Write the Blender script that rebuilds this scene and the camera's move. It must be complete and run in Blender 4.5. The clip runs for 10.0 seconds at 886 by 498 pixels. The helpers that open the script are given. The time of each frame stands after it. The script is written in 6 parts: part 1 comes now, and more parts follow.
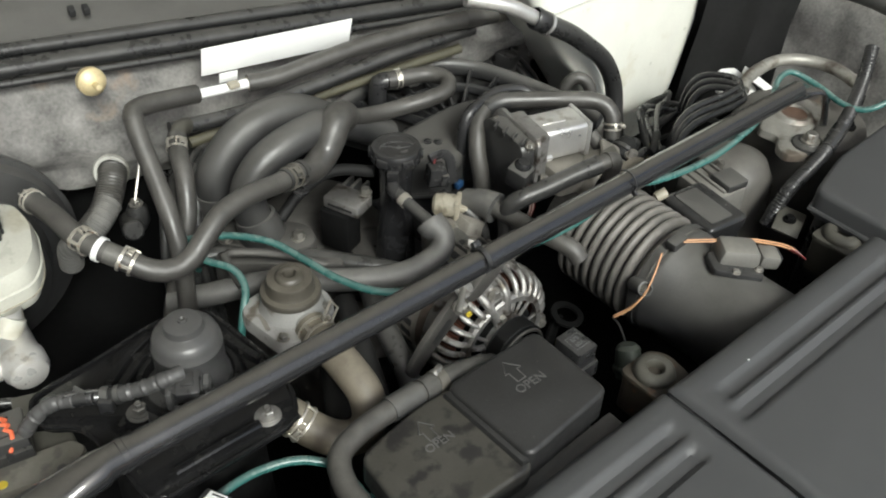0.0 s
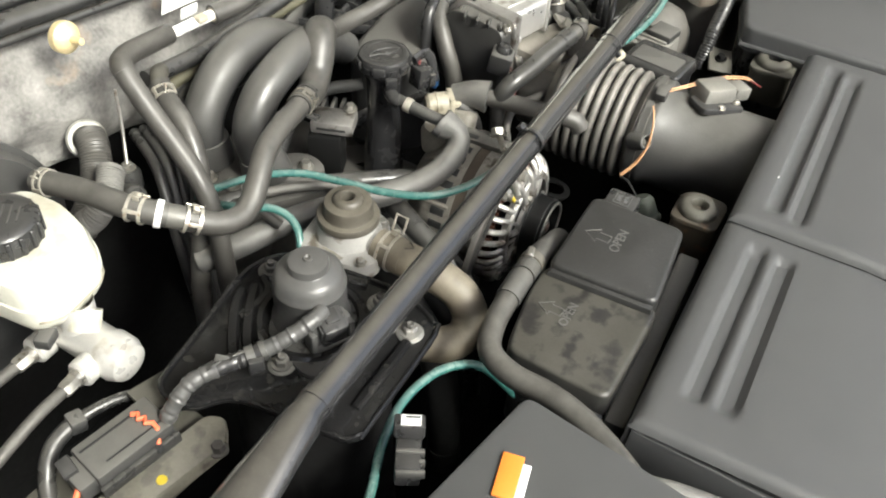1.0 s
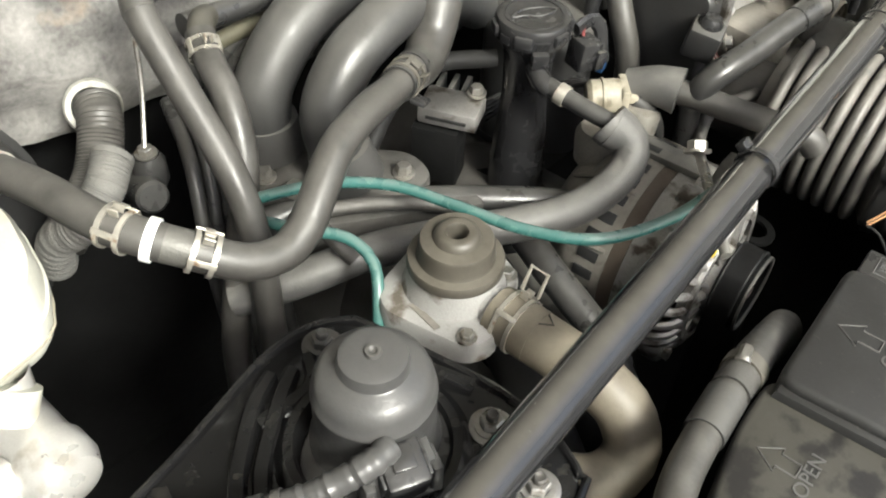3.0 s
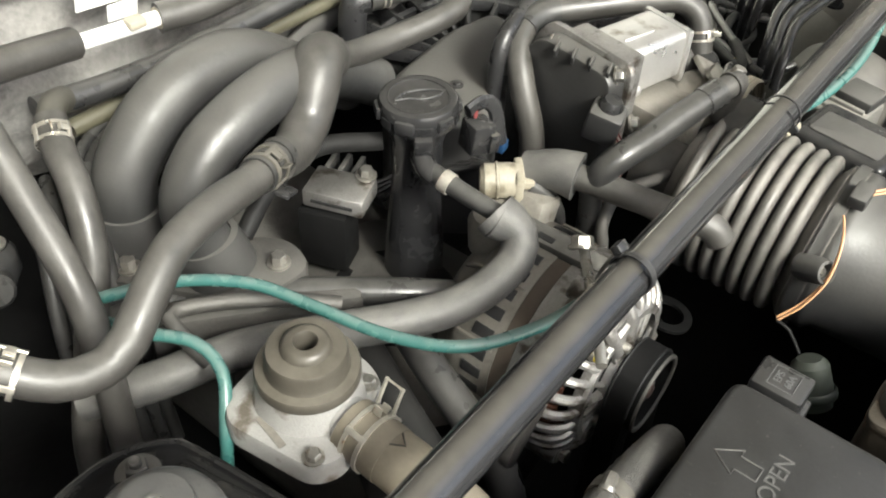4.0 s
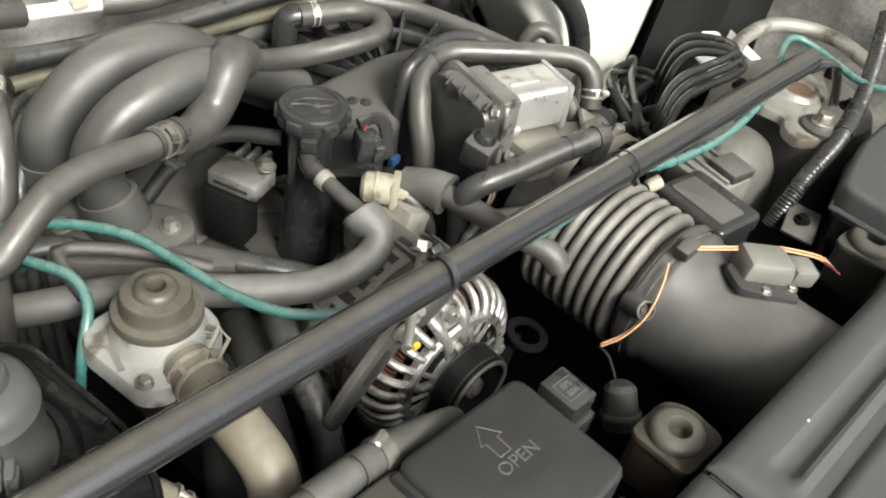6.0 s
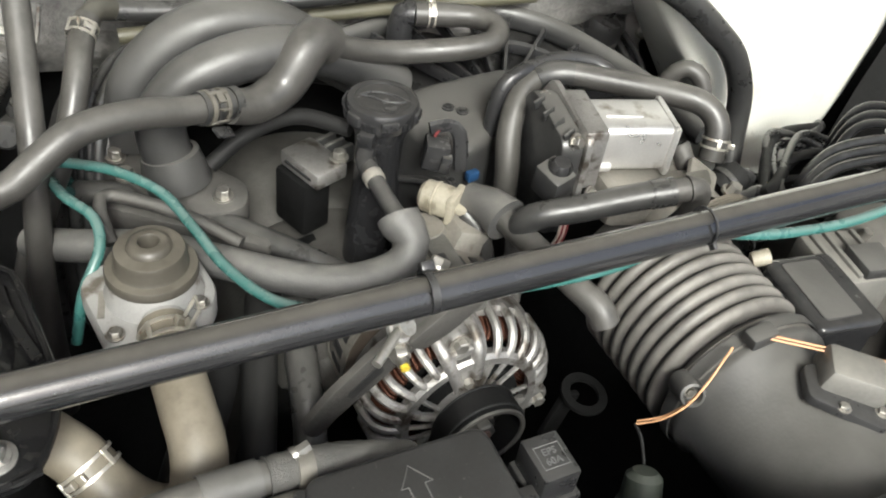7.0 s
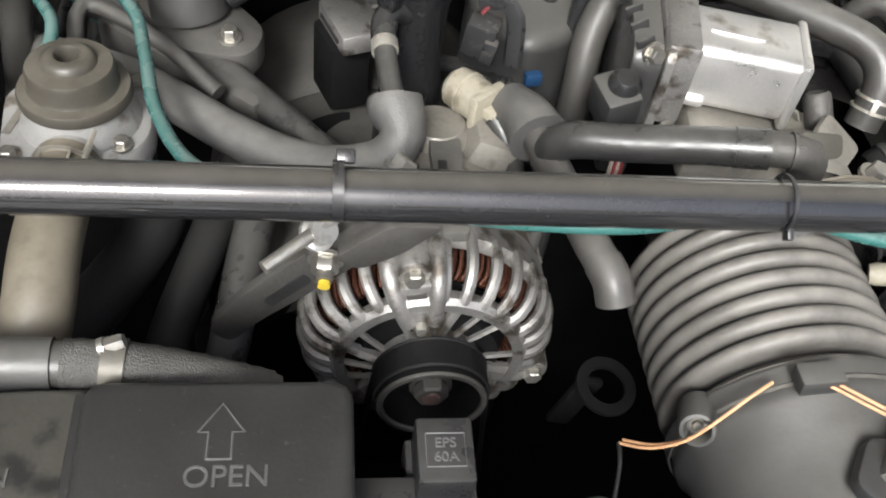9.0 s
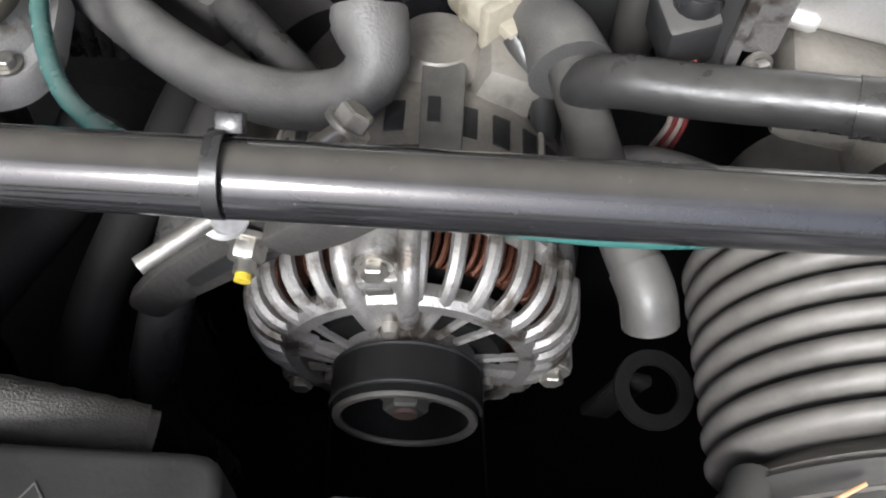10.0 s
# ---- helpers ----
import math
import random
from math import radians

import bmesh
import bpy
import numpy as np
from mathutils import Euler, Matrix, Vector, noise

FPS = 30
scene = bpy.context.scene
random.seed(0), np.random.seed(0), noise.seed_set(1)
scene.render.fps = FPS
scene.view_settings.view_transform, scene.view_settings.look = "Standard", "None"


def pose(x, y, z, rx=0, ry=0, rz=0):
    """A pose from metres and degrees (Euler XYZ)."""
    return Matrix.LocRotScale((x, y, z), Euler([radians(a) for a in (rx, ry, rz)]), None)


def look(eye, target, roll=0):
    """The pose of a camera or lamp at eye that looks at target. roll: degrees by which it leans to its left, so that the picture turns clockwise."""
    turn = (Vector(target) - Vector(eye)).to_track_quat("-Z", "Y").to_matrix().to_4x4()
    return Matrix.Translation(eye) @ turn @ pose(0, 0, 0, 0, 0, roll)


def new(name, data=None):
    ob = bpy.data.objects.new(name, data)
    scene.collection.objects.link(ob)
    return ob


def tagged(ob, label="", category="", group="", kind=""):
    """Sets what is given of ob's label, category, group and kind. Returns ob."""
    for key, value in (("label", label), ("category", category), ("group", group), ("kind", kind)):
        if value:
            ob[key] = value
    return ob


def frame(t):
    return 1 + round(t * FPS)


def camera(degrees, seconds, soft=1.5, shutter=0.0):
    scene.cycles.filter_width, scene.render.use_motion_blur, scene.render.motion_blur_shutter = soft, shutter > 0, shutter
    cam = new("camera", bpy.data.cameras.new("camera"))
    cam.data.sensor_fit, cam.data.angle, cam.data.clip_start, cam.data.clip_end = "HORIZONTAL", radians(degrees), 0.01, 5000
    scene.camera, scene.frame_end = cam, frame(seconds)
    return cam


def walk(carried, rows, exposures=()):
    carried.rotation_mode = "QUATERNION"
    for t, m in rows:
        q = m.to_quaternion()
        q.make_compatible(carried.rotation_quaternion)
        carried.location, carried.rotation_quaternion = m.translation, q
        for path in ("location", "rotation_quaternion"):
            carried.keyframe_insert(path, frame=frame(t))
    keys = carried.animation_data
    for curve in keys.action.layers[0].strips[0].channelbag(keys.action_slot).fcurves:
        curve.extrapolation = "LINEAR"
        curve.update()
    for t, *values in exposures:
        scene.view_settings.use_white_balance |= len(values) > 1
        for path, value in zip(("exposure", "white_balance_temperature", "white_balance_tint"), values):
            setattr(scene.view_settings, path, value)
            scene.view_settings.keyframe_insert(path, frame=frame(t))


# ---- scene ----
cam = camera(52.4, 10.0, soft=2.0)
PATH = [
    (0.0, -0.4194, -0.4214, 1.3667, 49.60, -2.08, -40.19),
    (0.5, -0.4580, -0.3476, 1.3428, 45.07, -1.61, -46.30),
    (1.0, -0.6083, -0.2211, 1.3353, 45.79, -3.02, -61.02),
    (1.5, -0.6160, -0.1219, 1.2708, 46.26, -4.90, -61.70),
    (2.0, -0.5453, -0.0900, 1.2133, 44.56, -4.95, -58.03),
    (2.2, -0.5115, -0.0807, 1.1958, 43.80, -3.92, -57.10),
    (3.3, -0.3828, -0.0973, 1.1703, 44.92, -1.90, -50.53),
    (3.5, -0.3660, -0.1020, 1.1708, 45.49, -2.26, -50.62),
    (4.0, -0.3234, -0.1166, 1.1731, 46.60, -2.49, -51.67),
    (4.5, -0.3030, -0.1209, 1.1757, 47.41, -3.99, -52.59),
    (5.0, -0.2846, -0.1383, 1.1840, 47.77, -6.28, -52.34),
    (5.5, -0.3249, -0.1824, 1.2137, 47.71, -6.30, -51.79),
    (5.7, -0.3404, -0.2026, 1.2256, 48.01, -7.39, -50.46),
    (6.8, -0.1830, -0.3281, 1.1927, 48.23, -7.40, -26.83),
    (7.0, -0.1750, -0.3056, 1.1970, 48.00, -6.83, -25.07),
    (7.5, -0.1403, -0.2440, 1.1852, 45.81, -8.59, -23.56),
    (8.0, -0.0272, -0.2618, 1.1655, 45.65, -6.76, -10.07),
    (8.5, 0.0052, -0.2855, 1.1427, 45.37, -6.80, -3.30),
    (9.0, -0.0021, -0.2607, 1.1129, 41.21, -6.43, -4.51),
    (9.5, 0.0386, -0.1929, 1.0729, 34.25, -3.54, -1.20),
    (10.0, 0.0667, -0.1440, 1.0520, 31.27, -1.89, 2.56),
]
walk(cam, [(t, pose(x, y, z, rx, ry, rz)) for t, x, y, z, rx, ry, rz in PATH], exposures=[(0.0, 0.12, 5900, 1), (0.5, 0.77, 6100, 1), (1.0, 1.16, 6150, 2), (2.0, 1.05, 6150, 2), (3.5, 1.14, 6150, 2), (5.5, 1.08, 6150, 2), (7.0, 0.84, 6000, 3), (8.0, 0.81, 5900, 3), (9.0, 0.75, 5880, 6), (10.0, 0.80, 5680, 8)])

# ---- light ----
world = bpy.data.worlds.new("sky")
scene.world = world
world.use_nodes = True
wn = world.node_tree
sky = wn.nodes.new("ShaderNodeTexSky")
sky.sky_type = "NISHITA"
sky.sun_disc = False
sky.sun_elevation = radians(42)
sky.sun_rotation = radians(196)
sky.dust_density = 6.0
sky.air_density = 0.6
wn.links.new(sky.outputs[0], wn.nodes["Background"].inputs[0])
wn.nodes["Background"].inputs[1].default_value = 0.15
sun = new("sun", bpy.data.lights.new("sun", "SUN"))
sun.data.energy, sun.data.angle, sun.data.color = 2.6, radians(14), (1.0, 0.94, 0.85)
sun.matrix_world = look((-0.55, -1.95, 2.7), (0.05, 0.1, 0.8))


# ---- materials ----
def material(name, base, rough=0.5, metal=0.0, spread=0.25, dust=0.0, grain=400.0, bump=0.15, dust_colour=(0.25, 0.24, 0.215), coat=0.0, stain=None, stain_over=False, gloss=0.5, dust_from=0.0, even=False, shift=0.13):
    """A surface with fine grain, large patches, and dust that lies on what faces up."""
    m = bpy.data.materials.new(name)
    m.use_nodes = True
    n, l = m.node_tree.nodes, m.node_tree.links
    b = n["Principled BSDF"]
    b.inputs["Metallic"].default_value = metal
    b.inputs["Coat Weight"].default_value = coat
    b.inputs["Specular IOR Level"].default_value = gloss
    co = n.new("ShaderNodeTexCoord")
    big = n.new("ShaderNodeTexNoise")
    big.inputs["Scale"].default_value, big.inputs["Detail"].default_value = 28.0, 6.0
    fine = n.new("ShaderNodeTexNoise")
    fine.inputs["Scale"].default_value, fine.inputs["Detail"].default_value = grain, 3.0
    geo = n.new("ShaderNodeNewGeometry")
    l.new(geo.outputs["Position"], big.inputs["Vector"])
    l.new(geo.outputs["Position"], fine.inputs["Vector"])
    ramp = n.new("ShaderNodeMapRange")
    ramp.inputs[1].default_value, ramp.inputs[2].default_value = 0.3, 0.7
    ramp.inputs[3].default_value, ramp.inputs[4].default_value = 1.0 - spread, 1.0 + spread
    both = n.new("ShaderNodeMix")
    both.inputs[0].default_value = 0.3
    l.new(big.outputs[0], both.inputs[2])
    l.new(fine.outputs[0], both.inputs[3])
    l.new(both.outputs[0], ramp.inputs[0])
    tint = n.new("ShaderNodeMix")
    tint.data_type, tint.blend_type = "RGBA", "MULTIPLY"
    tint.inputs[0].default_value = 1.0
    tint.inputs[6].default_value = (*base, 1)
    l.new(ramp.outputs[0], tint.inputs[7])
    colour = tint.outputs[2]
    mid = n.new("ShaderNodeTexNoise")
    mid.inputs["Scale"].default_value, mid.inputs["Detail"].default_value = 120.0, 5.0
    l.new(geo.outputs["Position"], mid.inputs["Vector"])
    mixed = n.new("ShaderNodeMix")
    mixed.inputs[0].default_value = 0.45
    l.new(big.outputs[0], mixed.inputs[2])
    l.new(mid.outputs[0], mixed.inputs[3])

    def stained(colour):
        sn = n.new("ShaderNodeTexNoise")
        sn.inputs["Scale"].default_value, sn.inputs["Detail"].default_value = stain[1], 8.0
        l.new(geo.outputs["Position"], sn.inputs["Vector"])
        sr = n.new("ShaderNodeMapRange")
        sr.inputs[1].default_value, sr.inputs[2].default_value = stain[2], stain[2] + 0.12
        l.new(sn.outputs[0], sr.inputs[0])
        sm = n.new("ShaderNodeMix")
        sm.data_type = "RGBA"
        sm.inputs[7].default_value = (*stain[0], 1)
        l.new(sr.outputs[0], sm.inputs[0])
        l.new(colour, sm.inputs[6])
        return sm.outputs[2]

    if stain and not stain_over:
        colour = stained(colour)
    if dust > 0:
        sep = n.new("ShaderNodeSeparateXYZ")
        l.new(geo.outputs["Normal"], sep.inputs[0])
        up = n.new("ShaderNodeMapRange")
        up.inputs[1].default_value, up.inputs[2].default_value = dust_from, 1.0
        l.new(sep.outputs[2], up.inputs[0])
        patch = n.new("ShaderNodeMapRange")
        patch.inputs[1].default_value, patch.inputs[2].default_value = 0.32, 0.70
        patch.inputs[3].default_value, patch.inputs[4].default_value = (0.8 if even else 0.3) * dust, (1.2 if even else 1.65) * dust
        l.new(mixed.outputs[0], patch.inputs[0])
        mul = n.new("ShaderNodeMath")
        mul.operation, mul.use_clamp = "MULTIPLY", True
        l.new(up.outputs[0], mul.inputs[0])
        l.new(patch.outputs[0], mul.inputs[1])
        dm = n.new("ShaderNodeMix")
        dm.data_type = "RGBA"
        dm.inputs[7].default_value = (*dust_colour, 1)
        l.new(mul.outputs[0], dm.inputs[0])
        l.new(colour, dm.inputs[6])
        colour = dm.outputs[2]
    if stain and stain_over:
        colour = stained(colour)
    l.new(colour, b.inputs["Base Color"])
    rr = n.new("ShaderNodeMapRange")
    rr.inputs[1].default_value, rr.inputs[2].default_value = 0.36, 0.66
    rr.inputs[3].default_value, rr.inputs[4].default_value = max(0.04, rough - shift), min(1, rough + shift)
    l.new(mixed.outputs[0], rr.inputs[0])
    l.new(rr.outputs[0], b.inputs["Roughness"])
    bp = n.new("ShaderNodeBump")
    bp.inputs["Strength"].default_value, bp.inputs["Distance"].default_value = bump, 0.001
    l.new(fine.outputs[0], bp.inputs["Height"])
    l.new(bp.outputs[0], b.inputs["Normal"])
    return m


PLASTIC = material("black plastic", (0.020, 0.020, 0.021), 0.32, dust=0.09)
DUSTY = material("dusty black plastic", (0.030, 0.030, 0.030), 0.44, dust=0.30, even=True)
COVER = material("grained cover plastic", (0.062, 0.063, 0.065), 0.40, spread=0.06, dust=0.05, even=True, grain=1400, bump=0.35, shift=0.03)
LID = material("fuse lid plastic", (0.020, 0.020, 0.020), 0.44, dust=0.035, even=True, stain=((0.07, 0.068, 0.06), 260.0, 0.66), stain_over=True)
BELLOWS = material("dusty bellows rubber", (0.08, 0.076, 0.07), 0.45, dust=0.42, dust_colour=(0.32, 0.30, 0.265))
DULL = material("dusty dull aluminium", (0.23, 0.217, 0.192), 0.5, metal=0.35, spread=0.3, dust=0.3, dust_colour=(0.28, 0.255, 0.215), bump=0.3, stain=((0.12, 0.10, 0.08), 70.0, 0.60))
SPOTTED = material("oil spotted lid plastic", (0.026, 0.026, 0.025), 0.44, dust=0.20, even=True, dust_colour=(0.17, 0.158, 0.122), stain=((0.022, 0.021, 0.020), 62.0, 0.53), stain_over=True)
SHINY = material("shiny black plastic", (0.018, 0.018, 0.019), 0.20, dust=0.09, bump=0.06)
# Darker, duller copy of the black rubber, with deep-bay shade in its colour.
DEEP = material("shade-darkened black rubber", (0.012, 0.012, 0.012), 0.7, dust=0.03, gloss=0.2)
OLIVE = material("dusty dark olive steel", (0.05, 0.047, 0.037), 0.6, dust=0.12)
RUBBER = material("black rubber", (0.022, 0.022, 0.022), 0.34, dust=0.18)
HOSE = material("dusty rubber hose", (0.040, 0.038, 0.035), 0.42, dust=0.22)
TAN = material("tan dusty hose", (0.125, 0.108, 0.080), 0.55, dust=0.5, dust_colour=(0.265, 0.238, 0.185))
FOAM = material("foam sleeve", (0.07, 0.069, 0.067), 0.5, dust=0.36, grain=900, bump=0.4)
GLOSS = material("gloss black paint", (0.02, 0.02, 0.021), 0.11, dust=0.24, dust_from=0.80, even=True, bump=0.02, coat=0.5, dust_colour=(0.27, 0.25, 0.21), stain=((0.16, 0.15, 0.14), 330.0, 0.70), stain_over=True)
PRESSED = material("black painted steel", (0.007, 0.007, 0.0075), 0.14, dust=0.015, bump=0.05, gloss=0.38, stain=((0.022, 0.021, 0.019), 90.0, 0.60))
ALLOY = material("cast aluminium", (0.35, 0.34, 0.325), 0.48, metal=0.8, spread=0.35, dust=0.12, grain=900, bump=0.4, stain=((0.10, 0.085, 0.07), 70.0, 0.53))
SILVER = material("clean aluminium", (0.60, 0.59, 0.57), 0.38, metal=0.75, spread=0.15, grain=900, bump=0.14, stain=((0.3, 0.27, 0.23), 45.0, 0.6))
FRESH = material("pale chalky aluminium", (0.6, 0.59, 0.56), 0.38, metal=0.45, spread=0.15, grain=900, bump=0.12, stain=((0.32, 0.28, 0.22), 35.0, 0.57))
ZINC = material("zinc plated steel", (0.40, 0.385, 0.35), 0.40, metal=0.85, spread=0.3, bump=0.25, stain=((0.15, 0.11, 0.07), 120.0, 0.60))
CLAMP = material("pale clamp steel", (0.62, 0.59, 0.52), 0.4, metal=0.75, stain=((0.35, 0.22, 0.12), 150.0, 0.62))
NUTS = material("dull plated nuts", (0.34, 0.33, 0.31), 0.36, metal=0.75, stain=((0.16, 0.13, 0.10), 140.0, 0.6))
BRASS = material("gold passivated steel", (0.62, 0.52, 0.30), 0.45, metal=0.4)
WHITE = material("milky white plastic", (0.72, 0.72, 0.65), 0.4, spread=0.05, bump=0.05, stain=((0.62, 0.6, 0.5), 20.0, 0.62))
OPAL = material("yellowed milky plastic", (0.50, 0.495, 0.43), 0.38, spread=0.12, bump=0.06, stain=((0.36, 0.33, 0.25), 22.0, 0.58))
PAPER = material("white label", (0.82, 0.82, 0.8), 0.5, spread=0.03, bump=0.02)
CREAM = material("cream connector plastic", (0.30, 0.275, 0.215), 0.5, stain=((0.17, 0.15, 0.11), 80.0, 0.55))
TEAL = material("teal rubber cable", (0.042, 0.130, 0.118), 0.3, spread=0.2, dust=0.45, dust_from=0.35, dust_colour=(0.19, 0.225, 0.205))
COPPER = material("copper winding", (0.075, 0.028, 0.016), 0.4, metal=0.6, grain=1500, bump=0.6)
ORANGE = material("orange plastic", (0.75, 0.22, 0.03), 0.45, spread=0.1)
CORAL = material("coral plastic clip", (0.75, 0.16, 0.07), 0.5, spread=0.1)
WIRE = material("pale copper wire", (0.6, 0.34, 0.18), 0.45, spread=0.2)
RED = material("red wire", (0.13, 0.02, 0.02), 0.5)
YELLOW = material("yellow paint", (0.55, 0.42, 0.04), 0.4, spread=0.1)
BLUE = material("blue plastic", (0.012, 0.04, 0.10), 0.4)
GREEN = material("grey green connector", (0.028, 0.036, 0.028), 0.5, dust=0.12)
BELT = material("rubber belt", (0.012, 0.012, 0.012), 0.6, spread=0.2)
FELT = material("grey felt pad", (0.175, 0.170, 0.160), 0.95, spread=0.6, grain=260, bump=1.0, stain=((0.36, 0.25, 0.16), 9.0, 0.655))
# Near-black and almost glossless: the shade of the deep bay is in this colour.
DARK = material("shade-darkened black steel", (0.006, 0.006, 0.006), 0.8, gloss=0.1)
ENGINE = material("dirty engine casting", (0.06, 0.057, 0.053), 0.6, metal=0.3, dust=0.22, bump=0.4)
BODY = material("grey painted body", (0.066, 0.062, 0.055), 0.5, dust=0.22, stain=((0.2, 0.12, 0.06), 14.0, 0.63))
FAINT = material("faint moulded print", (0.11, 0.11, 0.11), 0.5)
# Black for print, and for shade painted where slots and holes would be.
INK_SHADE = material("black for print and slot shade", (0.02, 0.02, 0.02), 0.5)
WORN = material("rubbed raised marks", (0.095, 0.094, 0.090), 0.5)
VALVE = material("blasted alloy casting", (0.36, 0.355, 0.34), 0.42, metal=0.25, spread=0.2, dust=0.1, grain=900, bump=0.3, stain=((0.13, 0.11, 0.085), 55.0, 0.58))
STACK = material("rusty steel laminations", (0.105, 0.085, 0.066), 0.65, metal=0.3, grain=1600, bump=0.5)
CAPR = material("brown grey cap rubber", (0.052, 0.047, 0.038), 0.48, dust=0.26, dust_colour=(0.22, 0.20, 0.16))
PALER = material("grubby pale plastic", (0.36, 0.355, 0.32), 0.5, stain=((0.2, 0.19, 0.16), 60.0, 0.55))
GREYED = material("grey-filmed black plastic", (0.050, 0.050, 0.051), 0.36, spread=0.2, dust=0.14, dust_from=-0.7, even=True, shift=0.08)
BRAIDED = material("dark braided sleeve", (0.035, 0.034, 0.032), 0.6, dust=0.25, grain=1100, bump=0.9)
DRAB = material("drab spring steel", (0.13, 0.12, 0.10), 0.5, metal=0.4, dust=0.25)
SHEATH = material("grey braided sheath", (0.12, 0.118, 0.11), 0.7, dust=0.3, grain=700, bump=0.8)
RUSTED = material("rusty brown bracket steel", (0.042, 0.034, 0.024), 0.65, dust=0.05, bump=0.4, stain=((0.10, 0.055, 0.028), 60.0, 0.57))
SHABBY = material("dusty grey plastic", (0.12, 0.117, 0.107), 0.5, dust=0.35, dust_colour=(0.28, 0.265, 0.23))
ENAMEL = material("white car paint", (0.75, 0.75, 0.72), 0.25, spread=0.04, bump=0.01, coat=0.4)
CASTING = material("dusty pale casting", (0.09, 0.088, 0.08), 0.45, metal=0.2, dust=0.28, grain=700, bump=0.3)
PLASTER = material("workshop wall paint", (0.5, 0.49, 0.46), 0.8, spread=0.08, grain=40)
CONCRETE = material("concrete floor", (0.3, 0.29, 0.27), 0.8, grain=60)

# ---- builders ----
HOME = {}


def thing(name, at, label, category, group="", kind=""):
    ob = new(name)
    ob.location = at
    ob.empty_display_size = 0.02
    HOME[ob.name] = Vector(at)
    return tagged(ob, label, category, group, kind)


def link(name, bm, mat, home, smooth=True):
    bmesh.ops.recalc_face_normals(bm, faces=bm.faces)
    me = bpy.data.meshes.new(name)
    bmesh.ops.translate(bm, verts=bm.verts, vec=-home)
    bm.to_mesh(me)
    bm.free()
    me.materials.append(mat)
    if smooth:
        me.shade_smooth()
        me.set_sharp_from_angle(angle=radians(38))
    return new(name, me)


def part(name, bm, mat, parent, label=""):
    """One mesh under a thing or a part; bm is in world metres."""
    home = HOME[parent.name]
    ob = link(name, bm, mat, home)
    HOME[ob.name] = home
    ob.parent = parent
    return tagged(ob, label)


def solid(name, bm, mat, at, label, category, group="", kind=""):
    """A thing that is one mesh."""
    ob = link(name, bm, mat, Vector(at))
    ob.location = at
    HOME[ob.name] = Vector(at)
    return tagged(ob, label, category, group, kind)


def spline(points, step=0.006):
    pts = [Vector(p) for p in points]
    if len(pts) == 2:
        return pts
    ext = [pts[0] * 2 - pts[1]] + pts + [pts[-1] * 2 - pts[-2]]
    out = []
    for i in range(1, len(ext) - 2):
        a, b, c, d = ext[i - 1:i + 3]
        n = max(2, int((c - b).length / step))
        for k in range(n):
            t = k / n
            out.append(0.5 * ((2 * b) + (c - a) * t + (2 * a - 5 * b + 4 * c - d) * t * t + (3 * b - a - 3 * c + d) * t ** 3))
    out.append(pts[-1])
    return out


def tube(points, r, sides=14, bm=None, caps=True, flat=1.0, bend=True):
    """A round bar or hose along a smooth line. r: a number, or a function of 0..1."""
    bm = bm or bmesh.new()
    pts = spline(points) if bend else [Vector(p) for p in points]
    rad = r if callable(r) else (lambda s: r)
    side = None
    rings = []
    for i, p in enumerate(pts):
        d = (pts[min(i + 1, len(pts) - 1)] - pts[max(i - 1, 0)]).normalized()
        if side is None:
            side = d.orthogonal().normalized() if abs(d.z) > 0.95 else d.cross(Vector((0, 0, 1))).normalized()
        side = (side - d * side.dot(d)).normalized()
        up = side.cross(d)
        q = rad(i / max(1, len(pts) - 1))
        rings.append([bm.verts.new(p + side * q * math.cos(2 * math.pi * k / sides) + up * flat * q * math.sin(2 * math.pi * k / sides)) for k in range(sides)])
    for a, b in zip(rings, rings[1:]):
        for k in range(sides):
            bm.faces.new((a[k], a[(k + 1) % sides], b[(k + 1) % sides], b[k]))
    if caps:
        bm.faces.new(rings[0])
        bm.faces.new(rings[-1])
    return bm


def along(points, s):
    """Place and direction at the share s of a smooth line's length."""
    pts = spline(points, 0.003)
    lens = [0.0]
    for a, b in zip(pts, pts[1:]):
        lens.append(lens[-1] + (b - a).length)
    want = s * lens[-1]
    for i in range(1, len(pts)):
        if lens[i] >= want - 1e-9:
            return pts[i], (pts[i] - pts[i - 1]).normalized()
    return pts[-1], (pts[-1] - pts[-2]).normalized()


def frame_of(at, axis):
    """A matrix that takes local z to the axis."""
    return Matrix.Translation(at) @ Vector(axis).to_track_quat("Z", "Y").to_matrix().to_4x4()


def lathe(profile, at, axis=(0, 0, 1), sides=32, bm=None, closed=False):
    """Turns (radius, height) pairs about an axis."""
    bm = bm or bmesh.new()
    m = frame_of(at, axis)
    rings = []
    for r, h in profile:
        if r < 1e-6:
            rings.append([bm.verts.new(m @ Vector((0, 0, h)))])
        else:
            rings.append([bm.verts.new(m @ Vector((r * math.cos(2 * math.pi * k / sides), r * math.sin(2 * math.pi * k / sides), h))) for k in range(sides)])
    pairs = list(zip(rings, rings[1:]))
    if closed:
        pairs.append((rings[-1], rings[0]))
    for a, b in pairs:
        for k in range(sides):
            f = [a[k % len(a)], a[(k + 1) % len(a)], b[(k + 1) % len(b)], b[k % len(b)]]
            f = list(dict.fromkeys(f))
            if len(f) > 2:
                bm.faces.new(f)
    return bm


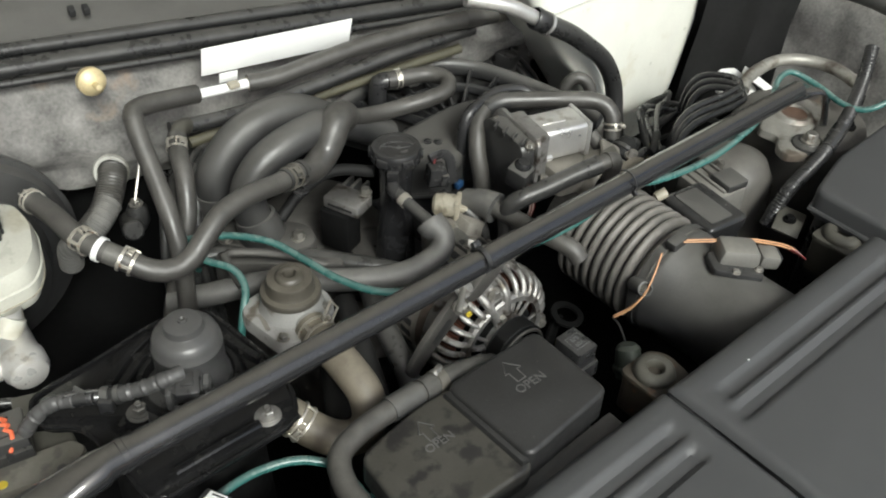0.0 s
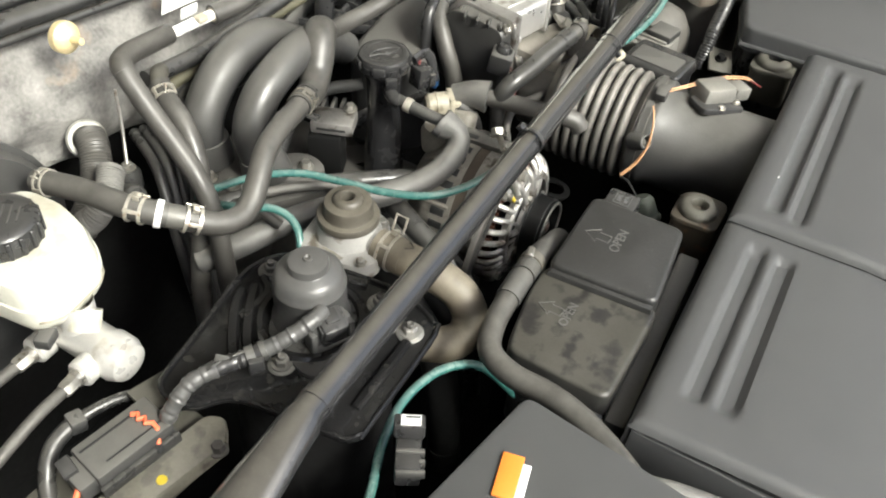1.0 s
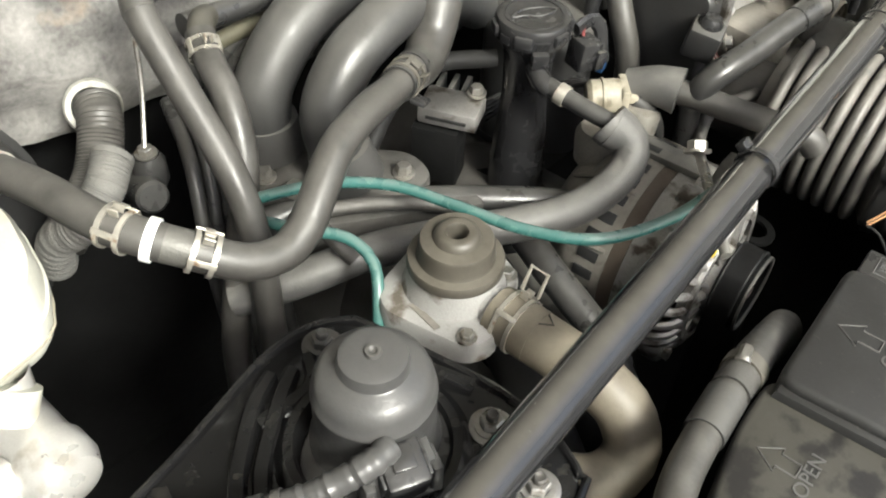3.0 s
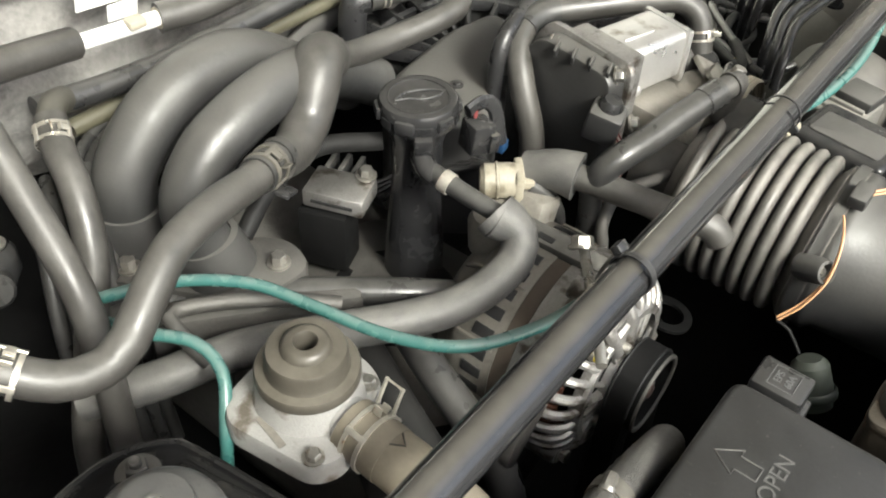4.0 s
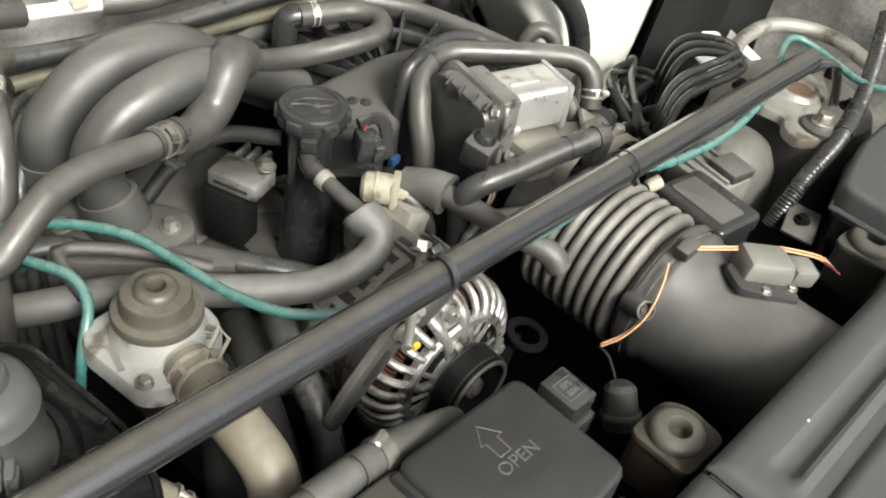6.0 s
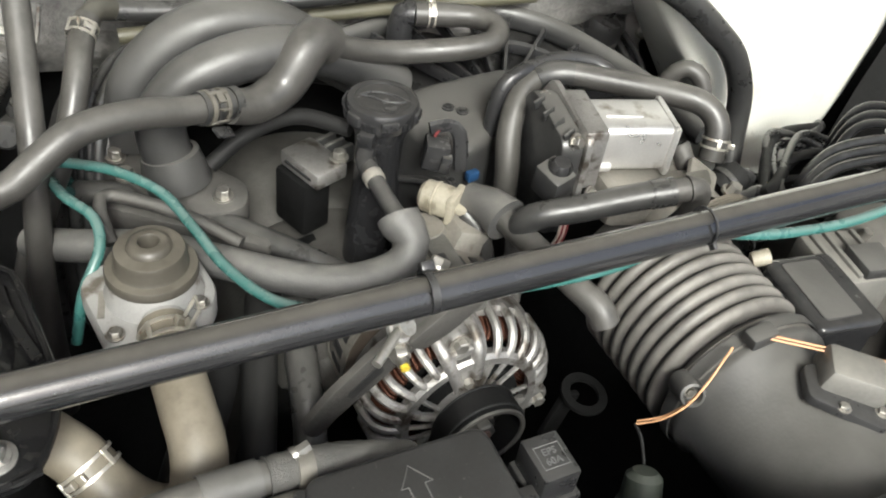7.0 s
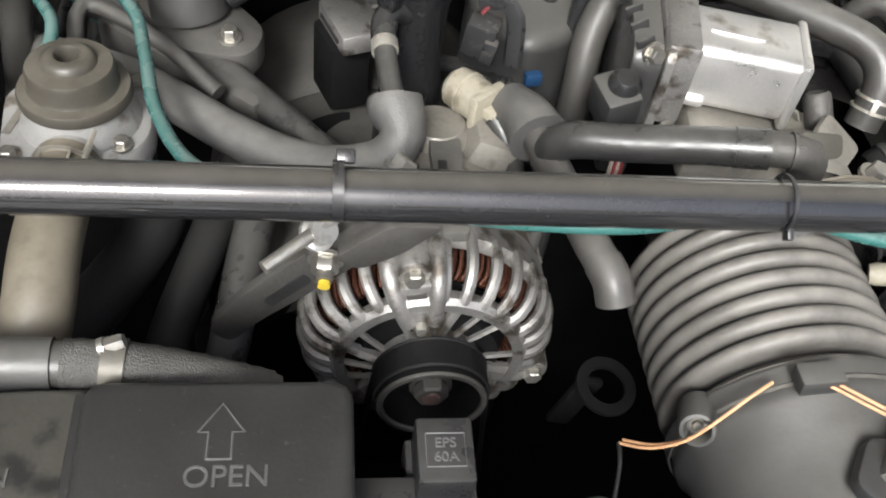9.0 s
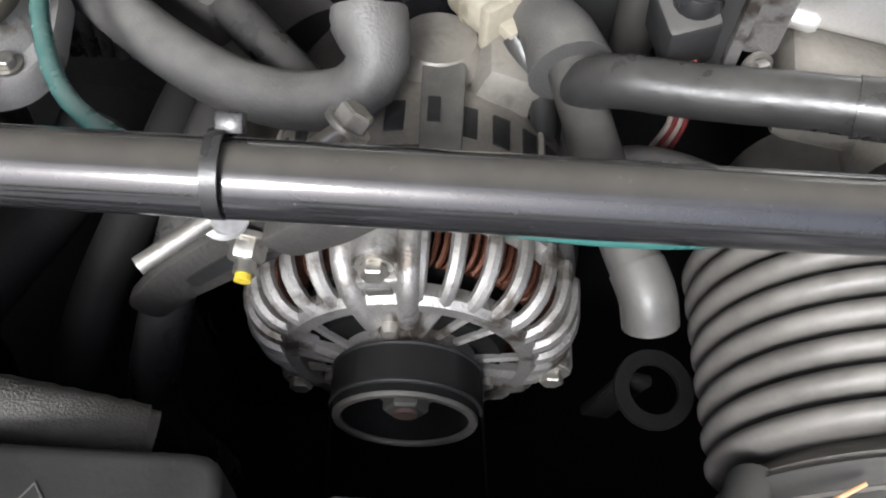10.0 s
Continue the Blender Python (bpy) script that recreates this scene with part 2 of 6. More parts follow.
def box(size, at, turn=(0, 0, 0), bevel=0.002, bm=None, taper=1.0, segments=2):
    b2 = bmesh.new()
    bmesh.ops.create_cube(b2, size=1.0)
    for v in b2.verts:
        k = taper if v.co.z > 0 else 1.0
        v.co = Vector((v.co.x * size[0] * k, v.co.y * size[1] * k, v.co.z * size[2]))
    if bevel > 0:
        bmesh.ops.bevel(b2, geom=b2.edges[:], offset=bevel, segments=segments, affect="EDGES", profile=0.5)
    b2.transform(pose(*at, *turn))
    return merge(bm, b2)


def merge(bm, b2):
    if bm is None:
        return b2
    me = bpy.data.meshes.new("tmp")
    b2.to_mesh(me)
    b2.free()
    bm.from_mesh(me)
    bpy.data.meshes.remove(me)
    return bm


def slab(outline, z0, z1, bevel=0.003, bm=None, m=None, segments=2):
    """A plate with this outline between two heights, its top and bottom edges rounded; m lays it elsewhere."""
    b2 = bmesh.new()
    low = [b2.verts.new((x, y, z0)) for x, y in outline]
    f = b2.faces.new(low)
    up = bmesh.ops.extrude_face_region(b2, geom=[f])["geom"]
    for v in up:
        if isinstance(v, bmesh.types.BMVert):
            v.co.z = z1
    bmesh.ops.recalc_face_normals(b2, faces=b2.faces)
    if bevel > 0:
        edges = [e for e in b2.edges if abs(e.verts[0].co.z - z1) < 1e-6 and abs(e.verts[1].co.z - z1) < 1e-6]
        bmesh.ops.bevel(b2, geom=edges, offset=bevel, segments=segments, affect="EDGES", profile=0.5)
    if m:
        b2.transform(m)
    return merge(bm, b2)


def rounded(outline, r, n=4):
    """The outline with its corners rounded."""
    out = []
    pts = [Vector(p) for p in outline]
    for i, p in enumerate(pts):
        a, b = pts[i - 1], pts[(i + 1) % len(pts)]
        q = min(r, (a - p).length * 0.45, (b - p).length * 0.45)
        s, e = p + (a - p).normalized() * q, p + (b - p).normalized() * q
        for k in range(n + 1):
            t = k / n
            v = s * (1 - t) ** 2 + p * 2 * t * (1 - t) + e * t * t
            out.append((v.x, v.y))
    return out


def hexagon(at, r, h, axis=(0, 0, 1), washer=1.45, bm=None):
    """A hexagonal head on its washer."""
    bm = lathe([(0, 0), (r * washer, 0), (r * washer, h * 0.25), (r * 0.98, h * 0.25)], at, axis, 20, bm)
    m = frame_of(at, axis)
    rings = [[bm.verts.new(m @ Vector((q * math.cos(math.pi / 3 * k), q * math.sin(math.pi / 3 * k), z))) for k in range(6)] for q, z in ((r, h * 0.2), (r, h * 0.88), (r * 0.86, h))]
    for a, b in zip(rings, rings[1:]):
        for k in range(6):
            bm.faces.new((a[k], a[(k + 1) % 6], b[(k + 1) % 6], b[k]))
    bm.faces.new(rings[-1])
    return bm


def bolt(at, r=0.005, h=0.006, axis=(0, 0, 1), mat=None, parent=None, name="bolt"):
    bm = hexagon(at, r, h, axis)
    if parent:
        return part(name, bm, mat or ZINC, parent, "")
    return None


def band(points, s, r, width, bm=None):
    """A hose clamp band round a line."""
    p, d = along(points, s)
    return lathe([(r, -width / 2), (r + 0.0012, -width / 2), (r + 0.0012, width / 2), (r, width / 2)], p, d, 24, bm, closed=True)


def clamp(points, s, r, up=(0, 0, 1), width=0.009, label="pale spring steel hose clamp gripping a rubber hose", loop=0.0, steel=None):
    """A spring clamp: two strips with a window, and two standing ears."""
    steel = steel or CLAMP
    p, d = along(points, s)
    ob = thing("hose_clamp", p, label, "hose clamp", "hose clamps")
    u = (Vector(up) - d * d.dot(Vector(up))).normalized()
    side = u.cross(d)
    rim = width * 0.2
    part("band", merge(lathe([(r, -width / 2), (r + 0.0012, -width / 2), (r + 0.0012, rim - width / 2), (r, rim - width / 2)], p, d, 28, None, True),
                       lathe([(r, width / 2 - rim), (r + 0.0012, width / 2 - rim), (r + 0.0012, width / 2), (r, width / 2)], p, d, 28, None, True)), steel, ob)
    turn = Matrix((side, d, u)).transposed().to_4x4()
    for a in (-62, 50):
        bar2 = box((0.0032, width * 1.08, 0.0014), (0, 0, r + 0.0011), bevel=0.0004)
        bar2.transform(Matrix.Translation(p) @ turn @ Matrix.Rotation(radians(a), 4, "Y"))
        part("cross_strip", bar2, steel, ob)
    for a, h in ((-8, 0.0055), (14, 0.0045)):
        ear = box((0.0011, width * 0.42, h), (0, 0, r + h / 2), bevel=0.0003)
        ear.transform(Matrix.Translation(p) @ turn @ Matrix.Rotation(radians(a), 4, "Y"))
        part("ear", ear, steel, ob)
    tongue = box((0.0075, width * 0.36, 0.0010), (0, 0, r + 0.0016), bevel=0.0003)
    tongue.transform(Matrix.Translation(p) @ turn @ Matrix.Rotation(radians(28), 4, "Y"))
    part("tongue", tongue, steel, ob)
    if loop:
        w = width * 0.45
        a, b = p + u * (r + 0.002), p + u * (r + loop)
        frame_pts = [a - d * w + side * 0.004, b - d * w + side * 0.004, b + d * w + side * 0.004, a + d * w + side * 0.004]
        part("ear_loop", tube(frame_pts, 0.0013, 6, bend=False), steel, ob, "tall open steel loop")
    return ob


def cut(points, a, b):
    """The stretch of a smooth line between two shares of its length."""
    out = []
    for k in range(25):
        p = along(points, a + (b - a) * k / 24)[0]
        if not out or (p - out[-1]).length > 1e-5:
            out.append(p)
    return out


def hose(name, points, r, mat, label, category="hose", group="", flat=1.0, sides=16):
    ob = solid(name, tube(points, r, sides, flat=flat), mat, points[0], label, category, group)
    return ob


def cuffed(name, points, r, mat, label, cuff=None, group=""):
    """A hose with a thicker cuff at its far end."""
    ob = thing(name, points[0], label, "hose", group)
    part("hose", tube(points, r, 18), mat, ob)
    part("end_cuff", tube(cut(points, 0.86, 1.0), r * 1.07, 18, bend=False), cuff or mat, ob, "thicker hose end")
    return ob


def lettering(text, size, m, mat, parent, name="lettering"):
    cu = bpy.data.curves.new("letters", "FONT")
    cu.body, cu.size, cu.extrude, cu.align_x, cu.align_y = text, size, 0.0004, "CENTER", "CENTER"
    tmp = bpy.data.objects.new("letters", cu)
    scene.collection.objects.link(tmp)
    bpy.context.view_layer.update()
    me = bpy.data.meshes.new_from_object(tmp.evaluated_get(bpy.context.evaluated_depsgraph_get()))
    bpy.data.objects.remove(tmp)
    bm = bmesh.new()
    bm.from_mesh(me)
    bm.transform(m)
    return part(name, bm, mat, parent, "raised moulded lettering")

# ---- setting ----
solid("ground", box((30, 30, 0.02), (0, 0, -0.01), bevel=0), CONCRETE, (0, 0, 0), "plain grey concrete workshop floor under the car", "floor", kind="structure")
# Tray colour carries the darkness of the bay's bottom.
solid("undertray", box((1.7, 1.3, 0.01), (0.05, -0.1, 0.36), bevel=0), DARK, (0.05, -0.1, 0.36), "black tray closing the engine bay below, deep shade in its colour", "undertray", kind="structure")
# Added wall, out of view, keeps light out of the bay below the covers.
solid("wall_front", box((1.6, 0.02, 0.40), (0.05, -0.215, 0.56), bevel=0.003), DARK, (0.05, -0.215, 0.56), "unseen black wall added to block light below the radiator covers", "panel", kind="structure")

# unseen workshop walls added to shape light, open to sky over the car's front
solid("wall_north", box((9.0, 0.1, 3.4), (0, 3.6, 1.7), bevel=0), PLASTER, (0, 3.6, 0), "plain grey painted workshop wall added unseen behind the car", "wall", kind="structure")
solid("wall_west", box((0.1, 8.0, 3.4), (-4.4, -0.3, 1.7), bevel=0), PLASTER, (-4.4, 0, 0), "plain grey painted workshop wall added out of view", "wall", kind="structure")
solid("wall_east", box((0.1, 8.0, 3.4), (4.4, -0.3, 1.7), bevel=0), PLASTER, (4.4, 0, 0), "plain grey painted workshop wall added out of view", "wall", kind="structure")
# Unseen ceiling, added to cut sky light and its reflections from overhead.
solid("ceiling", box((9.0, 4.6, 0.1), (0, 1.4, 3.4), bevel=0), PLASTER, (0, 1.4, 3.4), "plain grey ceiling added out of view to block overhead light", "ceiling", kind="structure")

# bulkhead with its felt pad and the cowl lip over it
CA, CB = Vector((-0.75, 0.46, 0.98)), Vector((0.75, 0.285, 0.84))


def lip(s, dy=0.0, dz=0.0):
    p = CA.lerp(CB, s)
    return Vector((p.x, p.y + dy, p.z + dz))


def strip(rows, cols, fn, thick=None):
    """A sheet from a function of (row, column), both 0..1."""
    bm = bmesh.new()
    g = [[bm.verts.new(fn(i / rows, j / cols)) for j in range(cols + 1)] for i in range(rows + 1)]
    for i in range(rows):
        for j in range(cols):
            bm.faces.new((g[i][j], g[i][j + 1], g[i + 1][j + 1], g[i + 1][j]))
    if thick:
        bmesh.ops.recalc_face_normals(bm, faces=bm.faces)
        bmesh.ops.solidify(bm, geom=bm.faces[:], thickness=thick)
    return bm


def pad_sheet(u, v):
    p = lip(0.08 + 0.86 * v)
    swell = 0.014 * noise.noise(Vector((p.x * 14, u * 3, 0.3))) + 0.006 * noise.noise(Vector((p.x * 45, u * 9, 2)))
    low = 0.80 + 0.03 * math.sin(v * 9)
    return Vector((p.x, p.y + 0.012 - 0.030 * math.sin(u * 2.6) + swell, p.z - 0.012 - u * (p.z - low)))


# Bulkhead steel is coloured near-black to hold the shade behind the engine.
solid("bulkhead", box((1.6, 0.03, 0.62), (0.0, 0.425, 0.57), (0, 0, -6.6), bevel=0.003), DARK, (0, 0.4, 0.5), "steel bulkhead behind the engine, darkened by shade in its colour", "bulkhead", kind="structure")
solid("insulation_pad", strip(18, 150, pad_sheet, 0.01), FELT, (0, 0.37, 0.85), "mottled grey felt insulation pad with rusty stains on the bulkhead", "insulation pad", kind="structure")
cowl = thing("cowl_panel", (0, 0.40, 0.92), "dusty black plastic wiper cowl with a rubber weatherstrip", "cowl panel", kind="structure")
part("weatherstrip", tube([lip(k / 12, 0.0, 0.006) for k in range(13)], 0.011, 14, flat=0.8), RUBBER, cowl, "ribbed black rubber weatherstrip")
part("weatherstrip_lip", tube([lip(k / 12, -0.004, -0.008) for k in range(13)], 0.004, 10), RUBBER, cowl)
part("weatherstrip_bead", tube([lip(k / 12, 0.016, 0.016) for k in range(13)], 0.007, 10), RUBBER, cowl)
part("grille_panel", strip(10, 60, lambda u, v: lip(v, 0.022 + 0.24 * u, 0.016 + 0.02 * math.sin(u * 3.1) + 0.07 * u), 0.004), DUSTY, cowl, "moulded cowl panel with small vent slots")
for i in range(3):
    for j in range(7):
        p = lip(0.46 + j * 0.0065, 0.05 + i * 0.013, 0.046 + i * 0.008)
        # Slots are black blocks; their inner shade is only colour.
        part("vent_slot", box((0.006, 0.007, 0.008), p, (14, 0, -6.6), bevel=0.0008), INK_SHADE, cowl)
for j in range(2):
    part("vent_slot", box((0.006, 0.009, 0.008), lip(0.395 + j * 0.009, 0.035, 0.038), (14, 0, -6.6), bevel=0.0008), INK_SHADE, cowl)

# inner wings
solid("inner_wing_right", box((0.03, 1.0, 0.6), (-0.62, 0.0, 0.58), (0, -12, 0), bevel=0.006), BODY, (-0.62, 0, 0.4), "dusty grey painted inner wing", "inner wing", kind="structure")
solid("inner_wing_left", box((0.03, 1.0, 0.62), (0.80, 0.0, 0.62), (0, 14, 0), bevel=0.006), BODY, (0.80, 0, 0.4), "dusty grey painted inner wing", "inner wing", kind="structure")

# ---- strut brace ----
bar = thing("strut_brace", (0.08, 0, 0.85), "gloss black tubular strut brace lying across the engine bay", "strut brace")
BAR = [(-0.335, 0.0, 0.848), (0.505, 0.002, 0.842)]
part("tube", tube(BAR, 0.0116, 36, bend=False), GLOSS, bar)
flare = bmesh.new()
for prof in ([(-0.32, 0.0122, 0.0122, 0), (-0.34, 0.0125, 0.0125, 0), (-0.345, 0.0150, 0.0128, -0.001), (-0.36, 0.0155, 0.0125, -0.003), (-0.39, 0.018, 0.011, -0.008), (-0.44, 0.022, 0.009, -0.018), (-0.50, 0.025, 0.008, -0.030)],):
    rings = [[flare.verts.new((x, w * math.cos(2 * math.pi * k / 24), 0.848 + dz + h * math.sin(2 * math.pi * k / 24))) for k in range(24)] for x, w, h, dz in prof]
    for a, b in zip(rings, rings[1:]):
        for k in range(24):
            flare.faces.new((a[k], a[(k + 1) % 24], b[(k + 1) % 24], b[k]))
    flare.faces.new(rings[0])
    flare.faces.new(rings[-1])
part("end_bracket", flare, GLOSS, bar, "flattened gloss black end of the brace")
part("collar", lathe([(0.0116, -0.003), (0.0130, -0.002), (0.0130, 0.002), (0.0116, 0.003)], (-0.328, 0, 0.848), (1, 0, 0), 28, closed=True), GLOSS, bar)
far_end = box((0.05, 0.024, 0.006), (0.515, 0.002, 0.836), (0, 8, 0), 0.002)
part("far_bracket", far_end, GLOSS, bar)
for x, s in ((0.005, 1.0), (0.199, 0.38)):
    tie = thing("cable_tie", (x, 0, 0.85), "black nylon cable tie round the strut brace", "cable tie", "cable ties on the brace")
    part("strap", lathe([(0.0117, -0.0023 * s), (0.0127, -0.0023 * s), (0.0127, 0.0023 * s), (0.0117, 0.0023 * s)], (x, 0.0, 0.8485 - 0.004 * abs(x)), (1, 0, 0), 30, closed=True), PLASTIC, tie)
    part("head", box((0.008 * s, 0.006, 0.006), (x + 0.003, 0.011 if s == 1 else -0.010, 0.8575 if s == 1 else 0.838), (40, 0, 0), 0.0008), PLASTIC, tie)

plate_out = rounded([(-0.33, 0.03), (-0.325, -0.020), (-0.315, -0.028), (-0.206, -0.027), (-0.192, 0.0), (-0.188, 0.035), (-0.2, 0.12), (-0.225, 0.134), (-0.25, 0.134), (-0.30, 0.125), (-0.358, 0.118), (-0.36, 0.085), (-0.335, 0.07)], 0.02)
tower = thing("strut_tower_plate", (-0.26, 0.05, 0.815), "glossy black pressed steel plate bolted on the strut tower", "strut plate")
part("plate", slab(plate_out, 0.811, 0.817, 0.003), PRESSED, tower)
part("rim", tube([(x, y, 0.817) for x, y in plate_out[::2]] + [(*plate_out[0], 0.817)], 0.0022, 8), PRESSED, tower)
part("seat_ring", lathe([(0.03, 0.815), (0.036, 0.823), (0.040, 0.823), (0.047, 0.815)], (-0.25, 0.06, 0), (0, 0, 1), 40), PRESSED, tower)
for pts in ([(-0.232, 0.118, 0.818), (-0.245, 0.104, 0.819), (-0.275, 0.108, 0.818)], [(-0.243, 0.118, 0.818), (-0.262, 0.108, 0.8195), (-0.292, 0.088, 0.8195), (-0.302, 0.076, 0.818)], [(-0.252, 0.124, 0.818), (-0.272, 0.115, 0.8195), (-0.302, 0.093, 0.8195), (-0.312, 0.080, 0.818)],
            [(-0.208, 0.105, 0.818), (-0.205, 0.08, 0.82), (-0.195, 0.045, 0.818)], [(-0.30, -0.012, 0.818), (-0.26, -0.013, 0.82), (-0.23, -0.012, 0.818)]):
    part("pressed_rib", tube(pts, 0.004, 8, flat=0.6), PRESSED, tower)
for x, y, pale in ((-0.223, 0.117, 0), (-0.208, 0.025, 1), (-0.295, 0.054, 0), (-0.221, -0.0095, 1)):
    p = Vector((x, y, 0.8172))
    part("washer", lathe([(0, 0.0014), (0.0095, 0.0014), (0.0105, 0.0008), (0.0105, 0)], p, (0, 0, 1), 28), NUTS if pale else ENGINE, tower)
    bolt(p + Vector((0, 0, 0.0012)), 0.0056, 0.0065, mat=NUTS if pale else ENGINE, parent=tower, name="nut")
    part("stud", lathe([(0.0030, 0), (0.0030, 0.0105), (0.0024, 0.0112), (0.0012, 0.0105), (0, 0.0105)], p, (0, 0, 1), 14), ENGINE, tower)
# Tower side below the plate has its shade in the colour.
solid("strut_tower_right", lathe([(0.045, 0.81), (0.052, 0.80), (0.060, 0.76), (0.07, 0.5)], (-0.265, 0.05, 0), (0, 0, 1), 40), DARK, (-0.265, 0.05, 0.5), "right strut tower with shade put into its dark colour", "strut tower", kind="structure")

# ---- damper actuator on the strut tower ----
act = thing("damper_actuator", (-0.247, 0.063, 0.818), "black stepped cylindrical actuator with a plug on the strut tower", "actuator")
part("housing", lathe([(0.0, 0.8785), (0.0045, 0.8785), (0.0120, 0.8781), (0.0146, 0.8768), (0.0153, 0.8745), (0.0157, 0.8712), (0.0166, 0.8704), (0.0215, 0.8686), (0.0246, 0.8655), (0.0262, 0.8610), (0.0268, 0.8560), (0.0274, 0.8552), (0.0274, 0.8535), (0.0269, 0.8528), (0.0276, 0.826), (0.0300, 0.821), (0.0300, 0.817), (0.0, 0.817)], (-0.245, 0.063, 0), (0, 0, 1), 48), GREYED, act)
part("screw", lathe([(0, 0.0008), (0.0012, 0.0008), (0.0022, 0.0020), (0.0034, 0.0020), (0.0040, 0.0002)], (-0.245, 0.063, 0.8782), (0, 0, 1), 16), DUSTY, act)
part("socket", box((0.032, 0.026, 0.024), (-0.2562, 0.0430, 0.8310), (0, 0, -29), 0.004), GREYED, act)
part("socket_frame", merge(box((0.034, 0.010, 0.007), (-0.2612, 0.0335, 0.8215), (0, 0, -29), 0.002), merge(box((0.005, 0.014, 0.020), (-0.2740, 0.0425, 0.8300), (0, 0, -29), 0.0015), box((0.005, 0.014, 0.020), (-0.2478, 0.0280, 0.8300), (0, 0, -29), 0.0015))), GREYED, act, "raised collar round the socket")
plug = part("plug", box((0.019, 0.020, 0.022), (-0.2610, 0.0345, 0.8380), (16, 0, -29), 0.002), PLASTIC, act, "black two-pin plug")
part("plug_lock", box((0.010, 0.011, 0.003), (-0.2616, 0.0335, 0.8500), (16, 0, -29), 0.0006), SHINY, plug)
for q in (-1, 1):
    part("plug_rail", box((0.0016, 0.016, 0.012), (-0.2610 + 0.0088 * q, 0.0345 - 0.0049 * q, 0.8410), (16, 0, -29), 0.0004), PLASTIC, plug)
part("flange", slab(rounded([(-0.281, 0.012), (-0.298, 0.030), (-0.280, 0.080), (-0.235, 0.098), (-0.212, 0.072), (-0.222, 0.030)], 0.014), 0.817, 0.8205, 0.001), PLASTIC, act, "flat foot of the actuator")
SLEEVE = [(-0.262, 0.040, 0.852), (-0.272, 0.040, 0.853), (-0.290, 0.050, 0.845), (-0.309, 0.064, 0.838), (-0.325, 0.077, 0.835), (-0.346, 0.090, 0.831), (-0.360, 0.095, 0.820), (-0.369, 0.098, 0.808)]
wired = thing("actuator_harness", SLEEVE[0], "taped grey wiring sleeve running from the actuator", "wiring harness")
part("sleeve", tube(spline(SLEEVE, 0.0012), lambda s: 0.0060 + 0.0006 * math.sin(s * 95) * math.sin(s * 37) + 0.0003 * math.sin(s * 210), 14, bend=False), GREYED, wired)
part("tape_wrap", tube(cut(SLEEVE, 0.36, 0.62), lambda s: 0.0066 + 0.0007 * math.sin(s * 31) + 0.0005 * math.sin(s * 67 + 1), 14, bend=False), SHINY, wired, "wrinkled shiny tape")
for q, a in ((0.50, 25), (0.57, -20), (0.62, 35)):
    fold = box((0.012, 0.0016, 0.011), along(SLEEVE, q)[0] + Vector((0, 0, 0.004)), (a, 18, -38 + a), 0.0006)
    part("tape_fold", fold, DUSTY, wired, "loose end of the tape")
part("tie_block", box((0.011, 0.009, 0.013), along(SLEEVE, 0.44)[0] + Vector((-0.003, -0.006, -0.002)), (0, 0, -40), 0.0015), PLASTIC, wired, "black clip holding the sleeve")
part("strap", lathe([(0.0064, -0.003), (0.0078, -0.003), (0.0078, 0.003), (0.0064, 0.003)], along(SLEEVE, 0.42)[0], along(SLEEVE, 0.42)[1], 16, closed=True), DUSTY, wired, "grey tape round the sleeve")
part("strap", lathe([(0.0064, -0.002), (0.0075, -0.002), (0.0075, 0.002), (0.0064, 0.002)], along(SLEEVE, 0.36)[0], along(SLEEVE, 0.36)[1], 16, closed=True), DUSTY, wired)

# ---- brake master cylinder, reservoir and servo ----
servo = thing("brake_servo", (-0.38, 0.36, 0.78), "dusty black brake servo drum on the bulkhead", "brake servo")
part("drum", lathe([(0, -0.05), (0.05, -0.05), (0.075, -0.045), (0.085, -0.02), (0.110, -0.012), (0.117, 0.0), (0.117, 0.012), (0.106, 0.03), (0.10, 0.06), (0, 0.08)], (-0.348, 0.345, 0.79), (0, 1, 0), 48), DUSTY, servo)
part("rim", lathe([(0.115, -0.004), (0.120, -0.002), (0.120, 0.006), (0.115, 0.008)], (-0.348, 0.345, 0.79), (0, 1, 0), 48, closed=True), DUSTY, servo)
mc = thing("master_cylinder", (-0.345, 0.2, 0.80), "bright cast aluminium brake master cylinder", "master cylinder")
part("barrel", lathe([(0, -0.012), (0.008, -0.0115), (0.015, -0.008), (0.0185, 0.0), (0.0185, 0.012), (0.0165, 0.016), (0.0165, 0.12), (0.024, 0.125), (0.024, 0.135), (0, 0.135)], (-0.343, 0.165, 0.803), (0.05, 1, 0.02), 32), FRESH, mc)
for p, a in (((-0.357, 0.180, 0.803), (-1, -0.05, 0.02)), ((-0.357, 0.226, 0.800), (-1, 0.0, 0.0))):
    port = part("port", lathe([(0.011, 0), (0.011, 0.012), (0.009, 0.014), (0, 0.014)], p, a, 20), FRESH, mc)
    q = Vector(p) + Vector(a).normalized() * 0.014
    part("union_nut", hexagon(q, 0.0065, 0.016, a, 1.05), ZINC, mc, "hexagonal zinc pipe union")
    q = q + Vector(a).normalized() * 0.016
    end = q + Vector((-0.09, 0.004, -0.02))
    hose("brake_pipe", [q, q + Vector(a).normalized() * 0.03, end, end + Vector((-0.05, 0.02, -0.03))], 0.0046, ENGINE, "thin dull steel brake pipe", "brake pipe", "brake pipes")
part("neck", lathe([(0.014, 0), (0.014, 0.025)], (-0.34, 0.205, 0.812), (0.1, 0.1, 1), 20), FRESH, mc)
